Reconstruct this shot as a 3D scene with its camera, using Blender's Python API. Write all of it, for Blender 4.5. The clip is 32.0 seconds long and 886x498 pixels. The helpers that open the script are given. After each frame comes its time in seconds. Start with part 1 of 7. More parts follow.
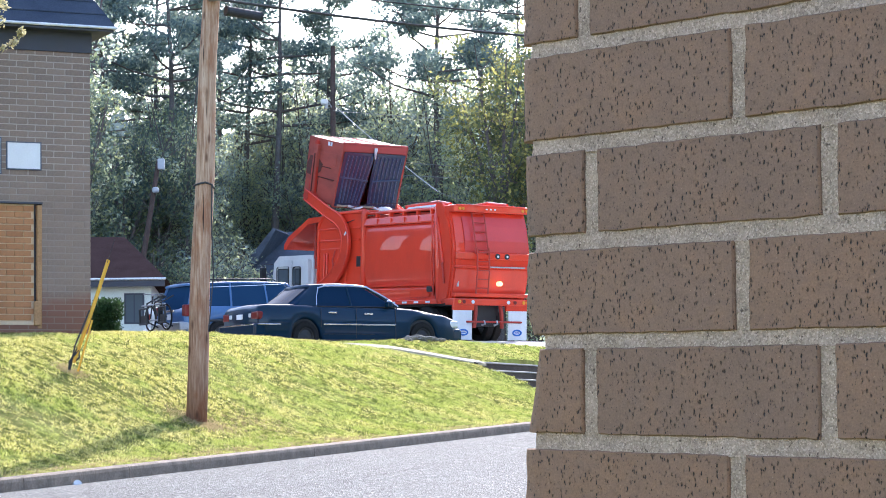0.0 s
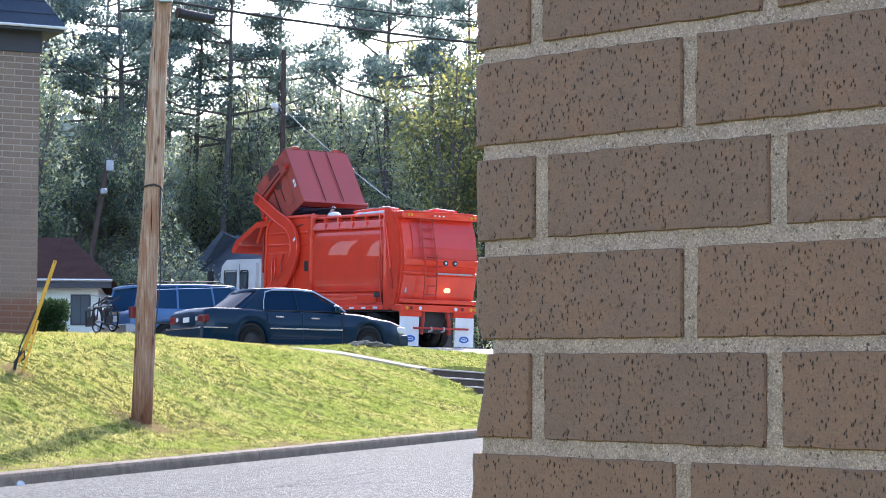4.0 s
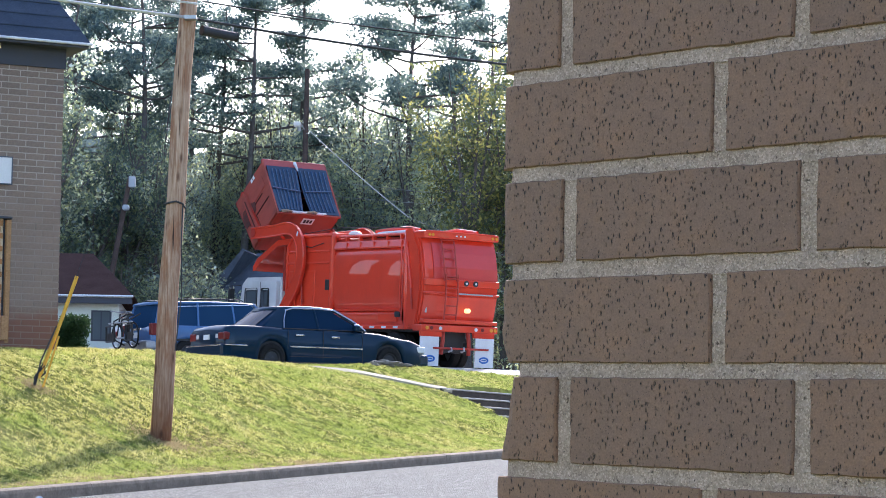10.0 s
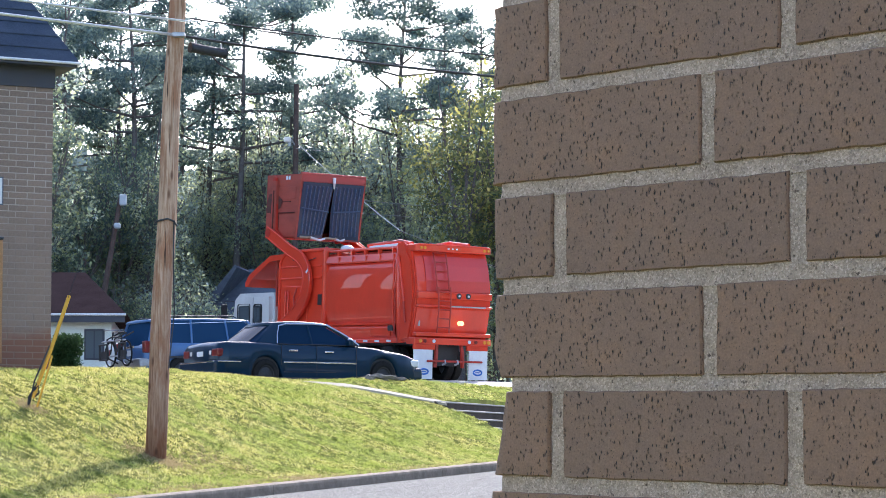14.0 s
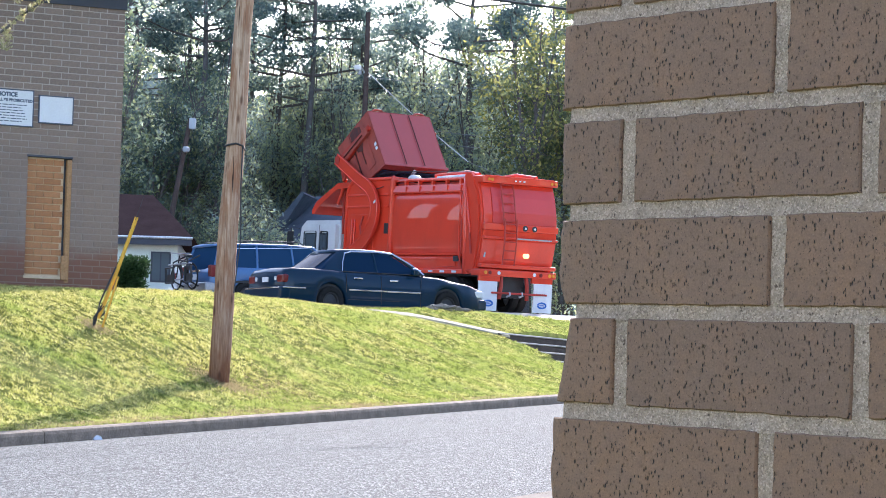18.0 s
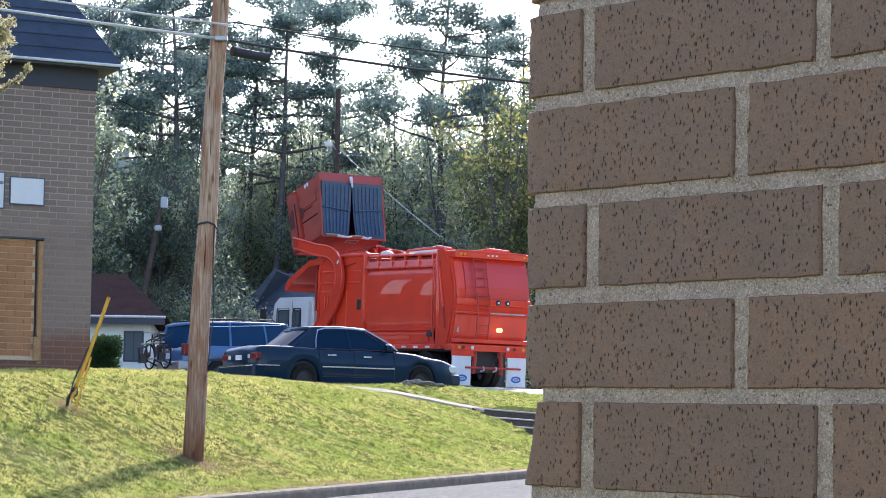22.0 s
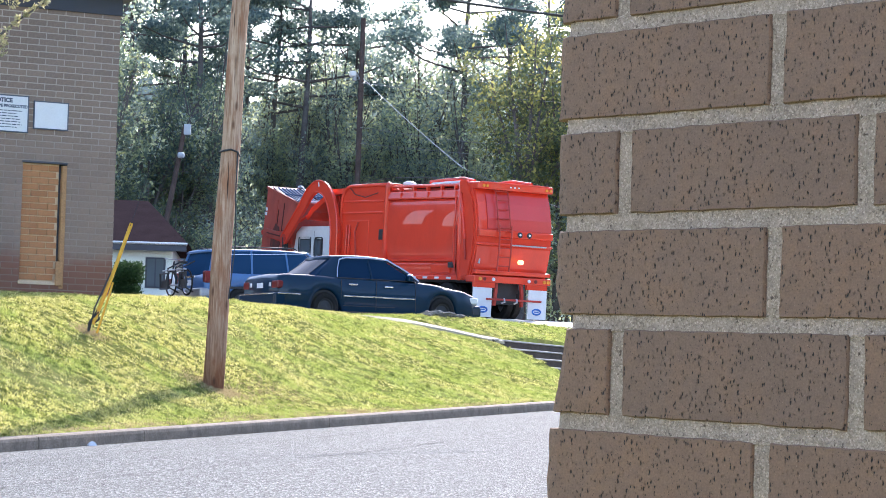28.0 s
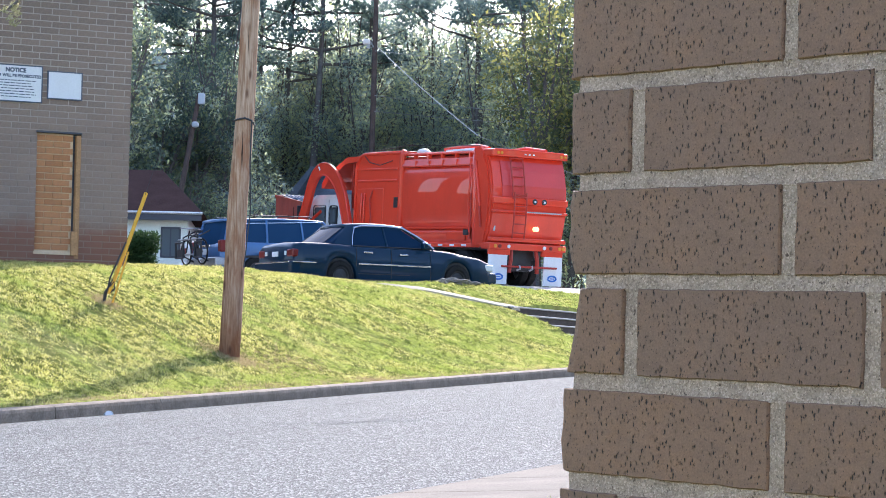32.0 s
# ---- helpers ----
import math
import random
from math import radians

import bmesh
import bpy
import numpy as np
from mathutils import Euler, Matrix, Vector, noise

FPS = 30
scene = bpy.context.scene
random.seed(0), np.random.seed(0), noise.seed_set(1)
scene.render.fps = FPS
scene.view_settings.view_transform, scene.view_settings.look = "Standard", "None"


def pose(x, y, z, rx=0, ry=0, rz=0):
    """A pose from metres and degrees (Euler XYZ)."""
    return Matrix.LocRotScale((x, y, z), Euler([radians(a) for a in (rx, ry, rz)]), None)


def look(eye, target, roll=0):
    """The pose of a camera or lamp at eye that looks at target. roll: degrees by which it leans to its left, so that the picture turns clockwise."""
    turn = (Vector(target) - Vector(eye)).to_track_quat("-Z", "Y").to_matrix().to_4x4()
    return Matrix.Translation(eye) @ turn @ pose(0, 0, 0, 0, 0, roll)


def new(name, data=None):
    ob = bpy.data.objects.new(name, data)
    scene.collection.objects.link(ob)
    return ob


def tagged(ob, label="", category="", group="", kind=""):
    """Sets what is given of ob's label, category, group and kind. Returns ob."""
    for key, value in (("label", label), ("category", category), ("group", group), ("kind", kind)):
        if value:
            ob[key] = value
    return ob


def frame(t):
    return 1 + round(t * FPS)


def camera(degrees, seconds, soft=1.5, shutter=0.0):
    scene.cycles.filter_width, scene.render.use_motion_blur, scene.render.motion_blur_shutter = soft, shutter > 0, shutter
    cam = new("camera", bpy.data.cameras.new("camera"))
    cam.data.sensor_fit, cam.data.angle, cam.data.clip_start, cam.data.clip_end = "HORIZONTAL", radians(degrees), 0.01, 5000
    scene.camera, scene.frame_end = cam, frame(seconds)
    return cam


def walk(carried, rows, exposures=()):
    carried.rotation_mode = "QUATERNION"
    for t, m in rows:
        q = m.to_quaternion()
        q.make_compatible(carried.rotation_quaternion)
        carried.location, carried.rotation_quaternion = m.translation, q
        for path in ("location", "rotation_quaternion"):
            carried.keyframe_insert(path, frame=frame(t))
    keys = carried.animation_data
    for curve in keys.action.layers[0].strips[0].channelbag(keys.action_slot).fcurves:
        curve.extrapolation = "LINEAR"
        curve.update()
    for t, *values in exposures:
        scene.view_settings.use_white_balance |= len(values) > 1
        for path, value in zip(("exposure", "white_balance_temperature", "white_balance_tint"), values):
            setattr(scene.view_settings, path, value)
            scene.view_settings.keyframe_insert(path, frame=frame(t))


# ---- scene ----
cam = camera(20.0, 32.0, soft=0.7)
PATH = [
    (0, pose(0.0000, -0.0000, 1.6000, 94.211, 0.792, -0.051)),
    (0.5, pose(0.0004, -0.0027, 1.6014, 94.575, 0.709, -0.295)),
    (1, pose(-0.0002, -0.0081, 1.6000, 94.500, 0.663, -0.382)),
    (1.5, pose(-0.0044, -0.0018, 1.5977, 94.408, 0.275, -0.039)),
    (2, pose(-0.0064, -0.0068, 1.5965, 94.356, 0.085, -0.335)),
    (2.5, pose(-0.0045, -0.0132, 1.5972, 94.504, -0.229, -0.851)),
    (3, pose(-0.0037, -0.0083, 1.5982, 94.447, -0.074, -0.868)),
    (3.5, pose(-0.0020, -0.0044, 1.5969, 94.316, 0.092, -1.181)),
    (5.5, pose(-0.0015, -0.0061, 1.5968, 94.588, -0.162, -1.473)),
    (6, pose(-0.0050, -0.0044, 1.5974, 94.624, -0.515, -1.085)),
    (6.5, pose(-0.0076, -0.0026, 1.5981, 94.551, -0.350, -0.756)),
    (7, pose(-0.0080, -0.0056, 1.5992, 94.663, -0.277, -1.209)),
    (7.5, pose(-0.0067, -0.0031, 1.5988, 94.917, -0.670, -1.427)),
    (8, pose(-0.0030, 0.0006, 1.5998, 94.973, -0.709, -1.310)),
    (8.5, pose(-0.0029, 0.0034, 1.6014, 95.202, -0.761, -1.083)),
    (9, pose(-0.0039, 0.0001, 1.6027, 95.069, -0.399, -1.127)),
    (9.5, pose(-0.0036, -0.0016, 1.6003, 94.866, -0.489, -1.300)),
    (10, pose(-0.0087, 0.0002, 1.5992, 94.804, -0.725, -0.880)),
    (10.5, pose(-0.0096, 0.0003, 1.5994, 94.831, -0.871, -1.075)),
    (11, pose(-0.0106, -0.0006, 1.5975, 94.689, -1.012, -0.974)),
    (11.5, pose(-0.0115, 0.0005, 1.5979, 94.709, -1.173, -0.840)),
    (12, pose(-0.0127, 0.0027, 1.5982, 94.751, -1.237, -0.934)),
    (12.5, pose(-0.0107, 0.0072, 1.5998, 94.579, -0.680, -0.799)),
    (13, pose(-0.0066, 0.0011, 1.6010, 94.799, -0.082, -0.868)),
    (13.5, pose(-0.0061, -0.0043, 1.6011, 94.877, 0.147, -1.084)),
    (14, pose(-0.0072, -0.0030, 1.6026, 95.095, 0.239, -0.979)),
    (14.5, pose(-0.0086, -0.0227, 1.6026, 95.493, 0.372, -0.662)),
    (16.5, pose(-0.0079, 0.0122, 1.6017, 94.600, -0.546, 0.322)),
    (17, pose(-0.0057, 0.0170, 1.5993, 94.100, -1.002, 0.389)),
    (17.5, pose(-0.0026, 0.0147, 1.5938, 93.033, -1.149, 0.322)),
    (18, pose(-0.0065, 0.0148, 1.5950, 93.520, -1.401, 0.420)),
    (18.5, pose(-0.0086, 0.0180, 1.5975, 93.776, -0.817, 0.800)),
    (19, pose(-0.0070, 0.0118, 1.5993, 94.302, -0.740, 0.433)),
    (19.5, pose(-0.0062, 0.0124, 1.6007, 94.513, -0.550, 0.341)),
    (20, pose(-0.0066, 0.0070, 1.6021, 94.751, -0.843, -0.084)),
    (20.5, pose(-0.0075, 0.0062, 1.6040, 94.948, -0.812, -0.142)),
    (21, pose(-0.0060, 0.0039, 1.6050, 95.110, -0.705, -0.093)),
    (21.5, pose(-0.0024, -0.0082, 1.6048, 95.288, -0.527, -0.320)),
    (22, pose(0.0009, -0.0029, 1.6055, 95.235, -0.581, -0.135)),
    (22.5, pose(0.0018, -0.0001, 1.6059, 95.283, -0.528, -0.054)),
    (23, pose(0.0031, 0.0060, 1.6047, 95.239, -0.849, -0.047)),
    (23.5, pose(0.0015, 0.0004, 1.6028, 94.825, -1.212, 0.074)),
    (24, pose(-0.0034, 0.0008, 1.5999, 94.153, -1.340, 0.158)),
    (24.5, pose(-0.0049, 0.0134, 1.5992, 93.861, -1.215, 0.184)),
    (25, pose(-0.0062, 0.0098, 1.6005, 94.075, -0.940, 0.538)),
    (25.5, pose(-0.0006, 0.0042, 1.5996, 94.090, -0.783, 0.147)),
    (27.5, pose(-0.0071, 0.0070, 1.5999, 93.750, -1.587, 0.093)),
    (28, pose(-0.0087, 0.0079, 1.5992, 93.662, -1.492, 0.292)),
    (28.5, pose(-0.0116, 0.0120, 1.5979, 93.380, -1.707, 0.353)),
    (29, pose(-0.0134, 0.0097, 1.5962, 93.423, -1.846, 0.448)),
    (29.5, pose(-0.0126, 0.0230, 1.5939, 92.933, -1.886, 0.754)),
    (30, pose(-0.0095, 0.0215, 1.5911, 92.790, -1.700, 0.773)),
    (30.5, pose(-0.0097, 0.0290, 1.5917, 92.605, -1.389, 0.903)),
    (31, pose(-0.0107, 0.0221, 1.5907, 92.674, -1.322, 0.847)),
    (31.5, pose(-0.0094, 0.0240, 1.5912, 92.732, -1.197, 0.842)),
    (32, pose(-0.0057, 0.0278, 1.5927, 92.918, -1.101, 0.662)),
]
# the camera's own brightness
EXPOSURE = [(0, 1.83), (1, 1.59), (2, 1.66), (3, 1.66), (6, 1.66), (7, 1.58), (8, 1.55), (9, 1.48), (10, 1.47), (11, 1.50), (12, 1.49), (13, 1.54), (14, 1.53), (17, 1.71), (18, 1.73), (19, 1.72), (20, 1.60), (21, 1.44), (22, 1.42), (23, 1.47), (24, 1.60), (25, 1.80), (28, 1.79), (29, 1.81), (30, 1.76), (31, 1.70), (32, 1.70)]
walk(cam, PATH, exposures=[(t, stops, 5960, 18) for t, stops in EXPOSURE])

# ---- light ----
SUN_EL, SUN_AZ = radians(30), radians(12.5)      # height, and turn from +y towards +x
SUN_FROM = Vector((math.sin(SUN_AZ) * math.cos(SUN_EL), math.cos(SUN_AZ) * math.cos(SUN_EL), math.sin(SUN_EL)))
world = bpy.data.worlds.new("world")
scene.world = world
world.use_nodes = True
wn = world.node_tree
sky = wn.nodes.new("ShaderNodeTexSky")
sky.sky_type, sky.sun_disc = "NISHITA", False
sky.sun_elevation, sky.sun_rotation = SUN_EL, SUN_AZ
sky.air_density, sky.dust_density, sky.ozone_density = 1.0, 1.5, 1.0
wn.nodes["Background"].inputs["Strength"].default_value = 0.15
wn.links.new(sky.outputs[0], wn.nodes["Background"].inputs["Color"])
sun = new("sun", bpy.data.lights.new("sun", "SUN"))
sun.data.energy, sun.data.angle, sun.data.color = 3.0, radians(0.53), (1.0, 0.93, 0.82)
sun.matrix_world = look(SUN_FROM * 100, (0, 0, 0))

# ---- materials ----
def nd(nt, kind, **kw):
    n = nt.nodes.new(kind)
    for k, v in kw.items():
        n.inputs[k].default_value = v
    return n


def ramp(nt, fac, stops):
    r = nt.nodes.new("ShaderNodeValToRGB")
    e = r.color_ramp.elements
    while len(e) < len(stops):
        e.new(0.5)
    for el, (p, c) in zip(e, stops):
        el.position, el.color = p, (*c, 1) if len(c) == 3 else c
    nt.links.new(fac, r.inputs[0])
    return r.outputs[0]


def mixc(nt, fac, a, b, mode="MIX"):
    m = nt.nodes.new("ShaderNodeMix")
    m.data_type, m.blend_type = "RGBA", mode
    for sock, v in ((m.inputs[0], fac), (m.inputs[6], a), (m.inputs[7], b)):
        if isinstance(v, (int, float)):
            sock.default_value = v
        elif isinstance(v, tuple):
            sock.default_value = (*v, 1)
        else:
            nt.links.new(v, sock)
    return m.outputs[2]


def coords(nt, scale=(1, 1, 1), space="Object", turn=(0, 0, 0)):
    tc, mp = nt.nodes.new("ShaderNodeTexCoord"), nt.nodes.new("ShaderNodeMapping")
    mp.inputs["Scale"].default_value = scale
    mp.inputs["Rotation"].default_value = turn
    nt.links.new(tc.outputs[space], mp.inputs[0])
    return mp.outputs[0]


def grain(nt, vec, scale, detail=4.0, rough=0.6):
    n = nd(nt, "ShaderNodeTexNoise", Scale=scale, Detail=detail, Roughness=rough)
    nt.links.new(vec, n.inputs["Vector"])
    return n.outputs["Fac"]


def bump(nt, bsdf, height, strength=0.3, dist=0.01, prior=None):
    b = nd(nt, "ShaderNodeBump", Strength=strength, Distance=dist)
    nt.links.new(height, b.inputs["Height"])
    if prior:
        nt.links.new(prior, b.inputs["Normal"])
    nt.links.new(b.outputs[0], bsdf.inputs["Normal"])
    return b.outputs[0]


def base(name, rough=0.7, metal=0.0, **kw):
    m = bpy.data.materials.new(name)
    m.use_nodes = True
    nt = m.node_tree
    b = nt.nodes["Principled BSDF"]
    b.inputs["Roughness"].default_value, b.inputs["Metallic"].default_value = rough, metal
    for k, v in kw.items():
        b.inputs[k.replace("_", " ")].default_value = v
    return m, nt, b


def speckled(name, dark, light, scale=8.0, fine=60.0, rough=0.7, metal=0.0, relief=0.15, dist=0.005, space="Object", **kw):
    """Two tones mixed by coarse and fine noise, with fine relief."""
    m, nt, b = base(name, rough, metal, **kw)
    v = coords(nt, space=space)
    c = ramp(nt, grain(nt, v, scale), [(0.3, dark), (0.7, light)])
    f = grain(nt, v, fine, 3)
    c = mixc(nt, 0.35, c, ramp(nt, f, [(0.3, tuple(x * 0.55 for x in dark)), (0.7, tuple(min(1, x * 1.3) for x in light))]))
    nt.links.new(c, b.inputs["Base Color"])
    if rough > 0.79:
        b.inputs["Specular IOR Level"].default_value = 0.12
    if relief:
        bump(nt, b, f, relief, dist)
    return m


def paint(name, colour, rough=0.3, dirt=(0.1, 0.08, 0.06), amount=0.35, scale=1.3, coat=0.0, metal=0.0, streak=1.0):
    """Paint with uneven dirt that runs downwards."""
    m, nt, b = base(name, rough, metal)
    b.inputs["Coat Weight"].default_value = coat
    b.inputs["Coat Roughness"].default_value = 0.08
    v = coords(nt, (1, 1, 0.35 * streak))
    g = grain(nt, v, scale, 6, 0.65)
    f = grain(nt, coords(nt), 35, 3)
    fac = ramp(nt, g, [(0.45, (0, 0, 0)), (0.8, (amount,) * 3)])
    c = mixc(nt, fac, mixc(nt, f, tuple(x * 0.9 for x in colour), tuple(min(1, x * 1.1) for x in colour)), dirt)
    nt.links.new(c, b.inputs["Base Color"])
    r = nt.nodes.new("ShaderNodeMapRange")
    r.inputs["To Min"].default_value, r.inputs["To Max"].default_value = rough * 0.8, min(1, rough * 1.7)
    nt.links.new(g, r.inputs["Value"])
    nt.links.new(r.outputs[0], b.inputs["Roughness"])
    bump(nt, b, g, 0.03, 0.02)
    return m


def glow(name, colour, strength):
    m, nt, b = base(name, 0.4)
    b.inputs["Base Color"].default_value = (*colour, 1)
    b.inputs["Emission Color"].default_value = (*colour, 1)
    b.inputs["Emission Strength"].default_value = strength
    return m


def glassy(name, colour=(0.010, 0.020, 0.040), rough=0.05):
    m, nt, b = base(name, rough)
    b.inputs["Base Color"].default_value = (*colour, 1)
    b.inputs["Specular IOR Level"].default_value = 0.008
    b.inputs["IOR"].default_value = 1.2
    return m


def near_brick_material():
    """Wire-cut brown brick with small torn pits, upright in the main."""
    m, nt, b = base("brown_brick", 0.85)
    v = coords(nt)
    oi = nt.nodes.new("ShaderNodeObjectInfo")
    c = ramp(nt, oi.outputs["Random"], [(0.0, (0.191, 0.118, 0.086)), (0.4, (0.231, 0.139, 0.095)), (0.75, (0.252, 0.147, 0.095)), (1.0, (0.281, 0.151, 0.086))])
    g = grain(nt, v, 11, 5)
    c = mixc(nt, 0.5, c, ramp(nt, g, [(0.32, (0.158, 0.104, 0.076)), (0.5, (0.233, 0.149, 0.099)), (0.66, (0.320, 0.170, 0.082))]))
    cloud = grain(nt, coords(nt, (1, 1, 2.4)), 38, 5, 0.7)
    c = mixc(nt, ramp(nt, cloud, [(0.42, (0, 0, 0)), (0.66, (0.5, 0.5, 0.5))]), c, (0.147, 0.093, 0.065))
    fine = grain(nt, v, 420, 3)
    c = mixc(nt, 0.35, c, ramp(nt, fine, [(0.3, (0.126, 0.084, 0.060)), (0.7, (0.341, 0.224, 0.153))]))

    def pits(scale, warp_by, keep, soft, warp_scale):
        """Cells of a stretched pattern, a share of them kept, torn at their edges."""
        pm = nt.nodes.new("ShaderNodeVectorMath")
        pm.operation = "MULTIPLY_ADD"
        warp = nd(nt, "ShaderNodeTexNoise", Scale=warp_scale, Detail=3.0)
        nt.links.new(v, warp.inputs["Vector"])
        nt.links.new(warp.outputs["Color"], pm.inputs[0])
        pm.inputs[1].default_value = (warp_by,) * 3
        nt.links.new(coords(nt, scale), pm.inputs[2])
        vo = nd(nt, "ShaderNodeTexVoronoi", Scale=1.0, Randomness=1.0)
        nt.links.new(pm.outputs[0], vo.inputs["Vector"])
        sep = nt.nodes.new("ShaderNodeSeparateColor")
        nt.links.new(vo.outputs["Color"], sep.inputs[0])
        kept = ramp(nt, sep.outputs[0], [(keep, (0, 0, 0)), (min(0.99, keep + 0.12), (1, 1, 1))])
        near = ramp(nt, vo.outputs["Distance"], [(soft[0], (1, 1, 1)), (soft[1], (0, 0, 0))])
        return mixc(nt, 1.0, kept, near, "MULTIPLY"), sep.outputs[1], vo.outputs["Distance"]
    long_pit, tone, dist = pits((370, 370, 185), 1.4, 0.69, (0.22, 0.46), 230.0)
    short_pit, tone2, dist2 = pits((540, 540, 400), 1.3, 0.74, (0.16, 0.42), 330.0)
    speck = mixc(nt, 1.0, ramp(nt, tone2, [(0.91, (0, 0, 0)), (0.93, (0.5, 0.5, 0.5))]), ramp(nt, dist2, [(0.1, (1, 1, 1)), (0.32, (0, 0, 0))]), "MULTIPLY")
    c = mixc(nt, speck, c, (0.44, 0.33, 0.24))
    c = mixc(nt, mixc(nt, 1.0, short_pit, (0.75, 0.75, 0.75), "MULTIPLY"), c, (0.040, 0.028, 0.021))
    c = mixc(nt, mixc(nt, 1.0, long_pit, ramp(nt, tone, [(0.0, (0.65, 0.65, 0.65)), (0.6, (1, 1, 1))]), "MULTIPLY"), c, (0.020, 0.015, 0.012))
    c = mixc(nt, 1.0, c, (1.03, 1.0, 0.93), "MULTIPLY")
    nt.links.new(c, b.inputs["Base Color"])
    n1 = bump(nt, b, fine, 0.5, 0.0012)
    n2 = bump(nt, b, cloud, 0.35, 0.0016, n1)
    inv = nt.nodes.new("ShaderNodeInvert")
    nt.links.new(long_pit, inv.inputs["Color"])
    bump(nt, b, inv.outputs[0], 0.9, 0.0025, n2)
    return m


def far_brick_material(name, tones, mortar_like):
    """Brick of the far house: tone by piece, with a red clay stain near the ground."""
    m, nt, b = base(name, 0.88)
    oi = nt.nodes.new("ShaderNodeObjectInfo")
    c = ramp(nt, oi.outputs["Random"], [(i / (len(tones) - 1), t) for i, t in enumerate(tones)])
    v = coords(nt, space="Object")
    c = mixc(nt, 0.3, c, ramp(nt, grain(nt, v, 30), [(0.3, tuple(x * 0.6 for x in tones[0])), (0.7, tuple(x * 1.3 for x in tones[-1]))]))
    if mortar_like:
        geo = nt.nodes.new("ShaderNodeNewGeometry")
        sx = nt.nodes.new("ShaderNodeSeparateXYZ")
        nt.links.new(geo.outputs["Position"], sx.inputs[0])
        add = nt.nodes.new("ShaderNodeMath")
        add.operation = "MULTIPLY_ADD"
        add.inputs[1].default_value = 0.5
        nt.links.new(grain(nt, geo.outputs["Position"], 2.0), add.inputs[0])
        nt.links.new(sx.outputs["Z"], add.inputs[2])
        fac = nt.nodes.new("ShaderNodeMapRange")
        fac.inputs["From Min"].default_value, fac.inputs["From Max"].default_value = 4.25, 4.0
        fac.inputs["To Max"].default_value = 0.9
        nt.links.new(add.outputs[0], fac.inputs["Value"])
        c = mixc(nt, fac.outputs[0], c, (0.21, 0.088, 0.052))
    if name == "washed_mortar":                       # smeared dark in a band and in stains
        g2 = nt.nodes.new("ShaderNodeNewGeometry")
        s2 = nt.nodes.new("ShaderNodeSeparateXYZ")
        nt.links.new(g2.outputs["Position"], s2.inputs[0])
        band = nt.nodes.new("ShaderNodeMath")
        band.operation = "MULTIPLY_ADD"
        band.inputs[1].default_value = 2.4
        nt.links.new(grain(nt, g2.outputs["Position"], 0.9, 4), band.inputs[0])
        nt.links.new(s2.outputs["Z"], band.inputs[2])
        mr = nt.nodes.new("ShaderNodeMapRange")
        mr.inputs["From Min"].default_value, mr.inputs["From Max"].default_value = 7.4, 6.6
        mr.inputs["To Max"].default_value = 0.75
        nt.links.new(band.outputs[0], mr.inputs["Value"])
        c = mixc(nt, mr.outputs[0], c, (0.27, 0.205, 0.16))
    nt.links.new(c, b.inputs["Base Color"])
    bump(nt, b, grain(nt, v, 120, 3), 0.3, 0.002)
    return m


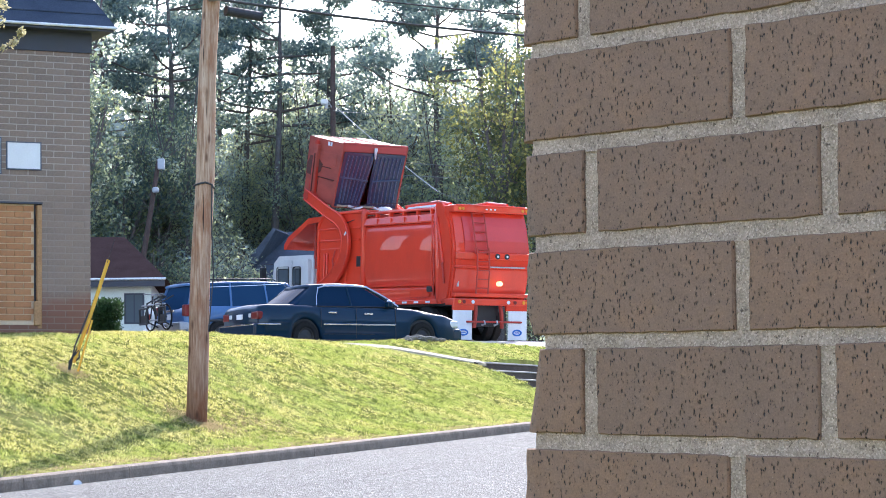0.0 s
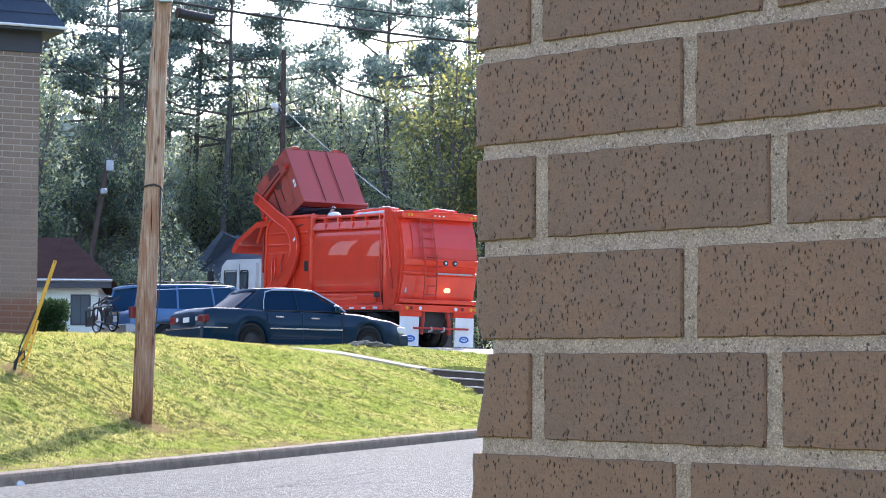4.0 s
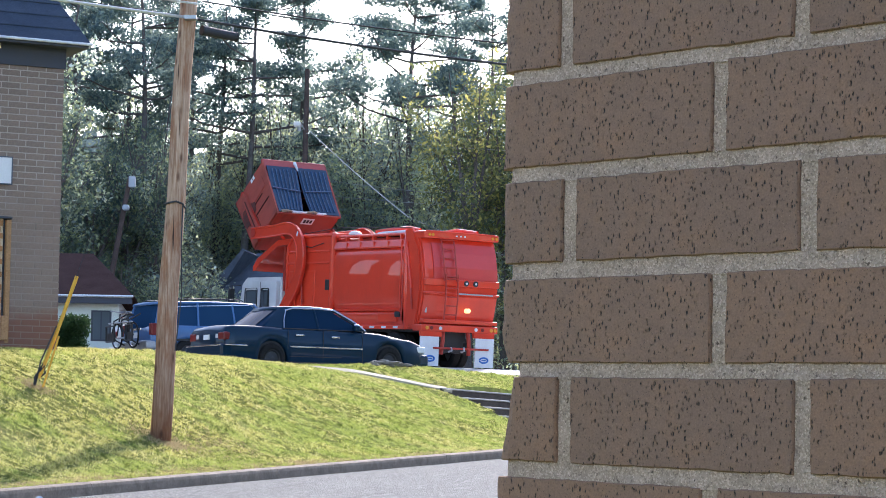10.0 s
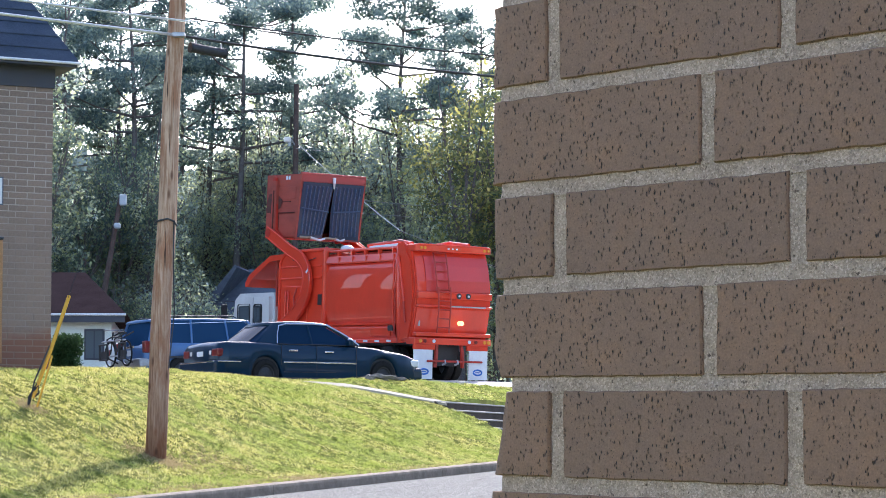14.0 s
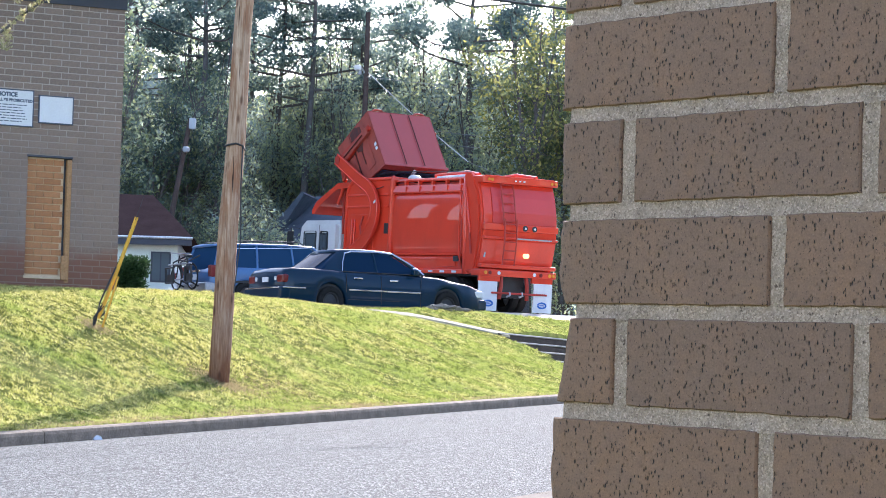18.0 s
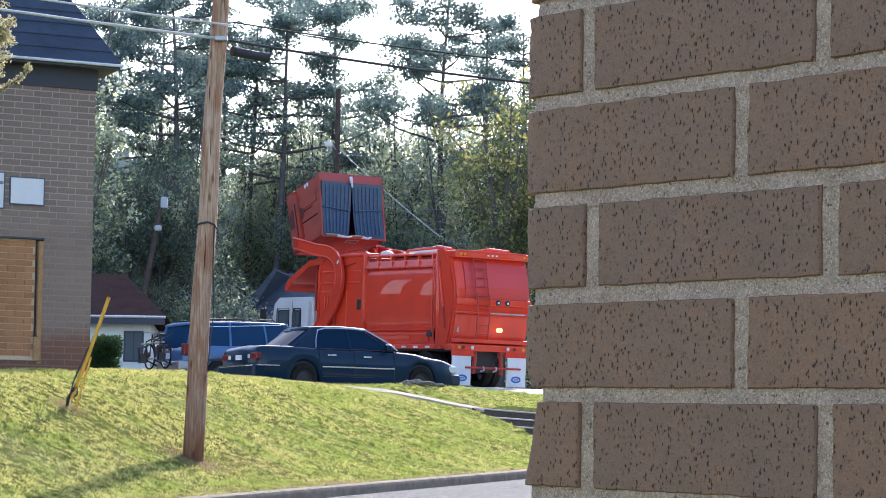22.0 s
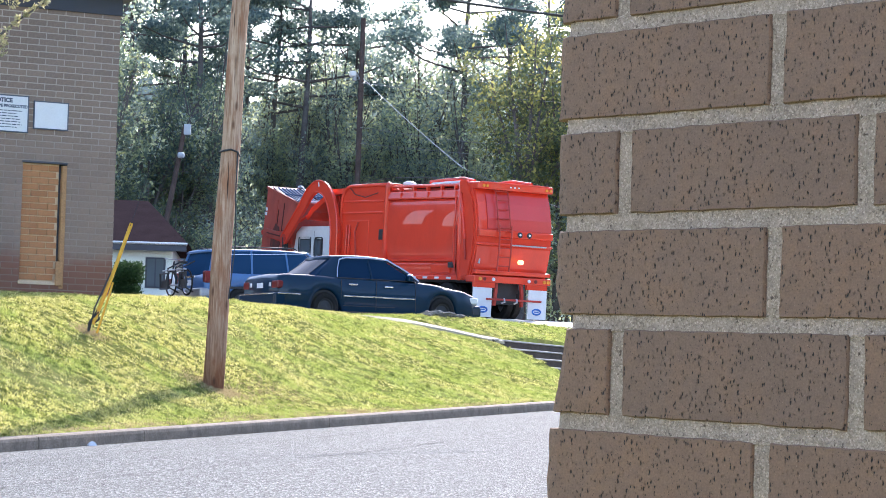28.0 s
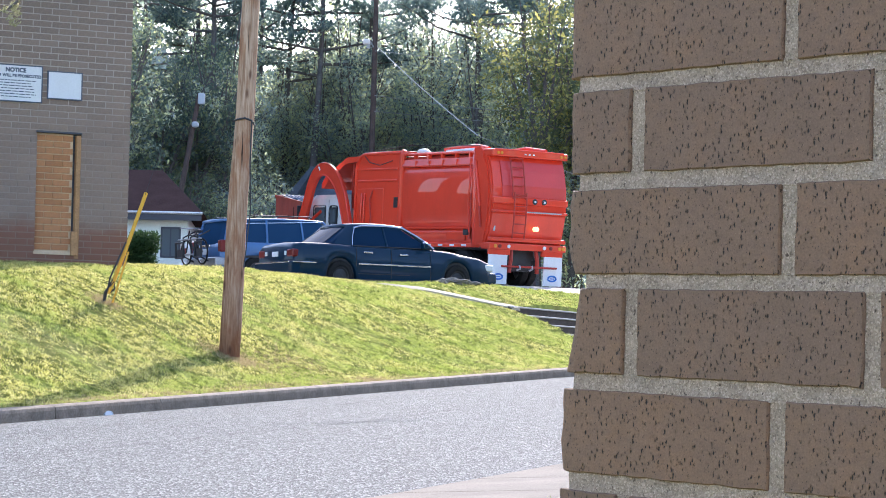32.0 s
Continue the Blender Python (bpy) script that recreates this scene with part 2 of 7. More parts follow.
def grass_material(name, tones, random_island=True):
    m, nt, b = base(name, 0.6)
    b.inputs["Specular IOR Level"].default_value = 0.12
    geo = nt.nodes.new("ShaderNodeNewGeometry")
    if random_island:
        c = ramp(nt, geo.outputs["Random Per Island"], [(i / (len(tones) - 1), t) for i, t in enumerate(tones)])
    else:
        c = ramp(nt, grain(nt, geo.outputs["Position"], 9), [(0.2 + 0.6 * i / (len(tones) - 1), t) for i, t in enumerate(tones)])
    patch = grain(nt, geo.outputs["Position"], 0.55, 5, 0.65)
    c = mixc(nt, ramp(nt, patch, [(0.45, (0, 0, 0)), (0.68, (0.55, 0.55, 0.55) if random_island else (0.2, 0.2, 0.2))]), c, (0.62, 0.56, 0.26))
    lx = nt.nodes.new("ShaderNodeSeparateXYZ")
    nt.links.new(geo.outputs["Position"], lx.inputs[0])
    east = nt.nodes.new("ShaderNodeMapRange")           # greener towards the steps
    east.inputs["From Min"].default_value, east.inputs["From Max"].default_value = -4.0, -1.0
    east.inputs["To Max"].default_value = 0.09
    nt.links.new(lx.outputs["X"], east.inputs["Value"])
    la = nt.nodes.new("ShaderNodeMath")
    nt.links.new(grain(nt, geo.outputs["Position"], 1.1, 3), la.inputs[0])
    nt.links.new(east.outputs[0], la.inputs[1])
    lush = la.outputs[0]
    c = mixc(nt, ramp(nt, lush, [(0.50, (0, 0, 0)), (0.64, (0.6, 0.6, 0.6) if random_island else (0.25, 0.25, 0.25))]), c, (0.31, 0.42, 0.07))
    clump = grain(nt, geo.outputs["Position"], 7.0, 3, 0.7)
    c = mixc(nt, ramp(nt, clump, [(0.40, (0.85, 0.85, 0.85) if random_island else (0.35, 0.35, 0.35)), (0.50, (0, 0, 0))]), c, (0.07, 0.10, 0.02))
    nt.links.new(c, b.inputs["Base Color"])
    if random_island:
        b.inputs["Specular IOR Level"].default_value = 0.0
        t = nt.nodes.new("ShaderNodeBsdfTranslucent")
        nt.links.new(c, t.inputs[0])
        mx = nt.nodes.new("ShaderNodeMixShader")
        mx.inputs[0].default_value = 0.45
        nt.links.new(b.outputs[0], mx.inputs[1])
        nt.links.new(t.outputs[0], mx.inputs[2])
        nt.links.new(mx.outputs[0], nt.nodes["Material Output"].inputs["Surface"])
    else:
        b.inputs["Specular IOR Level"].default_value = 0.0
        b.inputs["Roughness"].default_value = 1.0
        bump(nt, b, grain(nt, geo.outputs["Position"], 40, 4), 0.35, 0.02)
    return m


def leaf_material(name, tones, share=0.5, skew=1.0):
    """Leaf tones by leaf, dark ones commoner where skew is above 1; uneven from clump to clump."""
    m, nt, b = base(name, 0.5)
    b.inputs["Specular IOR Level"].default_value = 0.04
    geo = nt.nodes.new("ShaderNodeNewGeometry")
    pw = nt.nodes.new("ShaderNodeMath")
    pw.operation = "POWER"
    pw.inputs[1].default_value = skew
    nt.links.new(geo.outputs["Random Per Island"], pw.inputs[0])
    c = ramp(nt, pw.outputs[0], [(i / (len(tones) - 1), t) for i, t in enumerate(tones)])
    g = grain(nt, geo.outputs["Position"], 0.6, 4)
    c = mixc(nt, 0.3, c, ramp(nt, g, [(0.38, tones[0]), (0.62, tones[len(tones) // 2])]))
    nt.links.new(c, b.inputs["Base Color"])
    t = nt.nodes.new("ShaderNodeBsdfTranslucent")
    nt.links.new(c, t.inputs[0])
    mx = nt.nodes.new("ShaderNodeMixShader")
    mx.inputs[0].default_value = share
    nt.links.new(b.outputs[0], mx.inputs[1])
    nt.links.new(t.outputs[0], mx.inputs[2])
    nt.links.new(mx.outputs[0], nt.nodes["Material Output"].inputs["Surface"])
    return m


def pole_wood_material():
    """Weathered pine: broad pale and brown streaks, drying cracks and knots."""
    m, nt, b = base("weathered_pole_wood", 0.85)
    g = grain(nt, coords(nt, (22, 22, 1.1)), 1.6, 7, 0.68)
    c = ramp(nt, g, [(0.25, (0.17, 0.082, 0.046)), (0.42, (0.36, 0.205, 0.118)), (0.56, (0.54, 0.36, 0.235)), (0.75, (0.68, 0.51, 0.37))])
    blot = grain(nt, coords(nt, (5, 5, 1.5)), 1.3, 5, 0.65)
    c = mixc(nt, ramp(nt, blot, [(0.46, (0, 0, 0)), (0.64, (0.85, 0.85, 0.85))]), c, (0.34, 0.150, 0.072))
    crack = ramp(nt, grain(nt, coords(nt, (19, 19, 0.35)), 1.5, 4), [(0.30, (0.06, 0.035, 0.022)), (0.37, (1, 1, 1))])
    c = mixc(nt, 1.0, c, crack, "MULTIPLY")
    vo = nd(nt, "ShaderNodeTexVoronoi", Scale=1.0, Randomness=1.0)
    nt.links.new(coords(nt, (7.5, 7.5, 2.6)), vo.inputs["Vector"])
    c = mixc(nt, ramp(nt, vo.outputs["Distance"], [(0.10, (0.85, 0.85, 0.85)), (0.24, (0, 0, 0))]), c, (0.13, 0.058, 0.030))
    sx = nt.nodes.new("ShaderNodeSeparateXYZ")
    nt.links.new(coords(nt), sx.inputs[0])
    add = nt.nodes.new("ShaderNodeMath")
    add.operation = "MULTIPLY_ADD"
    add.inputs[1].default_value = 3.0
    nt.links.new(grain(nt, coords(nt, (6, 6, 0.4)), 1.0), add.inputs[0])
    nt.links.new(sx.outputs["Z"], add.inputs[2])
    old = nt.nodes.new("ShaderNodeMapRange")          # darker and redder towards the butt of the pole
    old.inputs["From Min"].default_value, old.inputs["From Max"].default_value = 4.2, 1.6
    old.inputs["To Max"].default_value = 0.8
    nt.links.new(add.outputs[0], old.inputs["Value"])
    c = mixc(nt, old.outputs[0], c, mixc(nt, 1.0, c, (0.42, 0.27, 0.22), "MULTIPLY"))
    nt.links.new(c, b.inputs["Base Color"])
    bump(nt, b, g, 0.6, 0.01)
    return m


def asphalt_material():
    """Pale worn asphalt whose stones show as grit."""
    m, nt, b = base("worn_asphalt", 0.92)
    b.inputs["Specular IOR Level"].default_value = 0.15
    v = coords(nt)
    c = ramp(nt, grain(nt, v, 0.35, 5), [(0.3, (0.076, 0.082, 0.078)), (0.7, (0.115, 0.122, 0.115))])
    vo = nt.nodes.new("ShaderNodeTexVoronoi")
    vo.inputs["Scale"].default_value = 1.0
    nt.links.new(coords(nt, (62, 23, 50), turn=(0, 0, radians(21.5))), vo.inputs["Vector"])      # grit worn along the street
    sep = nt.nodes.new("ShaderNodeSeparateColor")
    nt.links.new(vo.outputs["Color"], sep.inputs[0])
    stones = ramp(nt, sep.outputs[0], [(0.0, (0.009, 0.010, 0.010)), (0.3, (0.049, 0.054, 0.053)), (0.7, (0.126, 0.136, 0.131)), (1.0, (0.304, 0.324, 0.308))])
    c = mixc(nt, 0.8, c, stones)
    fine = grain(nt, v, 140, 2)
    c = mixc(nt, 0.25, c, ramp(nt, fine, [(0.35, (0.027, 0.027, 0.027)), (0.65, (0.270, 0.270, 0.257))]))
    nt.links.new(c, b.inputs["Base Color"])
    n1 = bump(nt, b, vo.outputs["Distance"], 0.7, 0.012)
    bump(nt, b, fine, 0.5, 0.004, n1)
    return m


def mortar_material():
    """Pale mortar whose sand grains show."""
    m, nt, b = base("sandy_mortar", 0.95)
    b.inputs["Specular IOR Level"].default_value = 0.12
    v = coords(nt)
    c = ramp(nt, grain(nt, v, 32, 5), [(0.32, (0.360, 0.278, 0.206)), (0.68, (0.562, 0.441, 0.331))])
    vo = nd(nt, "ShaderNodeTexVoronoi", Scale=560.0)
    nt.links.new(v, vo.inputs["Vector"])
    sep = nt.nodes.new("ShaderNodeSeparateColor")
    nt.links.new(vo.outputs["Color"], sep.inputs[0])
    sand = ramp(nt, sep.outputs[0], [(0.0, (0.106, 0.080, 0.059)), (0.25, (0.329, 0.255, 0.191)), (0.75, (0.551, 0.437, 0.331)), (1.0, (0.890, 0.731, 0.570))])
    c = mixc(nt, 0.40, c, sand)
    pore = ramp(nt, grain(nt, v, 150, 4), [(0.30, (1, 1, 1)), (0.38, (0, 0, 0))])
    c = mixc(nt, pore, c, (0.138, 0.102, 0.076))
    nt.links.new(c, b.inputs["Base Color"])
    n1 = bump(nt, b, vo.outputs["Distance"], 0.8, 0.002)
    bump(nt, b, grain(nt, v, 90, 4), 0.8, 0.004, n1)
    return m


M = {}
M["brick"] = near_brick_material()
M["mortar"] = mortar_material()
M["asphalt"] = asphalt_material()
M["kerb"] = speckled("old_kerb_concrete", (0.13, 0.104, 0.08), (0.31, 0.255, 0.20), 4.5, 45, 0.9, relief=0.8)
M["concrete"] = speckled("pale_concrete", (0.38, 0.36, 0.33), (0.55, 0.53, 0.49), 1.2, 60, 0.9, relief=0.3)
M["pavement"] = speckled("trodden_concrete", (0.125, 0.108, 0.088), (0.21, 0.185, 0.152), 1.6, 50, 0.92, relief=0.4)
# the shade on the risers is put into this dark tone; nosings stay pale
M["step"] = speckled("dark_old_concrete", (0.06, 0.048, 0.040), (0.11, 0.09, 0.075), 3, 50, 0.9, relief=0.5)
M["soil"] = grass_material("lawn_soil", [(0.06, 0.07, 0.022), (0.13, 0.135, 0.042), (0.25, 0.24, 0.09)], False)
M["blade"] = grass_material("grass_blades", [(0.26, 0.27, 0.060), (0.53, 0.52, 0.14), (0.74, 0.69, 0.25), (0.86, 0.78, 0.40)])
M["hedge_leaf"] = leaf_material("hedge_leaves", [(0.025, 0.05, 0.02), (0.04, 0.08, 0.03), (0.07, 0.12, 0.04)], 0.4)
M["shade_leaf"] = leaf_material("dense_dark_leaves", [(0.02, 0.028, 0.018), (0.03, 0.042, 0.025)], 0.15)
M["dark_brick"] = speckled("dark_brick_wall", (0.035, 0.022, 0.018), (0.055, 0.036, 0.028), 2, 30, 0.9)
M["old_pole"] = speckled("dark_red_brown_pole", (0.055, 0.040, 0.036), (0.12, 0.088, 0.076), 3, 25, 0.9)
M["straw"] = leaf_material("dry_straw", [(0.30, 0.22, 0.12), (0.44, 0.35, 0.19), (0.56, 0.46, 0.26)], 0.4)
M["pole"] = pole_wood_material()
M["wall_brick"] = far_brick_material("grey_brown_brick", [(0.215, 0.155, 0.122), (0.255, 0.183, 0.142), (0.305, 0.222, 0.172)], True)
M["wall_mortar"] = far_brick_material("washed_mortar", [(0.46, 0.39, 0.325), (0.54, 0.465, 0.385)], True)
M["orange_brick"] = far_brick_material("orange_brick", [(0.34, 0.14, 0.055), (0.42, 0.185, 0.075), (0.48, 0.225, 0.095)], False)
M["orange_mortar"] = speckled("pale_mortar", (0.60, 0.45, 0.29), (0.72, 0.56, 0.38), 9, 80, 0.95)
M["raw_wood"] = speckled("raw_timber", (0.34, 0.18, 0.085), (0.50, 0.29, 0.14), 6, 40, 0.8)
M["shingle"] = speckled("dark_shingles", (0.040, 0.053, 0.078), (0.068, 0.085, 0.115), 3, 50, 0.9, relief=0.5)
M["brown_shingle"] = speckled("brown_shingles", (0.036, 0.024, 0.024), (0.062, 0.041, 0.039), 2, 40, 0.9, relief=0.5)
M["brown_shingle"].node_tree.nodes["Principled BSDF"].inputs["Specular IOR Level"].default_value = 0.0
M["dark_trim"] = paint("dark_trim_paint", (0.045, 0.050, 0.066), 0.5)
M["white_trim"] = paint("white_trim_paint", (0.75, 0.76, 0.76), 0.5)
M["board"] = paint("white_board", (0.78, 0.79, 0.80), 0.45, amount=0.15)
M["ink"] = speckled("faded_ink", (0.06, 0.08, 0.12), (0.10, 0.12, 0.17), 9, 80, 0.7)
M["yellow"] = paint("yellow_guard_plastic", (0.70, 0.36, 0.02), 0.45, amount=0.2)
M["cable"] = speckled("black_cable", (0.018, 0.018, 0.02), (0.035, 0.035, 0.038), 9, 60, 0.5)
M["pale_cable"] = speckled("bare_aluminium_cable", (0.55, 0.56, 0.58), (0.72, 0.73, 0.75), 9, 60, 0.35, 0.6)
M["steel"] = speckled("galvanised_steel", (0.30, 0.31, 0.32), (0.45, 0.46, 0.47), 9, 90, 0.45, 0.8)
M["red"] = paint("red_truck_paint", (0.78, 0.056, 0.020), 0.4, (0.30, 0.028, 0.016), 0.45, 0.7, coat=0.75)
M["red"].node_tree.nodes["Principled BSDF"].inputs["Specular IOR Level"].default_value = 0.2
M["red"].node_tree.nodes["Principled BSDF"].inputs["Coat Roughness"].default_value = 0.012
M["red_dull"] = paint("dull_red_paint", (0.46, 0.028, 0.011), 0.42, (0.14, 0.05, 0.03), 0.4, 1.6)
# pinker than the body red: the sky's reflection is put into the colour
M["red_satin"] = paint("satin_red_paint", (0.62, 0.036, 0.026), 0.32, (0.30, 0.022, 0.014), 0.3, 0.7, coat=0.3)
M["bin_dark"] = paint("grimy_dark_red", (0.10, 0.016, 0.010), 0.6, (0.02, 0.012, 0.010), 0.5, 2.0)
M["burnt"] = paint("burnt_paint", (0.085, 0.028, 0.022), 0.7, (0.24, 0.05, 0.03), 0.9, 5.0)
M["lid_edge"] = paint("worn_lid_ribs", (0.030, 0.075, 0.15), 0.28, (0.16, 0.18, 0.20), 0.4, 2.0)
M["straw_card"] = speckled("wet_cardboard", (0.20, 0.14, 0.09), (0.42, 0.33, 0.24), 6, 40, 0.9)
M["bin_red"] = paint("faded_bin_red", (0.40, 0.070, 0.042), 0.5, (0.10, 0.038, 0.03), 0.8, 1.6)
M["bin_pale"] = paint("sun_bleached_bin_red", (0.40, 0.065, 0.058), 0.4, (0.25, 0.08, 0.06), 0.3, 1.2)
M["lid"] = paint("blue_black_lid_plastic", (0.006, 0.026, 0.066), 0.25, (0.10, 0.10, 0.11), 0.3, 2.0, coat=0.5)
M["black"] = speckled("black_steel", (0.012, 0.012, 0.013), (0.03, 0.03, 0.03), 5, 60, 0.55)
M["rubber"] = speckled("tyre_rubber", (0.014, 0.014, 0.014), (0.03, 0.029, 0.028), 6, 60, 0.85)
M["white"] = paint("white_cab_paint", (0.72, 0.71, 0.68), 0.3, amount=0.2, coat=0.3)
M["flap"] = paint("white_mud_flap", (0.74, 0.74, 0.73), 0.5, amount=0.25)
M["blue_mark"] = speckled("blue_print", (0.02, 0.12, 0.42), (0.03, 0.16, 0.5), 9, 60, 0.5)
M["navy"] = paint("dark_navy_car_paint", (0.003, 0.023, 0.050), 0.3, (0.02, 0.03, 0.05), 0.1, 1.2, coat=0.45, metal=0.0)
M["navy"].node_tree.nodes["Principled BSDF"].inputs["Specular IOR Level"].default_value = 0.1
M["navy"].node_tree.nodes["Principled BSDF"].inputs["Coat Roughness"].default_value = 0.02
M["blue"] = paint("slate_blue_car_paint", (0.050, 0.140, 0.30), 0.3, (0.06, 0.07, 0.09), 0.2, 1.2, coat=0.5, metal=0.0)
M["glass"] = glassy("tinted_car_glass", (0.011, 0.030, 0.064))
M["rear_glass"] = glassy("glossy_rear_window", (0.010, 0.022, 0.045), 0.04)
M["rear_glass"].node_tree.nodes["Principled BSDF"].inputs["Specular IOR Level"].default_value = 0.03
M["rear_glass"].node_tree.nodes["Principled BSDF"].inputs["IOR"].default_value = 1.25
M["wagon_glass"] = glassy("blue_tinted_glass", (0.018, 0.050, 0.105))
M["clear_glass"] = glassy("cab_window_glass", (0.10, 0.12, 0.13))
M["chrome"] = speckled("bright_chrome", (0.65, 0.66, 0.68), (0.8, 0.8, 0.82), 5, 60, 0.12, 1.0, relief=0.02)
M["red_lens"] = paint("red_lamp_lens", (0.17, 0.004, 0.004), 0.25, amount=0.1, coat=0.1)
M["amber"] = glow("lit_amber_lamp", (1.0, 0.62, 0.2), 0.8)
M["amber_lens"] = paint("amber_lamp_lens", (0.75, 0.28, 0.03), 0.2, amount=0.1)
M["clear_lens"] = paint("clear_lamp_lens", (0.7, 0.72, 0.74), 0.12, amount=0.1, coat=0.8)
M["bark"] = speckled("tree_bark", (0.080, 0.073, 0.072), (0.19, 0.168, 0.157), 3, 25, 0.95, relief=0.7, dist=0.03)
# needle, leaf, leaf_dark: dark tones lifted towards blue, haze put into the colour
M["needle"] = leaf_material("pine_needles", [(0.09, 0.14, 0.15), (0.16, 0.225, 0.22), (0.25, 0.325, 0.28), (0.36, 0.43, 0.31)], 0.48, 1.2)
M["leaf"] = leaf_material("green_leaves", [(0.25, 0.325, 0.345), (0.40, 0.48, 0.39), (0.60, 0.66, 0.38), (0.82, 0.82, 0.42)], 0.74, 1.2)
M["leaf_gold"] = leaf_material("yellowing_leaves", [(0.095, 0.13, 0.085), (0.18, 0.205, 0.10), (0.36, 0.36, 0.125), (0.60, 0.54, 0.16)], 0.58, 1.5)
# leaf_shade: darkened copy for the near left trees, shade put into the colour
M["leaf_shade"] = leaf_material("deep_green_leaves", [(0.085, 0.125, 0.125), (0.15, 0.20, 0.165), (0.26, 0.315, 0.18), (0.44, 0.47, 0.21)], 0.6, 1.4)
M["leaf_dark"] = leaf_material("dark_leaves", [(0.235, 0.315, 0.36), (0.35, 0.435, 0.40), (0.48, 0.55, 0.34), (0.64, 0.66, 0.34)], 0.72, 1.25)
M["leaf_pale"] = leaf_material("pale_young_leaves", [(0.30, 0.29, 0.14), (0.48, 0.44, 0.25), (0.66, 0.60, 0.42)])
M["path"] = speckled("sandy_path", (0.34, 0.30, 0.22), (0.52, 0.47, 0.37), 2.0, 50, 0.95, relief=0.4)
M["rock"] = speckled("grey_rock", (0.10, 0.09, 0.08), (0.38, 0.35, 0.30), 4, 40, 0.95, relief=0.8, dist=0.02)
M["stucco"] = speckled("pale_grey_wall", (0.34, 0.345, 0.32), (0.42, 0.425, 0.40), 2, 40, 0.9)
M["slate"] = speckled("weathered_slate_roof", (0.085, 0.102, 0.132), (0.140, 0.162, 0.198), 3, 50, 0.9, relief=0.5)
M["pale_wall"] = speckled("pale_green_wall", (0.60, 0.64, 0.58), (0.72, 0.76, 0.70), 2, 40, 0.9)
M["flap_grey"] = paint("weathered_lamp_casing", (0.42, 0.46, 0.50), 0.45, amount=0.3)
M["litter"] = paint("pale_litter_plastic", (0.7, 0.72, 0.75), 0.4)


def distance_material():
    """Far woods on a sheet that glows: the light of haze put into its colour."""
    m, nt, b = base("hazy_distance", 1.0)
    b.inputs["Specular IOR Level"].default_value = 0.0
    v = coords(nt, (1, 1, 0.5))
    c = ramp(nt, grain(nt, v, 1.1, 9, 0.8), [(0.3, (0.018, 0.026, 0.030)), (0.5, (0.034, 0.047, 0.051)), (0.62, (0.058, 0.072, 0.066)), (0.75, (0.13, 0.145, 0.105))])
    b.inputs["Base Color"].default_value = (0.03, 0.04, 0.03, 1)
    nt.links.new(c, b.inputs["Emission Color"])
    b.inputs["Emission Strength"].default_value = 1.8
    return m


M["dark_rim"] = speckled("dull_wheel_metal", (0.022, 0.024, 0.027), (0.05, 0.052, 0.056), 9, 60, 0.45, 0.5)
M["tar"] = speckled("dark_crack", (0.04, 0.04, 0.04), (0.075, 0.075, 0.075), 9, 60, 0.95)
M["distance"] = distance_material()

# ---- mesh helpers ----
def part(name, bm, material, parent=None, label="", smooth=False):
    me = bpy.data.meshes.new(name)
    bm.normal_update()
    bm.to_mesh(me)
    bm.free()
    return shape(name, me, material, parent, label, smooth)


def shape(name, me, material, parent=None, label="", smooth=False):
    if material and not me.materials:
        me.materials.append(material)
    if smooth:
        me.shade_smooth()
    ob = new(name, me)
    if parent:
        ob.parent = parent
    if label:
        ob["label"] = label
    return ob


def mesh(name, verts, faces):
    me = bpy.data.meshes.new(name)
    me.from_pydata(verts, [], faces)
    me.update()
    return me


def thing(name, m, label, category, group="", kind=""):
    ob = new(name)
    ob.matrix_basis = m
    ob.empty_display_size = 0.2
    return tagged(ob, label, category, group, kind)


def box(x0, x1, y0, y1, z0, z1, bevel=0.0, seg=2, bm=None):
    bm = bm or bmesh.new()
    m = Matrix.LocRotScale(((x0 + x1) / 2, (y0 + y1) / 2, (z0 + z1) / 2), None, (abs(x1 - x0), abs(y1 - y0), abs(z1 - z0)))
    r = bmesh.ops.create_cube(bm, size=1, matrix=m)
    if bevel:
        es = list({e for v in r["verts"] for e in v.link_edges})
        bmesh.ops.bevel(bm, geom=es, offset=bevel, segments=seg, affect="EDGES", profile=0.5)
    return bm


def tube(points, r, sides=8, bm=None, r1=None, closed=True):
    """A round bar along points, of radius r at its start and r1 at its end."""
    bm = bm or bmesh.new()
    pts = [Vector(p) for p in points]
    rings = []
    for i, p in enumerate(pts):
        d = (pts[min(i + 1, len(pts) - 1)] - pts[max(i - 1, 0)]).normalized()
        a = d.orthogonal().normalized() if i == 0 else (rings[-1][1] - d * rings[-1][1].dot(d)).normalized()
        b = d.cross(a)
        rr = r if r1 is None else r + (r1 - r) * i / (len(pts) - 1)
        rings.append(([bm.verts.new(p + (a * math.cos(t) + b * math.sin(t)) * rr) for t in (2 * math.pi * k / sides for k in range(sides))], a))
    for (u, _), (v, _) in zip(rings, rings[1:]):
        for k in range(sides):
            bm.faces.new((u[k], u[(k + 1) % sides], v[(k + 1) % sides], v[k]))
    if closed:
        bm.faces.new(list(reversed(rings[0][0])))
        bm.faces.new(rings[-1][0])
    return bm


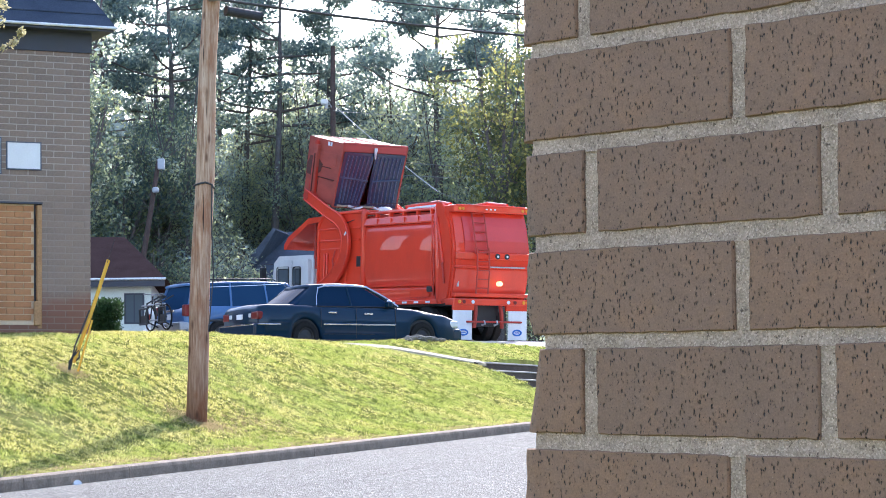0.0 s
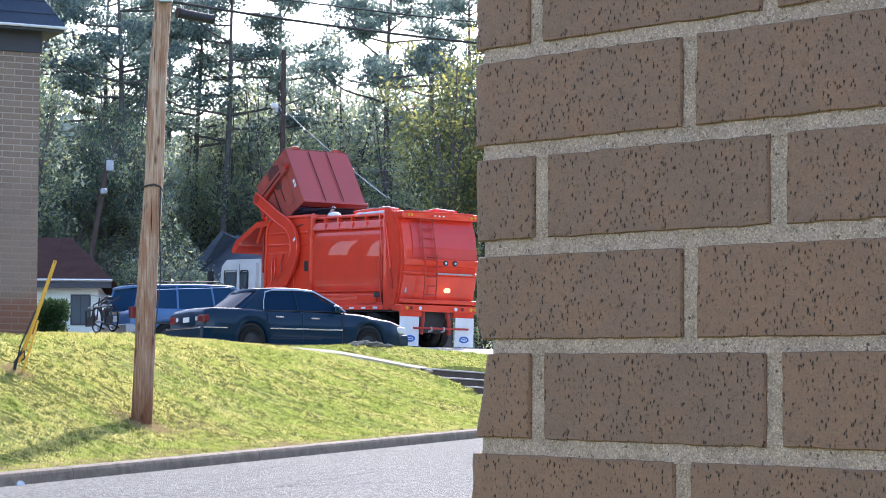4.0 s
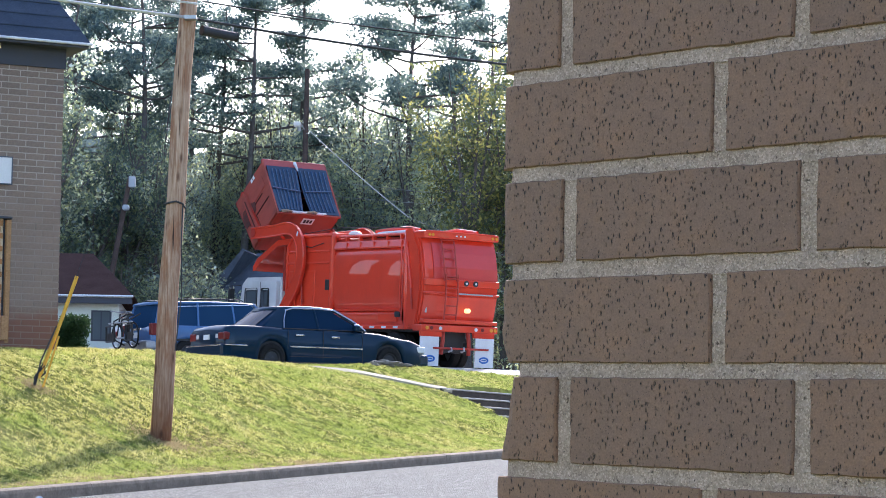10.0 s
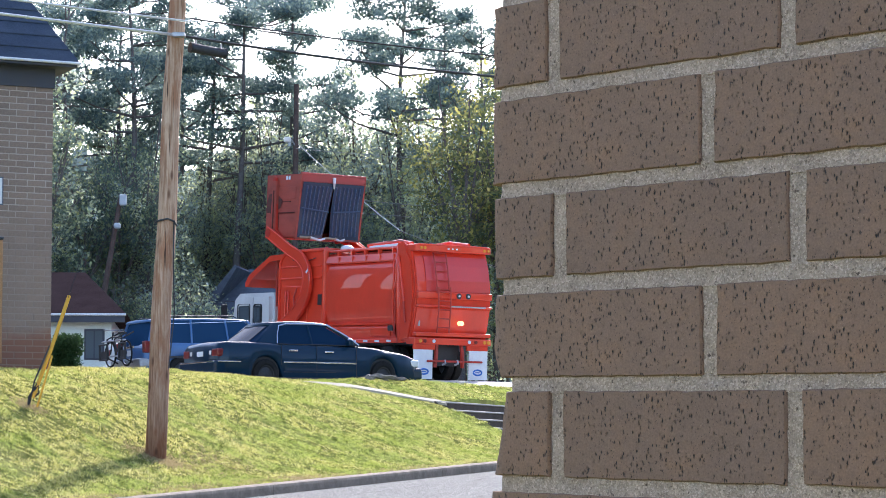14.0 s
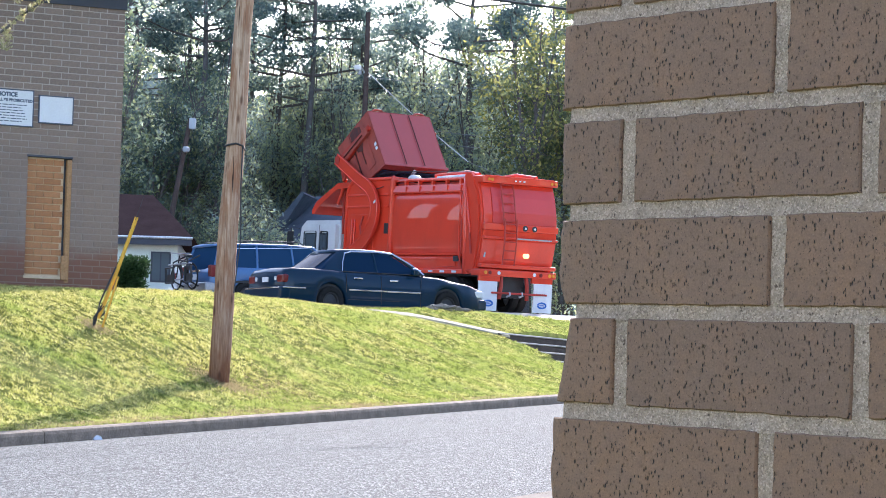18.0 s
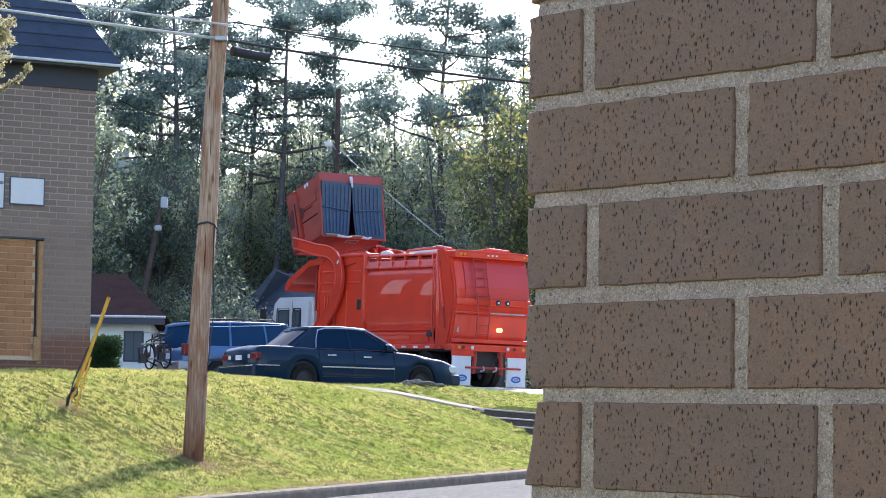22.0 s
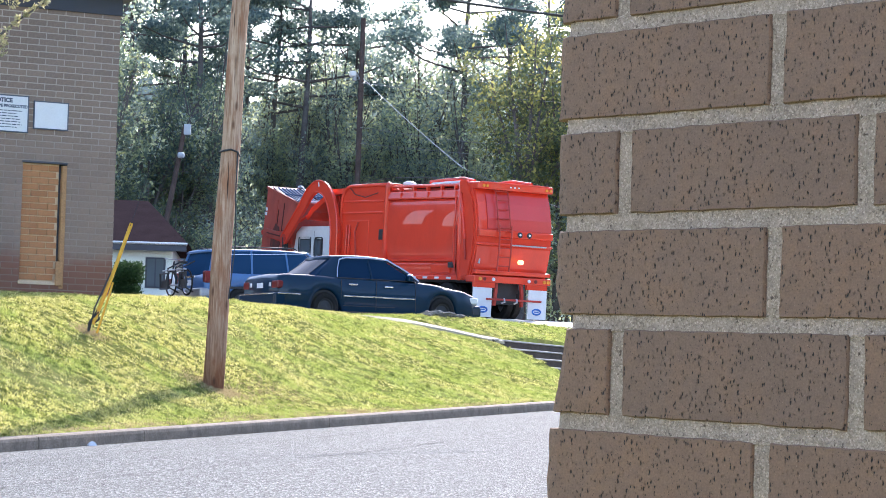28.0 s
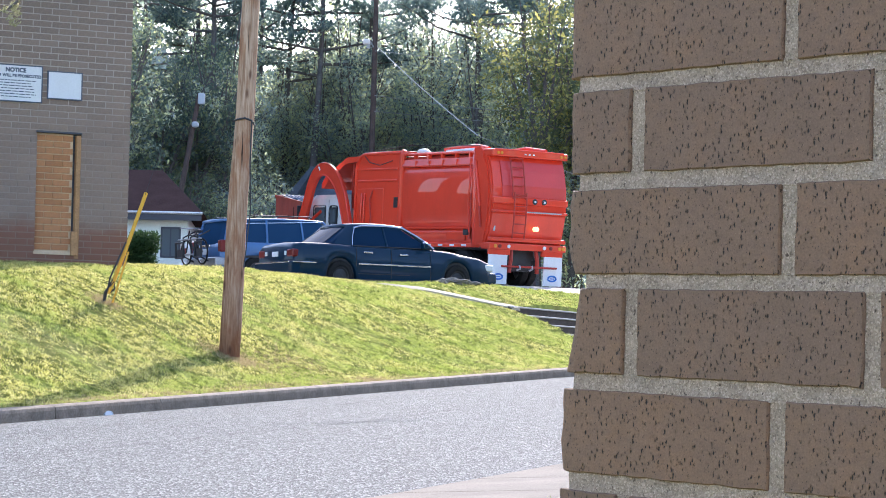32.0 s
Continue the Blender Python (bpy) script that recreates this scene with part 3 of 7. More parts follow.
def prism(outline, y0, y1, bm=None, bevel=0.0):
    """A plate: an outline in x and z, from y0 to y1."""
    bm = bm or bmesh.new()
    a = [bm.verts.new((x, y0, z)) for x, z in outline]
    b = [bm.verts.new((x, y1, z)) for x, z in outline]
    n = len(outline)
    fs = [bm.faces.new(a), bm.faces.new(list(reversed(b)))]
    for i in range(n):
        fs.append(bm.faces.new((a[i], b[i], b[(i + 1) % n], a[(i + 1) % n])))
    bmesh.ops.recalc_face_normals(bm, faces=fs)
    if bevel:
        bmesh.ops.bevel(bm, geom=list({e for f in fs[:2] for e in f.edges}), offset=bevel, segments=2, affect="EDGES")
    return bm


def loft(rings, closed_ends=True, bm=None, ring_closed=True):
    bm = bm or bmesh.new()
    vs = [[bm.verts.new(p) for p in r] for r in rings]
    n = len(rings[0])
    for u, v in zip(vs, vs[1:]):
        for k in range(n if ring_closed else n - 1):
            bm.faces.new((u[k], v[k], v[(k + 1) % n], u[(k + 1) % n]))
    if closed_ends:
        bm.faces.new(list(reversed(vs[0])))
        bm.faces.new(vs[-1])
    bmesh.ops.recalc_face_normals(bm, faces=bm.faces[:])
    return bm


def wheel(parent, x, y, z, r, w, side, rim_mat, name="wheel"):
    """A wheel whose outer face looks along side (+1 or -1 in y)."""
    me = tyre_mesh(r, w)
    ty = shape(name, me, M["rubber"], parent, smooth=False)
    ty.matrix_basis = pose(x, y, z, 0, 0, 0 if side > 0 else 180)
    rim = rim_mesh(r, w)
    rm = shape("rim", rim, rim_mat, ty)
    return ty


def tyre_mesh(r, w):
    prof = [(r * 0.62, w * 0.42), (r * 0.72, w * 0.5), (r * 0.93, w * 0.48), (r, w * 0.36), (r, -w * 0.36), (r * 0.93, -w * 0.48), (r * 0.62, -w * 0.42)]
    n = 28
    rings = [[(p * math.cos(a), q, p * math.sin(a)) for p, q in prof] for a in (2 * math.pi * k / n for k in range(n))]
    vs = [v for r_ in rings for v in r_]
    k = len(prof)
    fs = [(i * k + j, i * k + (j + 1) % k, ((i + 1) % n) * k + (j + 1) % k, ((i + 1) % n) * k + j) for i in range(n) for j in range(k)]
    return mesh("tyre", vs, fs)


def rim_mesh(r, w):
    bm = bmesh.new()
    n = 28
    prof = [(r * 0.62, w * 0.42), (r * 0.58, w * 0.40), (r * 0.50, w * 0.25), (r * 0.24, w * 0.33), (r * 0.15, w * 0.40), (0.001, w * 0.41)]
    rings = [[(p * math.cos(a), q, p * math.sin(a)) for a in (2 * math.pi * k / n for k in range(n))] for p, q in prof]
    loft(rings, False, bm)
    return bm_mesh("rim", bm)


def bm_mesh(name, bm):
    me = bpy.data.meshes.new(name)
    bm.normal_update()
    bm.to_mesh(me)
    bm.free()
    return me


# ---- the lie of the land ----
KERB_A = (-5.07, 27.03)
KERB_D = (0.366, 0.9306)
KERB_N = (-0.9306, 0.366)       # towards the bank


def street(x, y):
    """Metres along the kerb, and out from it towards the bank."""
    dx, dy = x - KERB_A[0], y - KERB_A[1]
    return dx * KERB_D[0] + dy * KERB_D[1], dx * KERB_N[0] + dy * KERB_N[1]


def at_street(a, s):
    return KERB_A[0] + a * KERB_D[0] + s * KERB_N[0], KERB_A[1] + a * KERB_D[1] + s * KERB_N[1]


def gutter_z(a):
    return 1.0 + 0.0345 * max(-40, min(a, 60))


LEVELS = ((44, 3.38), (49.5, 3.52), (53, 3.50), (56, 3.45), (58, 3.46), (62, 3.64), (73.8, 4.36), (140, 6.6))    # how the ground rises behind the crest


def plateau_z(x, y):
    tilt = 0.02 * (max(-40, min(x, 40)) + 3)
    if y < 44:
        return 3.38 + 0.047 * (y - 44) - tilt
    for (y0, z0), (y1, z1) in zip(LEVELS, LEVELS[1:]):
        if y <= y1:
            return z0 + (z1 - z0) * (y - y0) / (y1 - y0) - tilt
    return LEVELS[-1][1] - tilt


RIDGE = ((-4.2, 51.2, 3.50), (-2.9, 52.3, 3.53), (-1.65, 53.3, 3.575), (-1.03, 54.2, 3.635), (0.35, 56.6, 3.675), (1.345, 59.7, 3.715), (2.555, 62.3, 3.705), (4.7, 65.1, 3.70))


def land(x, y):
    a, s = street(x, y)
    if s < -9.4:                                  # the near side falls gently to the camera's feet
        z = gutter_z(a) + 0.13
        back = min(1.0, max(0.0, (-s - 9.4) / 10))
        return z * (1 - back) + min(z, 0.0) * back
    if s < 0.02:
        return gutter_z(a) - 0.12
    if 27.0 < a < 32.9 and 1.6 < s < 4.40:       # cut for the steps
        return 3.135 - 0.74 * (4.3 - s) - 0.3
    w = min(6.6, max(5.0, 5.6 + 0.117 * (a - 12)))
    u = min(1.0, s / w)
    u = u * u * (3 - 2 * u)
    lump = 0.05 * noise.noise((x * 0.5, y * 0.5, 0)) * min(1, s)
    top = plateau_z(x, y)
    bulge = 0.10 * math.sin(math.pi * min(1.0, s / w)) * max(0.0, min(1.0, (24 - a) / 6))
    z = (gutter_z(a) + 0.13) * (1 - u) + top * u + lump + bulge
    z -= 0.13 * math.exp(-((a - 26.4) / 1.6) ** 2 - ((s - 3.0) / 1.1) ** 2)
    if 20 < a < 40 and s > 2:                     # low ridge behind the path
        for (x0, y0, z0), (x1, y1, z1) in zip(RIDGE, RIDGE[1:]):
            dx, dy = x1 - x0, y1 - y0
            t = max(0.0, min(1.0, ((x - x0) * dx + (y - y0) * dy) / (dx * dx + dy * dy)))
            d = math.hypot(x - x0 - t * dx, y - y0 - t * dy)
            if d < 3:
                z = max(z, z0 + (z1 - z0) * t - 0.47 * (d / 1.5) ** 1.1 + 0.4 * lump)
    return z


def build_land():
    aa = sorted({-400, -200, -100, -60, -40, 70, 85, 100, 120, 150, 200, 400} | {round(-30 + 0.75 * i, 3) for i in range(125)} | {round(20.1 + 0.31 * i, 3) for i in range(50)} | {26.99, 27.02, 32.88, 32.92})
    ss = sorted({-400, -150, -80, -50, -30, -20, -15, -12, -10, -9.41, -9.39, 1.58, 1.62, 4.38, 4.42, 0.0, 0.03, 60, 80, 120, 200, 400} | {round(0.3 + 0.3 * i, 3) for i in range(51)} | {16 + 3 * i for i in range(14)})
    vs = []
    for a in aa:
        for s in ss:
            x, y = at_street(a, s)
            vs.append((x, y, land(x, y)))
    n = len(ss)
    fs = [(i * n + j, (i + 1) * n + j, (i + 1) * n + j + 1, i * n + j + 1) for i in range(len(aa) - 1) for j in range(n - 1)]
    g = shape("ground", mesh("ground", vs, fs), M["soil"], smooth=True)
    tagged(g, "lawn of short yellow-green grass on a bank above the street", "ground", kind="structure")

    def strip(name, s0, s1, lift, mat, a0, a1, label, cat, step=0.75, cross=6, thick=0.1):
        rows, c = [], cross
        k = int((a1 - a0) / step) + 1
        for i in range(k):
            a = a0 + (a1 - a0) * i / (k - 1)
            for j in range(c + 1):
                s = s0 + (s1 - s0) * j / c
                x, y = at_street(a, s)
                crown = 0.05 * (1 - (2 * j / c - 1) ** 2) if name == "road" else 0
                rows.append((x, y, gutter_z(a) + lift + crown))
        m_ = c + 1
        f = [(i * m_ + j, (i + 1) * m_ + j, (i + 1) * m_ + j + 1, i * m_ + j + 1) for i in range(k - 1) for j in range(c)]
        ob = shape(name, mesh(name, rows, f), mat, smooth=True)
        return tagged(ob, label, cat, kind="structure")

    strip("road", -7.8, 0.0, 0.0, M["asphalt"], -60, 120, "grey worn asphalt street with fine cracks", "road", 1.5, 8)

    # kerb stones along the bank
    kerb = tagged(new("kerb"), "weathered concrete kerb between the street and the lawn", "kerb", kind="structure")
    cuts = [-30, -27, -24, -21, -18, -15, -12, -9, -6, -3.0, 1.15, 3.6, 9.0, 15.75, 19.2, 22.4, 25.5, 28.6, 31.7, 34.8, 38, 41, 44]
    for a0, a1 in zip(cuts, cuts[1:]):
        bm = bmesh.new()
        rings = []
        k = max(2, int((a1 - a0) / 1.2))
        for i in range(k + 1):
            a = a0 + 0.008 + (a1 - a0 - 0.016) * i / k
            ring = []
            wob = 0.008 * noise.noise((a * 0.9, 3, 0))
            for s, z in ((0.0, -0.1), (0.0 + wob, 0.10), (0.012 + wob, 0.135), (0.045 + wob, 0.152), (0.17, 0.156), (0.18, 0.14), (0.18, -0.1)):
                x, y = at_street(a, s)
                ring.append((x, y, gutter_z(a) + z))
            rings.append(ring)
        loft(rings, True, bm)
        part("kerb_stone", bm, M["kerb"], kerb)
    # the near side of the street: kerb, apron and lawn
    near = tagged(new("pavement"), "pale concrete pavement at the edge of the street", "pavement", kind="structure")
    a0 = -24.0
    while a0 < 30:
        bm = bmesh.new()
        rings = []
        for i in range(3):
            a = a0 + 0.006 + 1.488 * i / 2
            rings.append([(*at_street(a, s), gutter_z(a) + z) for s, z in ((-7.8, -0.1), (-7.81, 0.03), (-7.86, 0.06), (-9.4, 0.14), (-9.4, -0.1))])
        loft(rings, True, bm)
        part("slab", bm, M["pavement"], near)
        a0 += 1.5
    # car park on the plateau
    vs, fs = [], []
    xs, ys = sorted({-60 + 3 * i for i in range(41)} | {-3 + 0.5 * i for i in range(21)}), range(24)
    for k in ys:
        for x in xs:
            y0 = 55.2 + max(0.0, min(9.5, 2.5 * (x + 0.75))) - 0.03 * (x + 3)
            yy = y0 + (90 - y0) * (k / 23) ** 1.3
            vs.append((x, yy, (land(x, yy) if x < 30 else plateau_z(x, yy)) + (-0.03 if k == 0 else 0.03)))
    n = len(xs)
    split = [k for k, x in enumerate(xs) if x <= -6][-1]
    for name, cols, mat, label in (("car_park", range(split, n - 1), M["concrete"], "pale sunlit paving of a car park"), ("car_park_far", range(split), M["pavement"], "pale grey paving of the car park's far half")):
        fs = [(i * n + j, i * n + j + 1, (i + 1) * n + j + 1, (i + 1) * n + j) for i in range(len(ys) - 1) for j in cols]
        tagged(shape(name, mesh(name, vs, fs), mat, smooth=True), label, "car park", kind="structure")


build_land()


# ---- near brick wall ----
WALL = pose(0.161, 2.5453, 1.8872, 0.615, 1.372, -51.529)
COURSE, BRICK_H, BRICK_L, BED, CORNER = 0.1016, 0.0862, 0.3055, 0.0210, -0.1145
# by course: top, height, shift of its upright joints, worn back at the top and at the foot of the corner, chip at the foot
COURSES = {
    2: (0.2035, 0.0859, -0.008, 0.0, 0.0, 0.0),
    1: (0.1035, 0.0877, 0.0, -0.001, -0.0012, 0.0),
    0: (0.0005, 0.0844, 0.001, 0.001, 0.002, 0.002),
    -1: (-0.1010, 0.0865, 0.001, 0.0025, 0.0015, 0.010),
    -2: (-0.2021, 0.0877, -0.003, 0.0215, 0.0035, -0.002),
    -3: (-0.3067, 0.0851, -0.009, -0.003, -0.0048, 0.003),
    -4: (-0.4100, 0.0860, -0.008, -0.005, -0.005, 0.0),
}


def rough_brick(l, h, d, seed, fine, worn=(0.0, 0.0, 0.0), first=False):
    """A brick with slightly wavy edges; its front face at y = 0. worn: how far its left end is worn back at the top and the foot, and a chip there."""
    rnd = random.Random(seed)
    nx, nz = (max(6, int(l / 0.009)), 11) if fine else (1, 1)
    off = Vector((rnd.uniform(0, 90), rnd.uniform(0, 90), rnd.uniform(0, 90)))
    vs, idx = [], {}

    def put(key, p):
        idx[key] = len(vs)
        vs.append(tuple(p))
    amp = 0.0021 if fine else 0
    for i in range(nx + 1):
        for j in range(nz + 1):
            x, z = l * i / nx, -h + h * j / nz
            p = Vector((x, 0, z))
            edge = i in (0, nx) or j in (0, nz)
            n1 = noise.noise((x * 42 + off.x, z * 42, off.y))
            n2 = noise.noise((x * 150 + off.y, z * 150, off.z))
            p.y += amp * (0.30 * n1 + 0.22 * n2)
            if first:
                q = j / nz
                back = worn[0] * q + worn[1] * (1 - q) + worn[2] * max(0.0, 1 - q * 4.5) + 0.0028 * n1 + 0.0016 * n2
                p.x += back * (1 - i / nx) ** (1 if i < 2 else 3)
                if i == 0:
                    p.y += 0.004
                elif i == 1:
                    p.y += 0.0012
            if edge:
                if i == nx:
                    p.x += amp * (0.55 * n1 + 0.45 * n2)
                if i == 0 and not first:
                    p.x += amp * (0.55 * n1 + 0.45 * n2)
                if j in (0, nz):
                    p.z += amp * (0.55 * n1 + 0.40 * n2)
            put(("f", i, j), p)
            if edge:
                q = p.copy()
                q.y = d
                put(("b", i, j), q)
                if fine:
                    p2 = p.copy()
                    p2.y += 0.0020
                    put(("m", i, j), p2)
    if fine:                                        # the very edge of the face is worn back
        for i in range(nx + 1):
            for j in range(nz + 1):
                if i in (0, nx) or j in (0, nz):
                    v = list(vs[idx[("f", i, j)]])
                    v[0] += 0.0013 if i == 0 else -0.0013 if i == nx else 0
                    v[2] += 0.0012 if j == 0 else -0.0012 if j == nz else 0
                    vs[idx[("f", i, j)]] = tuple(v)
    fs = [(idx[("f", i, j)], idx[("f", i + 1, j)], idx[("f", i + 1, j + 1)], idx[("f", i, j + 1)]) for i in range(nx) for j in range(nz)]
    rim = [(i, 0) for i in range(nx)] + [(nx, j) for j in range(nz)] + [(i, nz) for i in range(nx, 0, -1)] + [(0, j) for j in range(nz, 0, -1)]
    levels = ["f", "m", "b"] if fine else ["f", "b"]
    for k in range(len(rim)):
        a, b = rim[k], rim[(k + 1) % len(rim)]
        for u, v in zip(levels, levels[1:]):
            fs.append((idx[(v, *a)], idx[(v, *b)], idx[(u, *b)], idx[(u, *a)]))
    return vs, fs


def mortar_strip(u0, u1, z0, z1, seed):
    """One bed joint, struck a little behind the bricks, its sandy face uneven."""
    nx, nz = max(2, int((u1 - u0) / 0.006)), 4
    vs, fs = [], []
    for i in range(nx + 1):
        for j in range(nz + 1):
            x, z = u0 + (u1 - u0) * i / nx, z0 + (z1 - z0) * j / nz
            y = 0.0026 + 0.0014 * noise.noise((x * 70, z * 90, seed)) + 0.0011 * noise.noise((x * 210, z * 210, seed)) + 0.0014 * (j / nz)
            if i == 0:
                y += 0.005
                x += 0.003 * noise.noise((seed, z * 150, 0))
            vs.append((x, y, z))
    m = nz + 1
    fs = [(i * m + j, (i + 1) * m + j, (i + 1) * m + j + 1, i * m + j + 1) for i in range(nx) for j in range(nz)]
    k = len(vs)
    vs += [(vs[j][0], 0.09, vs[j][2]) for j in range(m)]
    fs += [(j, j + 1, k + j + 1, k + j) for j in range(nz)]
    return vs, fs


def build_near_wall():
    wall = new("wall_near")
    wall.matrix_basis = WALL
    tagged(wall, "brown wire-cut brick wall corner with pale mortar joints", "wall", kind="structure")
    lo, hi = -18, 20
    v0, v1 = -COURSE * 18 - 0.1, COURSE * 20
    length, depth = 5.0, 4.0
    bm = box(CORNER + 0.03, length, 0.0040, 0.2, v0, v1)
    box(CORNER + 0.012, CORNER + 0.206, 0.2, depth, v0, v1, bm=bm)
    part("mortar_bed", bm, M["mortar"], wall)
    rest_v, rest_f = [], []
    rnd = random.Random(5)
    edges = []
    for c in range(lo, hi):
        top, h, shift, wt, wf, chip = COURSES.get(c, (c * COURSE + 0.001, BRICK_H, rnd.uniform(-0.006, 0.003), rnd.uniform(-0.003, 0.004), rnd.uniform(-0.003, 0.004), rnd.choice((0, 0, 0.004))))
        end_brick = c % 2 == 0
        edges.append((top, top - h, CORNER + wt, CORNER + wf + chip))
        u = CORNER
        first = True
        while u < length - 0.34:
            l = ((-0.0200 if end_brick else 0.1938) + shift - CORNER) if first else BRICK_L
            near = -8 <= c <= 9 and u < 1.25
            dz, dx = rnd.uniform(-0.0005, 0.0005), rnd.uniform(-0.0012, 0.0012)
            vs, fs = rough_brick(l, h, 0.085, c * 100 + int(u * 100), near, (wt, wf, chip), first)
            x0 = u + (0 if first else dx)
            if near:
                ob = shape("brick", mesh("brick", vs, fs), M["brick"], wall)
                ob.location = (x0, rnd.uniform(-0.0010, 0.0010), top + dz)
            else:
                k = len(rest_v)
                rest_v += [(x + x0, y, z + top + dz) for x, y, z in vs]
                rest_f += [tuple(i + k for i in f) for f in fs]
            u += l + BED
            first = False
        # the return face
        y = 0.20 + (0.1 if not end_brick else 0)
        while y < depth - 0.3:
            k = len(rest_v)
            b0, b1, c0, c1 = y, y + 0.28, top - h, top
            rest_v += [(CORNER, b0, c0), (CORNER, b1, c0), (CORNER, b1, c1), (CORNER, b0, c1), (CORNER + 0.05, b0, c0), (CORNER + 0.05, b1, c0), (CORNER + 0.05, b1, c1), (CORNER + 0.05, b0, c1)]
            rest_f += [tuple(i + k for i in f) for f in ((0, 3, 2, 1), (0, 1, 5, 4), (3, 7, 6, 2), (0, 4, 7, 3), (1, 2, 6, 5))]
            y += 0.2915
    for (t0, f0, w0, k0), (t1, f1, w1, k1) in zip(edges, edges[1:]):
        start = max(w0, k1) + 0.007
        vs, fs = mortar_strip(start, 1.6, t0 - 0.002, f1 + 0.002, t0 * 31)
        ob = shape("bed_joint", mesh("bed_joint", vs, fs), M["mortar"], wall, smooth=True)
    ob = shape("far_bricks", mesh("far_bricks", rest_v, rest_f), M["brick"], wall)
    tagged(ob, kind="stuff")
    roof = part("wall_coping", box(CORNER - 0.3, length, -0.3, depth, v1, v1 + 0.15, 0.01), M["dark_trim"])
    roof.matrix_basis = WALL
    tagged(roof, "dark flat roof edge on the brick wall", "roof", kind="structure")


build_near_wall()

# ---- brick house on the bank ----


def build_brick_house():
    # local x runs along the seen wall to its end corner at x = 0, y goes into the house
    house = thing("brick_house", pose(-5.55, 40.01, 3.05, 0, 0, 26), "grey-brown brick house with a dark hipped roof on the bank", "house")
    w0, top, thick, deep = -9.0, 4.74, 0.2, 7.0
    ox0, ox1, oz0, oz1 = -1.52, -0.92, 0.40, 2.27           # bricked-up opening
    bm = bmesh.new()
    for x0, x1, z0, z1 in ((w0, ox0, -1.5, top), (ox1 + 0.12, 0, -1.5, top), (ox0, ox1 + 0.12, -1.5, oz0), (ox0, ox1 + 0.12, oz1, top)):
        box(x0 + (0.004 if x0 == w0 else 0), x1 - (0.006 if x1 == 0 else 0), 0.006, thick, z0, z1, bm=bm)
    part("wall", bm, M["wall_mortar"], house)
    part("end_wall", box(-thick, -0.001, thick, deep, -1.5, top), M["wall_brick"], house)
    part("back_wall", box(w0, 0, deep, deep + thick, -1.5, top), M["wall_brick"], house)
    part("far_end_wall", box(w0 - thick, w0, 0, deep, -1.5, top), M["wall_brick"], house)
    ch, bl, j = 0.1016, 0.288, 0.0175
    whole = {}

    def brick(x0, x1, top_z, mat, y=0.0):
        l = round(x1 - x0, 3)
        if (l, mat.name) not in whole:
            whole[(l, mat.name)] = mesh("brick", *rough_brick(l, ch - j, 0.05, 1, False))
        ob = shape("brick", whole[(l, mat.name)], mat, house)
        ob.location = (x0, y, top_z)
    rows = int((top + 0.5) / ch)
    rv, rf = [], []
    for c in range(rows):
        zt = top - c * ch
        x1 = 0.0 if c % 2 == 0 else -0.10 - j
        if c % 2:
            brick(-0.10, 0, zt, M["wall_brick"])
        while x1 > w0 + 0.4:
            x0 = x1 - bl
            hole = zt - ch + j < oz1 and zt > oz0 and x1 > ox0 and x0 < ox1 + 0.12
            spans = [(x0, x1)]
            if hole:
                spans = [s for s in ((x0, min(x1, ox0)), (max(x0, ox1 + 0.12), x1)) if s[1] - s[0] > 0.02]
            for a, b in spans:
                if a > -2.45:
                    brick(a, b, zt, M["wall_brick"])
                else:
                    v, f = rough_brick(b - a, ch - j, 0.05, 1, False)
                    k = len(rv)
                    rv += [(x + a, y, z + zt) for x, y, z in v]
                    rf += [tuple(i + k for i in q) for q in f]
            x1 = x0 - j
    tagged(shape("wall_bricks_beyond", mesh("wall_bricks_beyond", rv, rf), M["wall_brick"], house), kind="stuff")
    # orange infill
    part("infill", box(ox0, ox1 + 0.008, 0.075, 0.15, oz0, oz1), M["orange_mortar"], house, "bricked-up opening with orange bricks")
    c = 0
    zt = oz1 - 0.03
    while zt - 0.09 > oz0:
        x = ox0 + 0.008 - (0 if c % 2 else 0.13)
        while x < ox1 - 0.03:
            a, b = max(x, ox0 + 0.005), min(x + 0.27, ox1)
            if b - a > 0.03:
                brick(a, b, zt, M["orange_brick"], 0.06)
            x += 0.2815
        zt -= 0.1016
        c += 1
    part("opening_sill", box(ox0 - 0.02, ox1 + 0.02, -0.01, 0.08, oz0 - 0.05, oz0, 0.006), M["orange_mortar"], house)
    part("opening_lintel", box(ox0 - 0.02, ox1 + 0.13, -0.006, 0.07, oz1, oz1 + 0.03), M["dark_trim"], house)
    part("jamb_gap", box(ox1 + 0.008, ox1 + 0.12, 0.11, 0.15, oz0, oz1), M["dark_trim"], house)
    part("timber_jamb", box(ox1 + 0.045, ox1 + 0.118, -0.004, 0.10, oz0 - 0.10, oz1 - 0.02, 0.005), M["raw_wood"], house, "raw orange timber jamb")
    part("timber_block", box(ox1 - 0.02, ox1 + 0.10, -0.035, 0.02, oz0 - 0.06, oz0 + 0.33, 0.02), M["raw_wood"], house)
    # boards
    nb = part("notice_board", box(-2.46, -1.48, -0.025, -0.003, 2.74, 3.295, 0.004), M["board"], house, "white notice board with faded dark writing")
    bars(nb)
    for x0, x1, z0, z1 in ((-2.475, -1.465, 2.725, 2.742), (-2.475, -1.465, 3.293, 3.31), (-1.482, -1.465, 2.742, 3.293)):
        part("board_edge", box(x0, x1, -0.030, -0.002, z0, z1), M["ink"], nb)
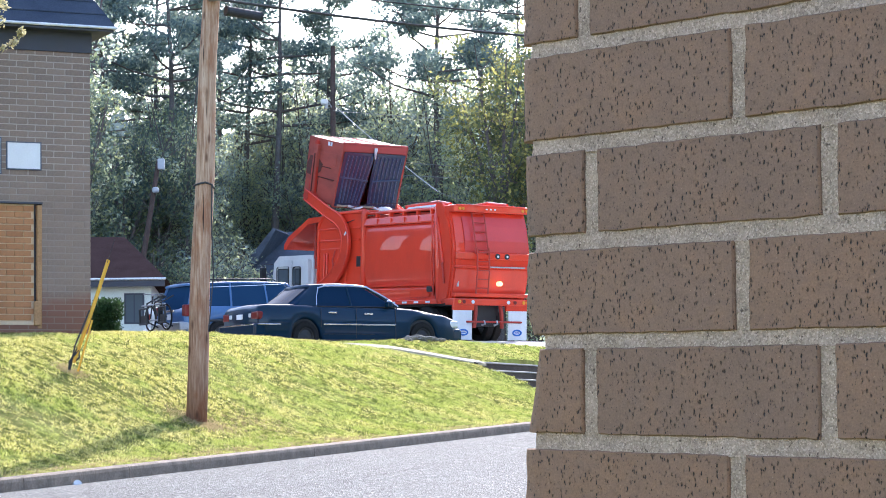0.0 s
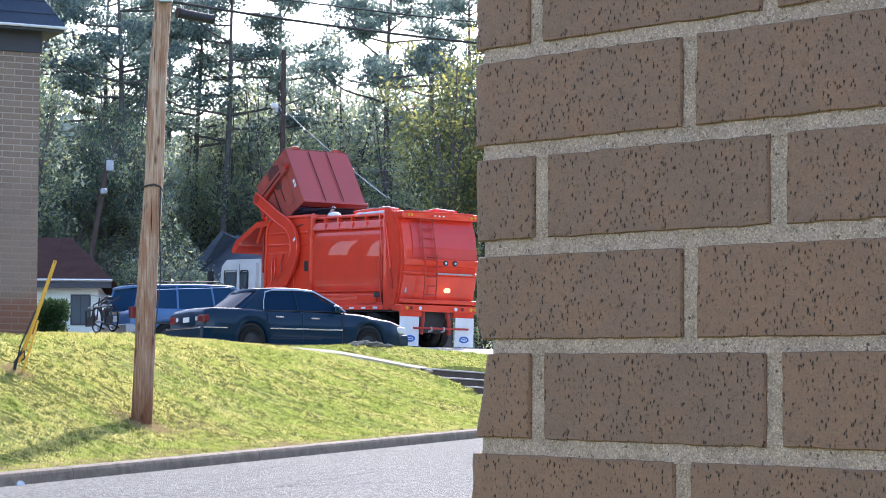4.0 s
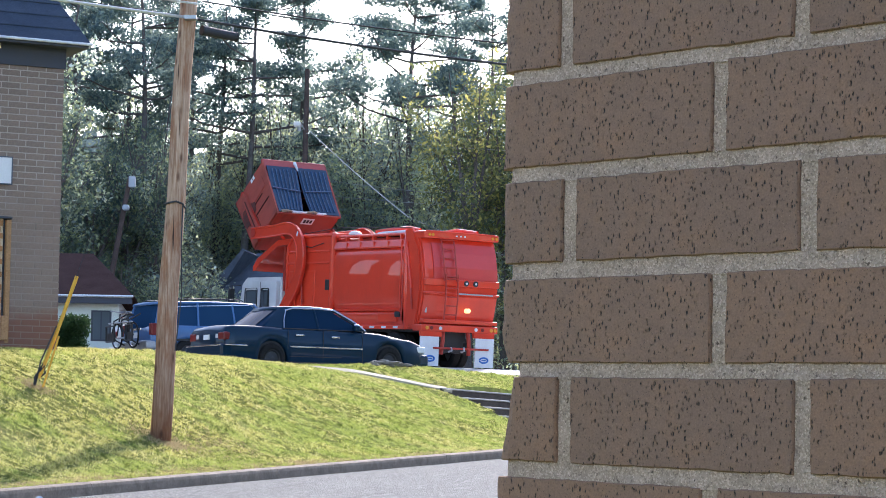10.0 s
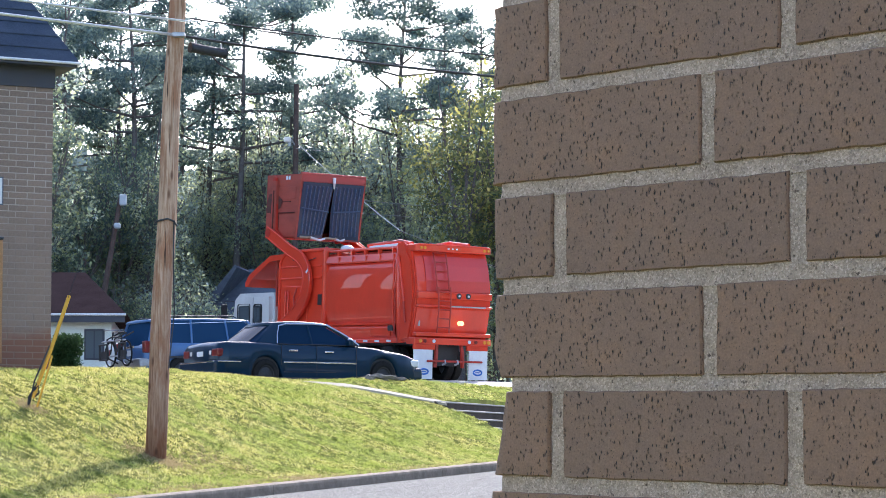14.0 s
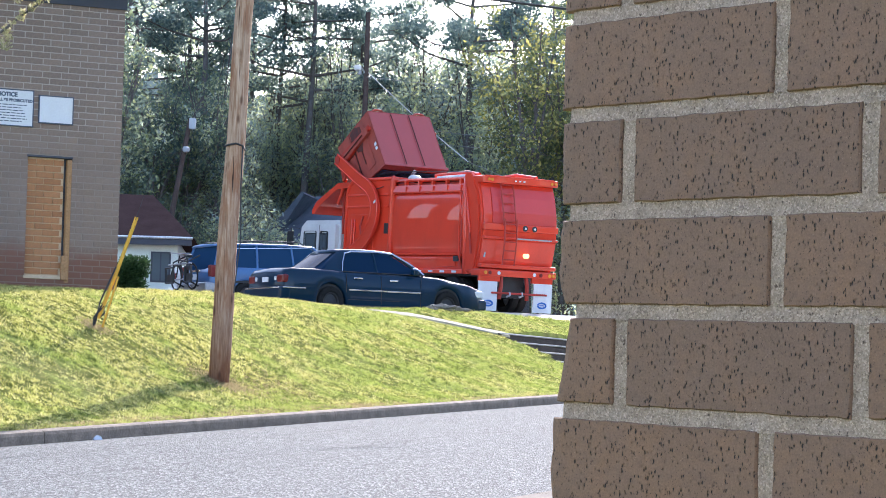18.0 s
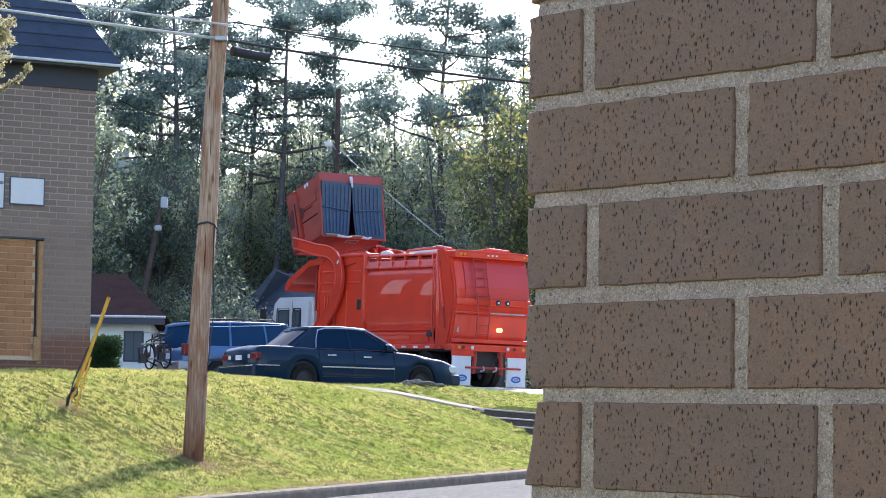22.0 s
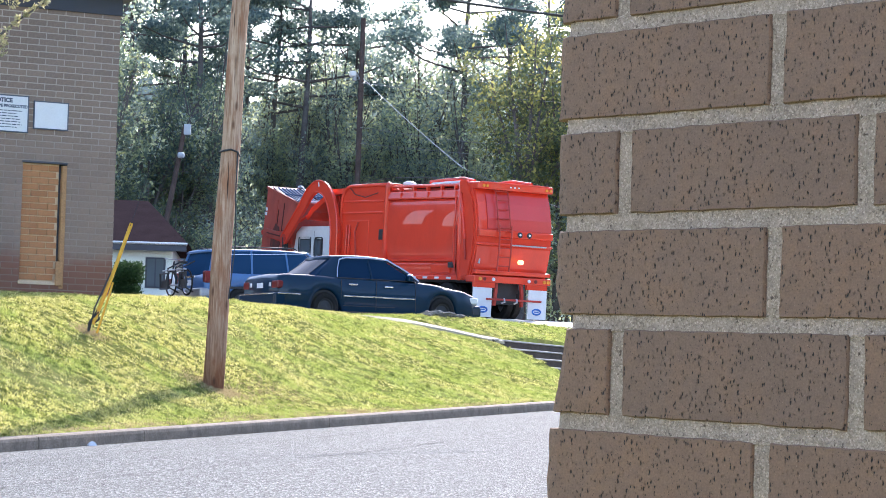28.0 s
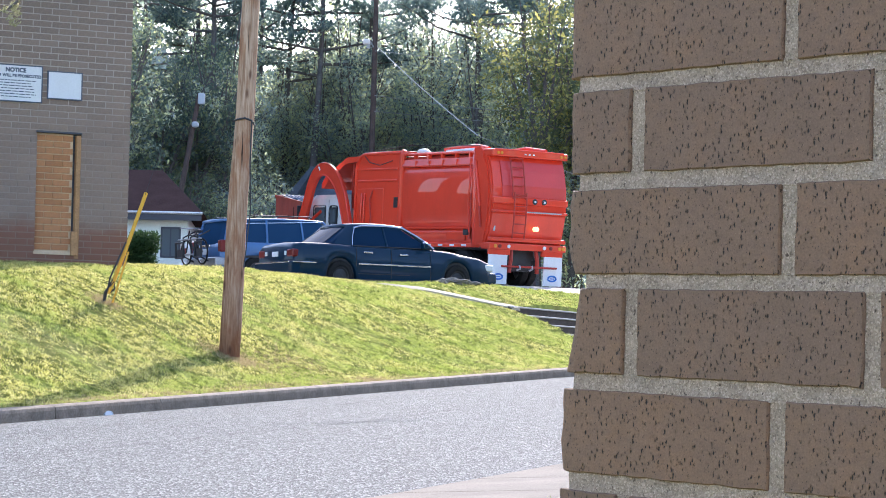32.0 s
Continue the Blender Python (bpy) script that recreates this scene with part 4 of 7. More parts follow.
    bb = part("blank_board", box(-1.37, -0.83, -0.025, -0.003, 2.82, 3.235, 0.004), M["board"], house, "blank white board")
    for x0, x1, z0, z1 in ((-1.385, -0.815, 2.803, 2.822), (-1.385, -0.815, 3.233, 3.25), (-0.832, -0.815, 2.822, 3.233), (-1.385, -1.368, 2.822, 3.233)):
        part("board_edge", box(x0, x1, -0.030, -0.002, z0, z1), M["ink"], bb)
    # eaves and hipped roof
    part("fascia", box(w0 - 0.2, 0.02, -0.03, 0.19, top - 0.02, top + 0.30), M["dark_trim"], house)
    part("soffit", box(w0 - 0.3, 0.30, -0.30, deep + 0.3, top + 0.30, top + 0.34), M["dark_trim"], house)
    part("gutter", tube([(w0 - 0.3, -0.33, top + 0.36), (0.33, -0.33, top + 0.36)], 0.024, 8), M["white_trim"], house, "white gutter edge")
    part("end_gutter", tube([(0.33, -0.33, top + 0.36), (0.33, deep + 0.3, top + 0.36)], 0.035, 8), M["white_trim"], house)
    e, hgt = 0.34, 2.9
    bm = bmesh.new()
    x0, x1, y0, y1, z = w0 - e, e, -e, deep + e, top + 0.36
    r = (deep + 2 * e) / 2
    vs = [bm.verts.new(p) for p in ((x0, y0, z), (x1, y0, z), (x1, y1, z), (x0, y1, z), (x0 + r * 0.55, y0 + r, z + hgt * 1.35), (x1 - r * 0.42, y0 + r, z + hgt * 1.35))]
    for f in ((0, 1, 5, 4), (1, 2, 5), (2, 3, 4, 5), (3, 0, 4), (3, 2, 1, 0)):
        bm.faces.new([vs[i] for i in f])
    part("roof", bm, M["shingle"], house, "dark blue-grey shingle roof")
    n = Vector((0, -hgt * 1.35, r)).normalized()
    for i in range(1, 15):
        t = i / 16
        yy, zz = y0 + r * t, z + hgt * 1.35 * t
        xa, xb = x0 + r * 0.55 * t, x1 - r * 0.42 * t
        bm = tube([(xa + 0.02, yy - 0.01, zz + 0.002), (xb - 0.02, yy - 0.01, zz + 0.002)], 0.012, 4)
        part("shingle_course", bm, M["shingle"], house)
    return house


def lettered(name, words, size, parent):
    """Bold capitals as a thin mesh."""
    cu = bpy.data.curves.new(name, "FONT")
    cu.body, cu.size, cu.align_x = words, size, "CENTER"
    cu.extrude, cu.offset = 0.001, size * 0.055
    tmp = bpy.data.objects.new(name, cu)
    scene.collection.objects.link(tmp)
    bpy.context.view_layer.update()
    me = bpy.data.meshes.new_from_object(tmp.evaluated_get(bpy.context.evaluated_depsgraph_get()))
    bpy.data.objects.remove(tmp)
    return shape(name, me, M["ink"], parent)


def bars(board):
    """Rows of writing too small to read, with one readable heading."""
    h = lettered("heading", "NOTICE", 0.09, board)
    h.matrix_basis = Matrix.Translation((-1.90, -0.027, 3.195)) @ pose(0, 0, 0, 90, 0, 0)
    h2 = lettered("warning_line", "WILL BE PROSECUTED", 0.062, board)
    h2.matrix_basis = Matrix.Translation((-1.80, -0.027, 3.115)) @ pose(0, 0, 0, 90, 0, 0)
    rnd = random.Random(3)
    part("bold_line", box(-2.42, -2.14, -0.0285, -0.026, 3.118, 3.158), M["ink"], board)
    for k in range(7):
        bm = bmesh.new()
        x = -2.40
        z = 3.055 - k * 0.043
        end = -1.55 - rnd.uniform(0, 0.12)
        while x < end:
            w = rnd.uniform(0.03, 0.10)
            box(x, min(x + w, end), -0.0275, -0.026, z, z + 0.014, bm=bm)
            x += w + 0.015
        part("text_line", bm, M["ink"], board)


build_brick_house()


# ---- utility pole, wires and guy ----
def build_pole():
    p = thing("utility_pole", pose(-3.46, 35.56, 1.78), "weathered brown wooden utility pole leaning slightly on the lawn", "utility pole")
    top = Vector((0.34, 0.1, 8.2))
    pts = [top * (i / 14) + Vector((0.012 * math.sin(i * 1.3), 0, -0.3 if i == 0 else 0)) for i in range(15)]
    part("shaft", tube(pts, 0.150, 20, r1=0.112), M["pole"], p, smooth=True)
    mid = top * 0.415
    part("band", tube([mid + Vector((-0.145, -0.05, -0.02)), mid + Vector((-0.08, -0.14, 0.0)), mid + Vector((0.03, -0.155, 0.02)), mid + Vector((0.12, -0.10, -0.01)), mid + Vector((0.15, -0.02, -0.06))], 0.014, 6), M["cable"], p, "black strap round the pole")
    part("riser_cable", tube([mid + Vector((0.12, -0.10, 0)), mid + Vector((0.11, -0.10, -0.6)), mid + Vector((0.13, -0.09, -1.3)), mid + Vector((0.06, -0.145, -2.1))], 0.010, 6), M["cable"], p)
    at = top * 0.738
    part("cable_clamp", box(at.x - 0.02, at.x + 0.16, -0.20, -0.05, at.z - 0.03, at.z + 0.03, 0.006), M["steel"], p)
    hook = top * 0.775
    part("bolt", tube([hook + Vector((-0.14, -0.06, 0)), hook + Vector((-0.2, -0.08, 0))], 0.012, 6), M["steel"], p)
    # pale bare wires towards the house side, dark ones the other way
    g = Vector(p.location)
    a = g + at + Vector((0.0, -0.14, 0))

    def wire(name, p0, p1, sag, r, mat, label):
        p0, p1 = Vector(p0), Vector(p1)
        k = 22
        pts = [p0.lerp(p1, i / k) - Vector((0, 0, sag * 4 * (i / k) * (1 - i / k))) for i in range(k + 1)]
        ob = part(name, tube(pts, r, 6), mat)
        return tagged(ob, label, "cable")
    wire("overhead_cable", a + Vector((0, 0.02, 0.02)), (-24.0, 24.0, 9.4), 0.25, 0.022, M["pale_cable"], "pale bare cable strung to the utility pole")
    wire("overhead_cable", (-2.98, 35.4, 8.02), (-24.0, 23.5, 9.9), 0.35, 0.016, M["pale_cable"], "thin pale cable strung past the utility pole")
    wire("overhead_cable", a + Vector((0.15, 0.05, 0.0)), (14.0, 46.0, 8.9), 0.55, 0.020, M["cable"], "black cable strung from the utility pole")
    wire("overhead_cable", (-3.0, 35.7, 8.12), (14.0, 47.0, 9.4), 0.5, 0.012, M["cable"], "thin black cable high above the lawn")
    # splice case
    case = thing("splice_case", Matrix.Translation(a + Vector((0.46, 0.26, -0.17))) @ pose(0, 0, 0, 0, 5, 30), "black cable splice case hanging on the wire", "splice case")
    part("case_body", tube([(-0.26, 0, 0), (-0.245, 0, 0), (0.245, 0, 0), (0.26, 0, 0)], 0.068, 14), M["cable"], case)
    part("end_cap", tube([(-0.285, 0, 0), (-0.255, 0, 0)], 0.075, 14), M["black"], case)
    part("end_cap", tube([(0.255, 0, 0), (0.285, 0, 0)], 0.075, 14), M["black"], case)
    part("hanger", tube([(-0.2, 0, 0.06), (-0.2, 0, 0.19)], 0.012, 6), M["steel"], case)
    part("hanger", tube([(0.2, 0, 0.06), (0.2, 0, 0.15)], 0.012, 6), M["steel"], case)
    # guy wires with yellow guards
    base_z = land(-5.15, 35.25)
    guy = thing("guy_wire", Matrix.Translation((-5.17, 35.2, base_z)), "steel guy wires with yellow plastic guards anchored in the lawn", "guy wire")
    up = Vector((0.49, 0.36, 1.58))
    part("guard", tube([up * 0.08, up * 0.5 + Vector((0.012, 0, 0)), up], 0.027, 10), M["yellow"], guy, "yellow plastic guy guard")
    part("guard", tube([Vector((0.10, 0.02, 0.0)), Vector((0.20, 0.06, 0.36)), Vector((0.29, 0.12, 0.72))], 0.015, 10), M["yellow"], guy, "yellow plastic guy guard")
    part("strand", tube([up * 0.9, Vector((1.95, 0.45, 6.2))], 0.004, 5), M["cable"], guy)
    part("strand", tube([Vector((-0.02, 0, -0.05)), Vector((0.06, 0.03, 0.36)), Vector((0.25, 0.15, 0.86))], 0.012, 5), M["black"], guy)
    part("anchor_rod", tube([Vector((-0.03, -0.01, -0.1)), Vector((-0.01, 0, 0.14)), Vector((0.12, 0.08, 0.37))], 0.016, 6), M["black"], guy)
    part("anchor_eye", tube([Vector((0.05, 0.02, 0.22)), Vector((0.11, 0.05, 0.30)), Vector((0.12, 0.06, 0.2)), Vector((0.06, 0.03, 0.14))], 0.014, 6), M["black"], guy)


build_pole()

# ---- cars ----
def car_hull(prof, half, floor, wheels, wr, length, bulge=0.0, step=0.07):
    """Lower body from x = 0 (tail) to length: prof(x) top height, half(x) half width, arches cut over the wheels."""
    rings = []
    n = int(length / step)
    for i in range(n + 1):
        x = length * i / n
        low = floor
        for wx in wheels:
            d = abs(x - wx)
            if d < wr:
                low = max(low, 0.33 + math.sqrt(max(0, wr * wr - d * d)) - 0.02)
        top, h = prof(x), half(x)
        low = min(low, top - 0.12)
        mid = low + (top - low) * 0.55
        ring = [(x, -h * 0.93, low), (x, -h * (0.99 if low < 0.4 else 1.0), low + 0.05), (x, -h, mid), (x, -h * 0.975, top - 0.07), (x, -h * 0.93, top - 0.02), (x, -h * 0.80, top),
                (x, 0, top + 0.02), (x, h * 0.80, top), (x, h * 0.93, top - 0.02), (x, h * 0.975, top - 0.07), (x, h, mid), (x, h * (0.99 if low < 0.4 else 1.0), low + 0.05), (x, h * 0.93, low)]
        rings.append(ring)
    return loft(rings)


def curve1(pts):
    """A smooth height line through (x, z) points."""
    def f(x):
        if x <= pts[0][0]:
            return pts[0][1]
        for (x0, z0), (x1, z1) in zip(pts, pts[1:]):
            if x <= x1:
                t = (x - x0) / (x1 - x0)
                t = t * t * (3 - 2 * t) * 0.5 + t * 0.5
                return z0 + (z1 - z0) * t
        return pts[-1][1]
    return f


def cabin(car, x_pts, belt, roof, wb, wt, paint_mat, pillars, glass="glass"):
    """Glasshouse: x_pts = tail foot, tail top, front top, front foot; wb, wt: half widths at belt and roof."""
    x0, x1, x2, x3 = x_pts
    k = 12
    def ring(t, inset=0.0):
        # from the belt (0) to the roof (1)
        xa, xb = x0 + (x1 - x0) * t, x3 + (x2 - x3) * t
        w = wb + (wt - wb) * (t ** 1.2) - inset
        z = belt + (roof - 0.05 - belt) * t
        return [(xa + 0.02, -w * 0.72, z), (xa + 0.10, -w, z), ((xa + xb) / 2, -w * 1.01, z), (xb - 0.16, -w, z), (xb - 0.02, -w * 0.70, z), (xb, 0, z), (xb - 0.02, w * 0.70, z), (xb - 0.16, w, z), ((xa + xb) / 2, w * 1.01, z), (xa + 0.10, w, z), (xa + 0.02, w * 0.72, z), (xa - 0.02, 0, z)]
    part("glasshouse", loft([ring(t / 6) for t in range(7)]), M[glass], car, "dark tinted car windows", smooth=False)
    # roof skin
    w = wt + 0.012
    rr = []
    for i in range(15):
        x = x1 - 0.06 + (x2 - x1 + 0.16) * i / 14
        e = min(1.0, min(i, 14 - i) / 2.5)
        z = roof - 0.055 + 0.055 * (1 - (2 * i / 14 - 1) ** 2) * 0.7
        ww = w * (0.90 + 0.10 * e)
        rr.append([(x, -ww, z - 0.05), (x, -ww * 0.98, z - 0.01), (x, -ww * 0.8, z + 0.022), (x, 0, z + 0.04), (x, ww * 0.8, z + 0.022), (x, ww * 0.98, z - 0.01), (x, ww, z - 0.05)])
    part("roof", loft(rr), paint_mat, car, smooth=True)
    for s in (-1, 1):
        for (xb, xt, r) in pillars:
            pts = []
            for t in (0, 0.35, 0.7, 1.0):
                ww = wb + (wt - wb) * (t ** 1.2)
                pts.append((xb + (xt - xb) * t, s * (ww * 1.0 + 0.004), belt + (roof - 0.06 - belt) * t))
            part("pillar", tube(pts, r, 6), paint_mat, car)


def build_sedan():
    car = thing("sedan", pose(-2.22, 58.0, 3.43, 0, -0.2, 30) @ Matrix.Diagonal((0.975, 1, 1.13, 1)), "dark navy four-door sedan with tinted windows parked behind the bank", "car")
    o = -2.69
    L = 5.38
    top = curve1([(0, 0.90), (0.05, 0.97), (0.25, 1.0), (1.15, 1.0), (1.5, 0.98), (3.6, 0.95), (4.0, 0.93), (4.9, 0.82), (5.25, 0.74), (5.38, 0.62)])
    half = curve1([(0, 0.86), (0.25, 0.95), (0.9, 0.985), (4.2, 0.985), (4.9, 0.93), (5.2, 0.86), (5.38, 0.74)])
    hull = car_hull(top, half, 0.23, (1.20, 4.30), 0.40, L)
    bmesh.ops.translate(hull, verts=hull.verts, vec=(o, 0, 0))
    part("body", hull, M["navy"], car, smooth=True)
    cabin(car, (0.80 + o, 1.50 + o, 2.95 + o, 3.75 + o), 0.95, 1.44, 0.90, 0.66, M["navy"], [(2.42 + o, 2.40 + o, 0.03), (3.66 + o, 2.92 + o, 0.035)])
    rear = [[(0.80 + 0.70 * q - 0.012 + o, y * (0.66 - 0.13 * q), 0.955 + 0.43 * q + 0.012 - 0.02 * abs(y)) for y in (-1, -0.5, 0, 0.5, 1)] for q in (0.04, 0.35, 0.66, 0.97)]
    part("rear_window", loft(rear, False, ring_closed=False), M["rear_glass"], car, "sloping rear window mirroring the sky", smooth=True)
    for s in (-1, 1):
        quarter = []
        for q in (0.0, 0.33, 0.66, 1.0):
            y, z = 0.908 - 0.24 * q ** 1.2, 0.95 + 0.44 * q
            quarter.append([(0.86 + 0.66 * q + o, s * (y - 0.06), z), (1.0 + 0.50 * q + o, s * y, z), (1.50 + 0.18 * q + o, s * y, z)])
        part("rear_pillar", loft(quarter, False, ring_closed=False), M["navy"], car, smooth=True)
        part("sill_trim", box(1.65 + o, 3.0 + o, s * 0.975, s * 0.992, 0.40, 0.415, 0.003), M["dark_rim"], car)
        # bright trim, handles, mirrors
        part("side_trim", box(1.65 + o, 2.65 + o, s * 0.975, s * 0.999, 0.585, 0.615, 0.004), M["chrome"], car, "bright side trim")
        part("side_trim", box(2.68 + o, 3.55 + o, s * 0.975, s * 0.999, 0.58, 0.61, 0.004), M["chrome"], car, "bright side trim")
        part("belt_trim", tube([(1.52 + o, s * 0.925, 0.965), (2.6 + o, s * 0.93, 0.962), (3.62 + o, s * 0.925, 0.955)], 0.010, 6), M["black"], car)
        part("window_trim", tube([(1.50 + o, s * 0.935, 0.97), (1.54 + o, s * 0.85, 1.15), (1.64 + o, s * 0.745, 1.34), (1.84 + o, s * 0.722, 1.385), (2.5 + o, s * 0.715, 1.395), (2.93 + o, s * 0.715, 1.37), (3.35 + o, s * 0.83, 1.17), (3.66 + o, s * 0.93, 0.97)], 0.018, 6), M["chrome"], car, "bright window surround")
        part("door_handle", box(1.78 + o, 2.0 + o, s * 0.98, s * 1.005, 0.82, 0.855, 0.008), M["chrome"], car, "bright door handle")
        part("door_handle", box(2.72 + o, 2.94 + o, s * 0.98, s * 1.005, 0.80, 0.835, 0.008), M["chrome"], car, "bright door handle")
        part("door_seam", box(2.50 + o, 2.512 + o, s * 0.985, s * 0.9905, 0.33, 0.94), M["black"], car)
        part("door_seam", box(3.55 + o, 3.562 + o, s * 0.984, s * 0.9895, 0.33, 0.93), M["black"], car)
        part("door_seam", box(1.58 + o, 1.592 + o, s * 0.985, s * 0.9905, 0.55, 0.94), M["black"], car)
        part("mirror", box(3.28 + o, 3.42 + o, s * 0.95, s * 1.12, 0.95, 1.07, 0.03), M["navy"], car, "wing mirror")
        # chrome ball added to the body-coloured mirror to catch the sun's glint
        cap = bmesh.new()
        bmesh.ops.create_icosphere(cap, subdivisions=3, radius=0.085, matrix=Matrix.Translation((3.36 + o, s * 1.03, 1.05)) @ Matrix.Diagonal((0.9, 1.0, 0.62, 1)))
        part("mirror_cap", cap, M["chrome"], car, "bright mirror cap", smooth=True)
        part("tail_lamp", box(-0.012 + o, 0.20 + o, s * 0.58, s * 0.895, 0.70, 0.86, 0.03), M["red_lens"], car, "red tail lamp")
        part("reversing_lamp", box(-0.012 + o, 0.05 + o, s * 0.44, s * 0.56, 0.74, 0.83, 0.02), M["clear_lens"], car)
        part("headlamp", box(5.08 + o, 5.345 + o, s * 0.55, s * 0.865, 0.55, 0.69, 0.03), M["clear_lens"], car, "clear headlamp")
        for wx in (1.20, 4.30):
            wheel(car, wx + o, s * 0.87, 0.33, 0.335, 0.22, s, M["black"])
            part("arch_liner", tube([(wx + o, s * 0.55, 0.36), (wx + o, s * 0.90, 0.36)], 0.37, 20), M["black"], car)
        part("rocker", box(1.55 + o, 3.70 + o, s * 0.955, s * 0.985, 0.22, 0.30, 0.01), M["black"], car)
    part("rear_bumper", box(-0.10 + o, 0.20 + o, -0.93, 0.93, 0.36, 0.62, 0.05, 3), M["navy"], car, "rear bumper")
    part("bumper_strip", box(-0.108 + o, -0.05 + o, -0.88, 0.88, 0.585, 0.615, 0.008), M["chrome"], car)
    part("side_bumper_strip", box(-0.02 + o, 0.62 + o, -0.965, -0.935, 0.585, 0.612, 0.006), M["chrome"], car)
    part("front_bumper", box(5.18 + o, 5.44 + o, -0.86, 0.86, 0.28, 0.52, 0.06, 3), M["navy"], car, "front bumper")
    part("number_plate", box(-0.022 + o, 0.0 + o, -0.15, 0.15, 0.72, 0.82, 0.006), M["board"], car)
    part("lower_valance", box(-0.04 + o, 0.3 + o, -0.85, 0.85, 0.24, 0.37, 0.02), M["black"], car)


def build_suv():
    car = thing("suv", pose(-4.80, 67.2, 3.95, 0, -1.5, 29.9), "slate-blue station wagon with roof rails parked in the car park", "car")
    L, o = 5.2, -2.6
    top = curve1([(0, 0.95), (0.1, 1.12), (0.3, 1.14), (3.8, 1.12), (4.9, 1.04), (5.12, 0.92), (5.2, 0.75)])
    half = curve1([(0, 0.93), (0.3, 0.985), (4.4, 0.985), (5.0, 0.93), (5.2, 0.84)])
    hull = car_hull(top, half, 0.38, (1.05, 4.05), 0.44, L)
    bmesh.ops.translate(hull, verts=hull.verts, vec=(o, 0, 0))
    part("body", hull, M["blue"], car, smooth=True)
    cabin(car, (0.05 + o, 0.26 + o, 3.05 + o, 3.85 + o), 1.06, 1.76, 0.93, 0.76, M["blue"], [(0.16 + o, 0.36 + o, 0.07), (1.35 + o, 1.40 + o, 0.035), (2.42 + o, 2.40 + o, 0.03), (3.72 + o, 3.02 + o, 0.03)], "wagon_glass")
    for s in (-1, 1):
        part("roof_rail", tube([(0.5 + o, s * 0.66, 1.76), (0.6 + o, s * 0.66, 1.82), (2.7 + o, s * 0.66, 1.82), (2.8 + o, s * 0.66, 1.76)], 0.016, 8), M["dark_rim"], car, "dull roof rail")
        part("tail_lamp", box(-0.01 + o, 0.17 + o, s * 0.80, s * 0.985, 0.85, 1.16, 0.03), M["red_lens"], car, "red tail lamp")
        part("body_strip", box(0.4 + o, 4.6 + o, s * 0.97, s * 1.0, 0.70, 0.76, 0.008), M["black"], car)
        part("door_handle", box(1.55 + o, 1.75 + o, s * 0.975, s * 1.005, 0.98, 1.02, 0.008), M["black"], car)
        part("door_handle", box(2.6 + o, 2.8 + o, s * 0.975, s * 1.005, 0.98, 1.02, 0.008), M["black"], car)
        part("mirror", box(3.45 + o, 3.6 + o, s * 0.96, s * 1.16, 1.08, 1.28, 0.03), M["black"], car, "wing mirror")
        for wx in (1.05, 4.05):
            wheel(car, wx + o, s * 0.86, 0.37, 0.375, 0.25, s, M["dark_rim"])
            part("arch_liner", tube([(wx + o, s * 0.55, 0.40), (wx + o, s * 0.90, 0.40)], 0.41, 20), M["black"], car)
        part("window_trim", tube([(0.42 + o, s * 0.93, 1.13), (0.55 + o, s * 0.80, 1.60), (2.9 + o, s * 0.79, 1.67)], 0.014, 6), M["chrome"], car)
    part("rear_bumper", box(-0.14 + o, 0.16 + o, -0.95, 0.95, 0.48, 0.72, 0.05, 3), M["steel"], car, "silver rear bumper")
    part("tailgate_handle", box(-0.02 + o, 0.01 + o, -0.3, 0.3, 1.0, 1.06, 0.01), M["chrome"], car)
    part("number_plate", box(-0.012 + o, 0.0 + o, -0.16, 0.16, 0.80, 0.95, 0.005), M["board"], car)
    # rack of tubes on the tail
    rack = thing("bicycle_rack", pose(-4.80, 67.2, 3.95, 0, -1.5, 29.9), "black tubular bicycle rack hung on the tail of the wagon", "bicycle rack")
    for y in (-0.55, -0.1, 0.4):
        part("rack_tube", tube([(o - 0.16, y, 0.62), (o - 0.42, y, 0.75), (o - 0.46, y, 1.25), (o - 0.12, y, 1.42)], 0.022, 6), M["black"], rack)
    for y0, y1 in ((-0.85, -0.45), (0.30, 0.80)):
        part("basket", tube([(o - 0.50, y0, 0.72), (o - 0.50, y0, 1.12), (o - 0.50, y1, 1.12), (o - 0.50, y1, 0.72), (o - 0.50, y0, 0.72)], 0.030, 6), M["black"], rack)
        part("basket_mesh", box(o - 0.49, o - 0.47, y0 + 0.05, y1 - 0.05, 0.74, 0.94), M["black"], rack)
    part("rack_bar", tube([(o - 0.45, -0.75, 1.20), (o - 0.45, 0.75, 1.20)], 0.022, 6), M["steel"], rack)
    part("rack_bar", tube([(o - 0.43, -0.75, 0.80), (o - 0.43, 0.75, 0.80)], 0.022, 6), M["steel"], rack)


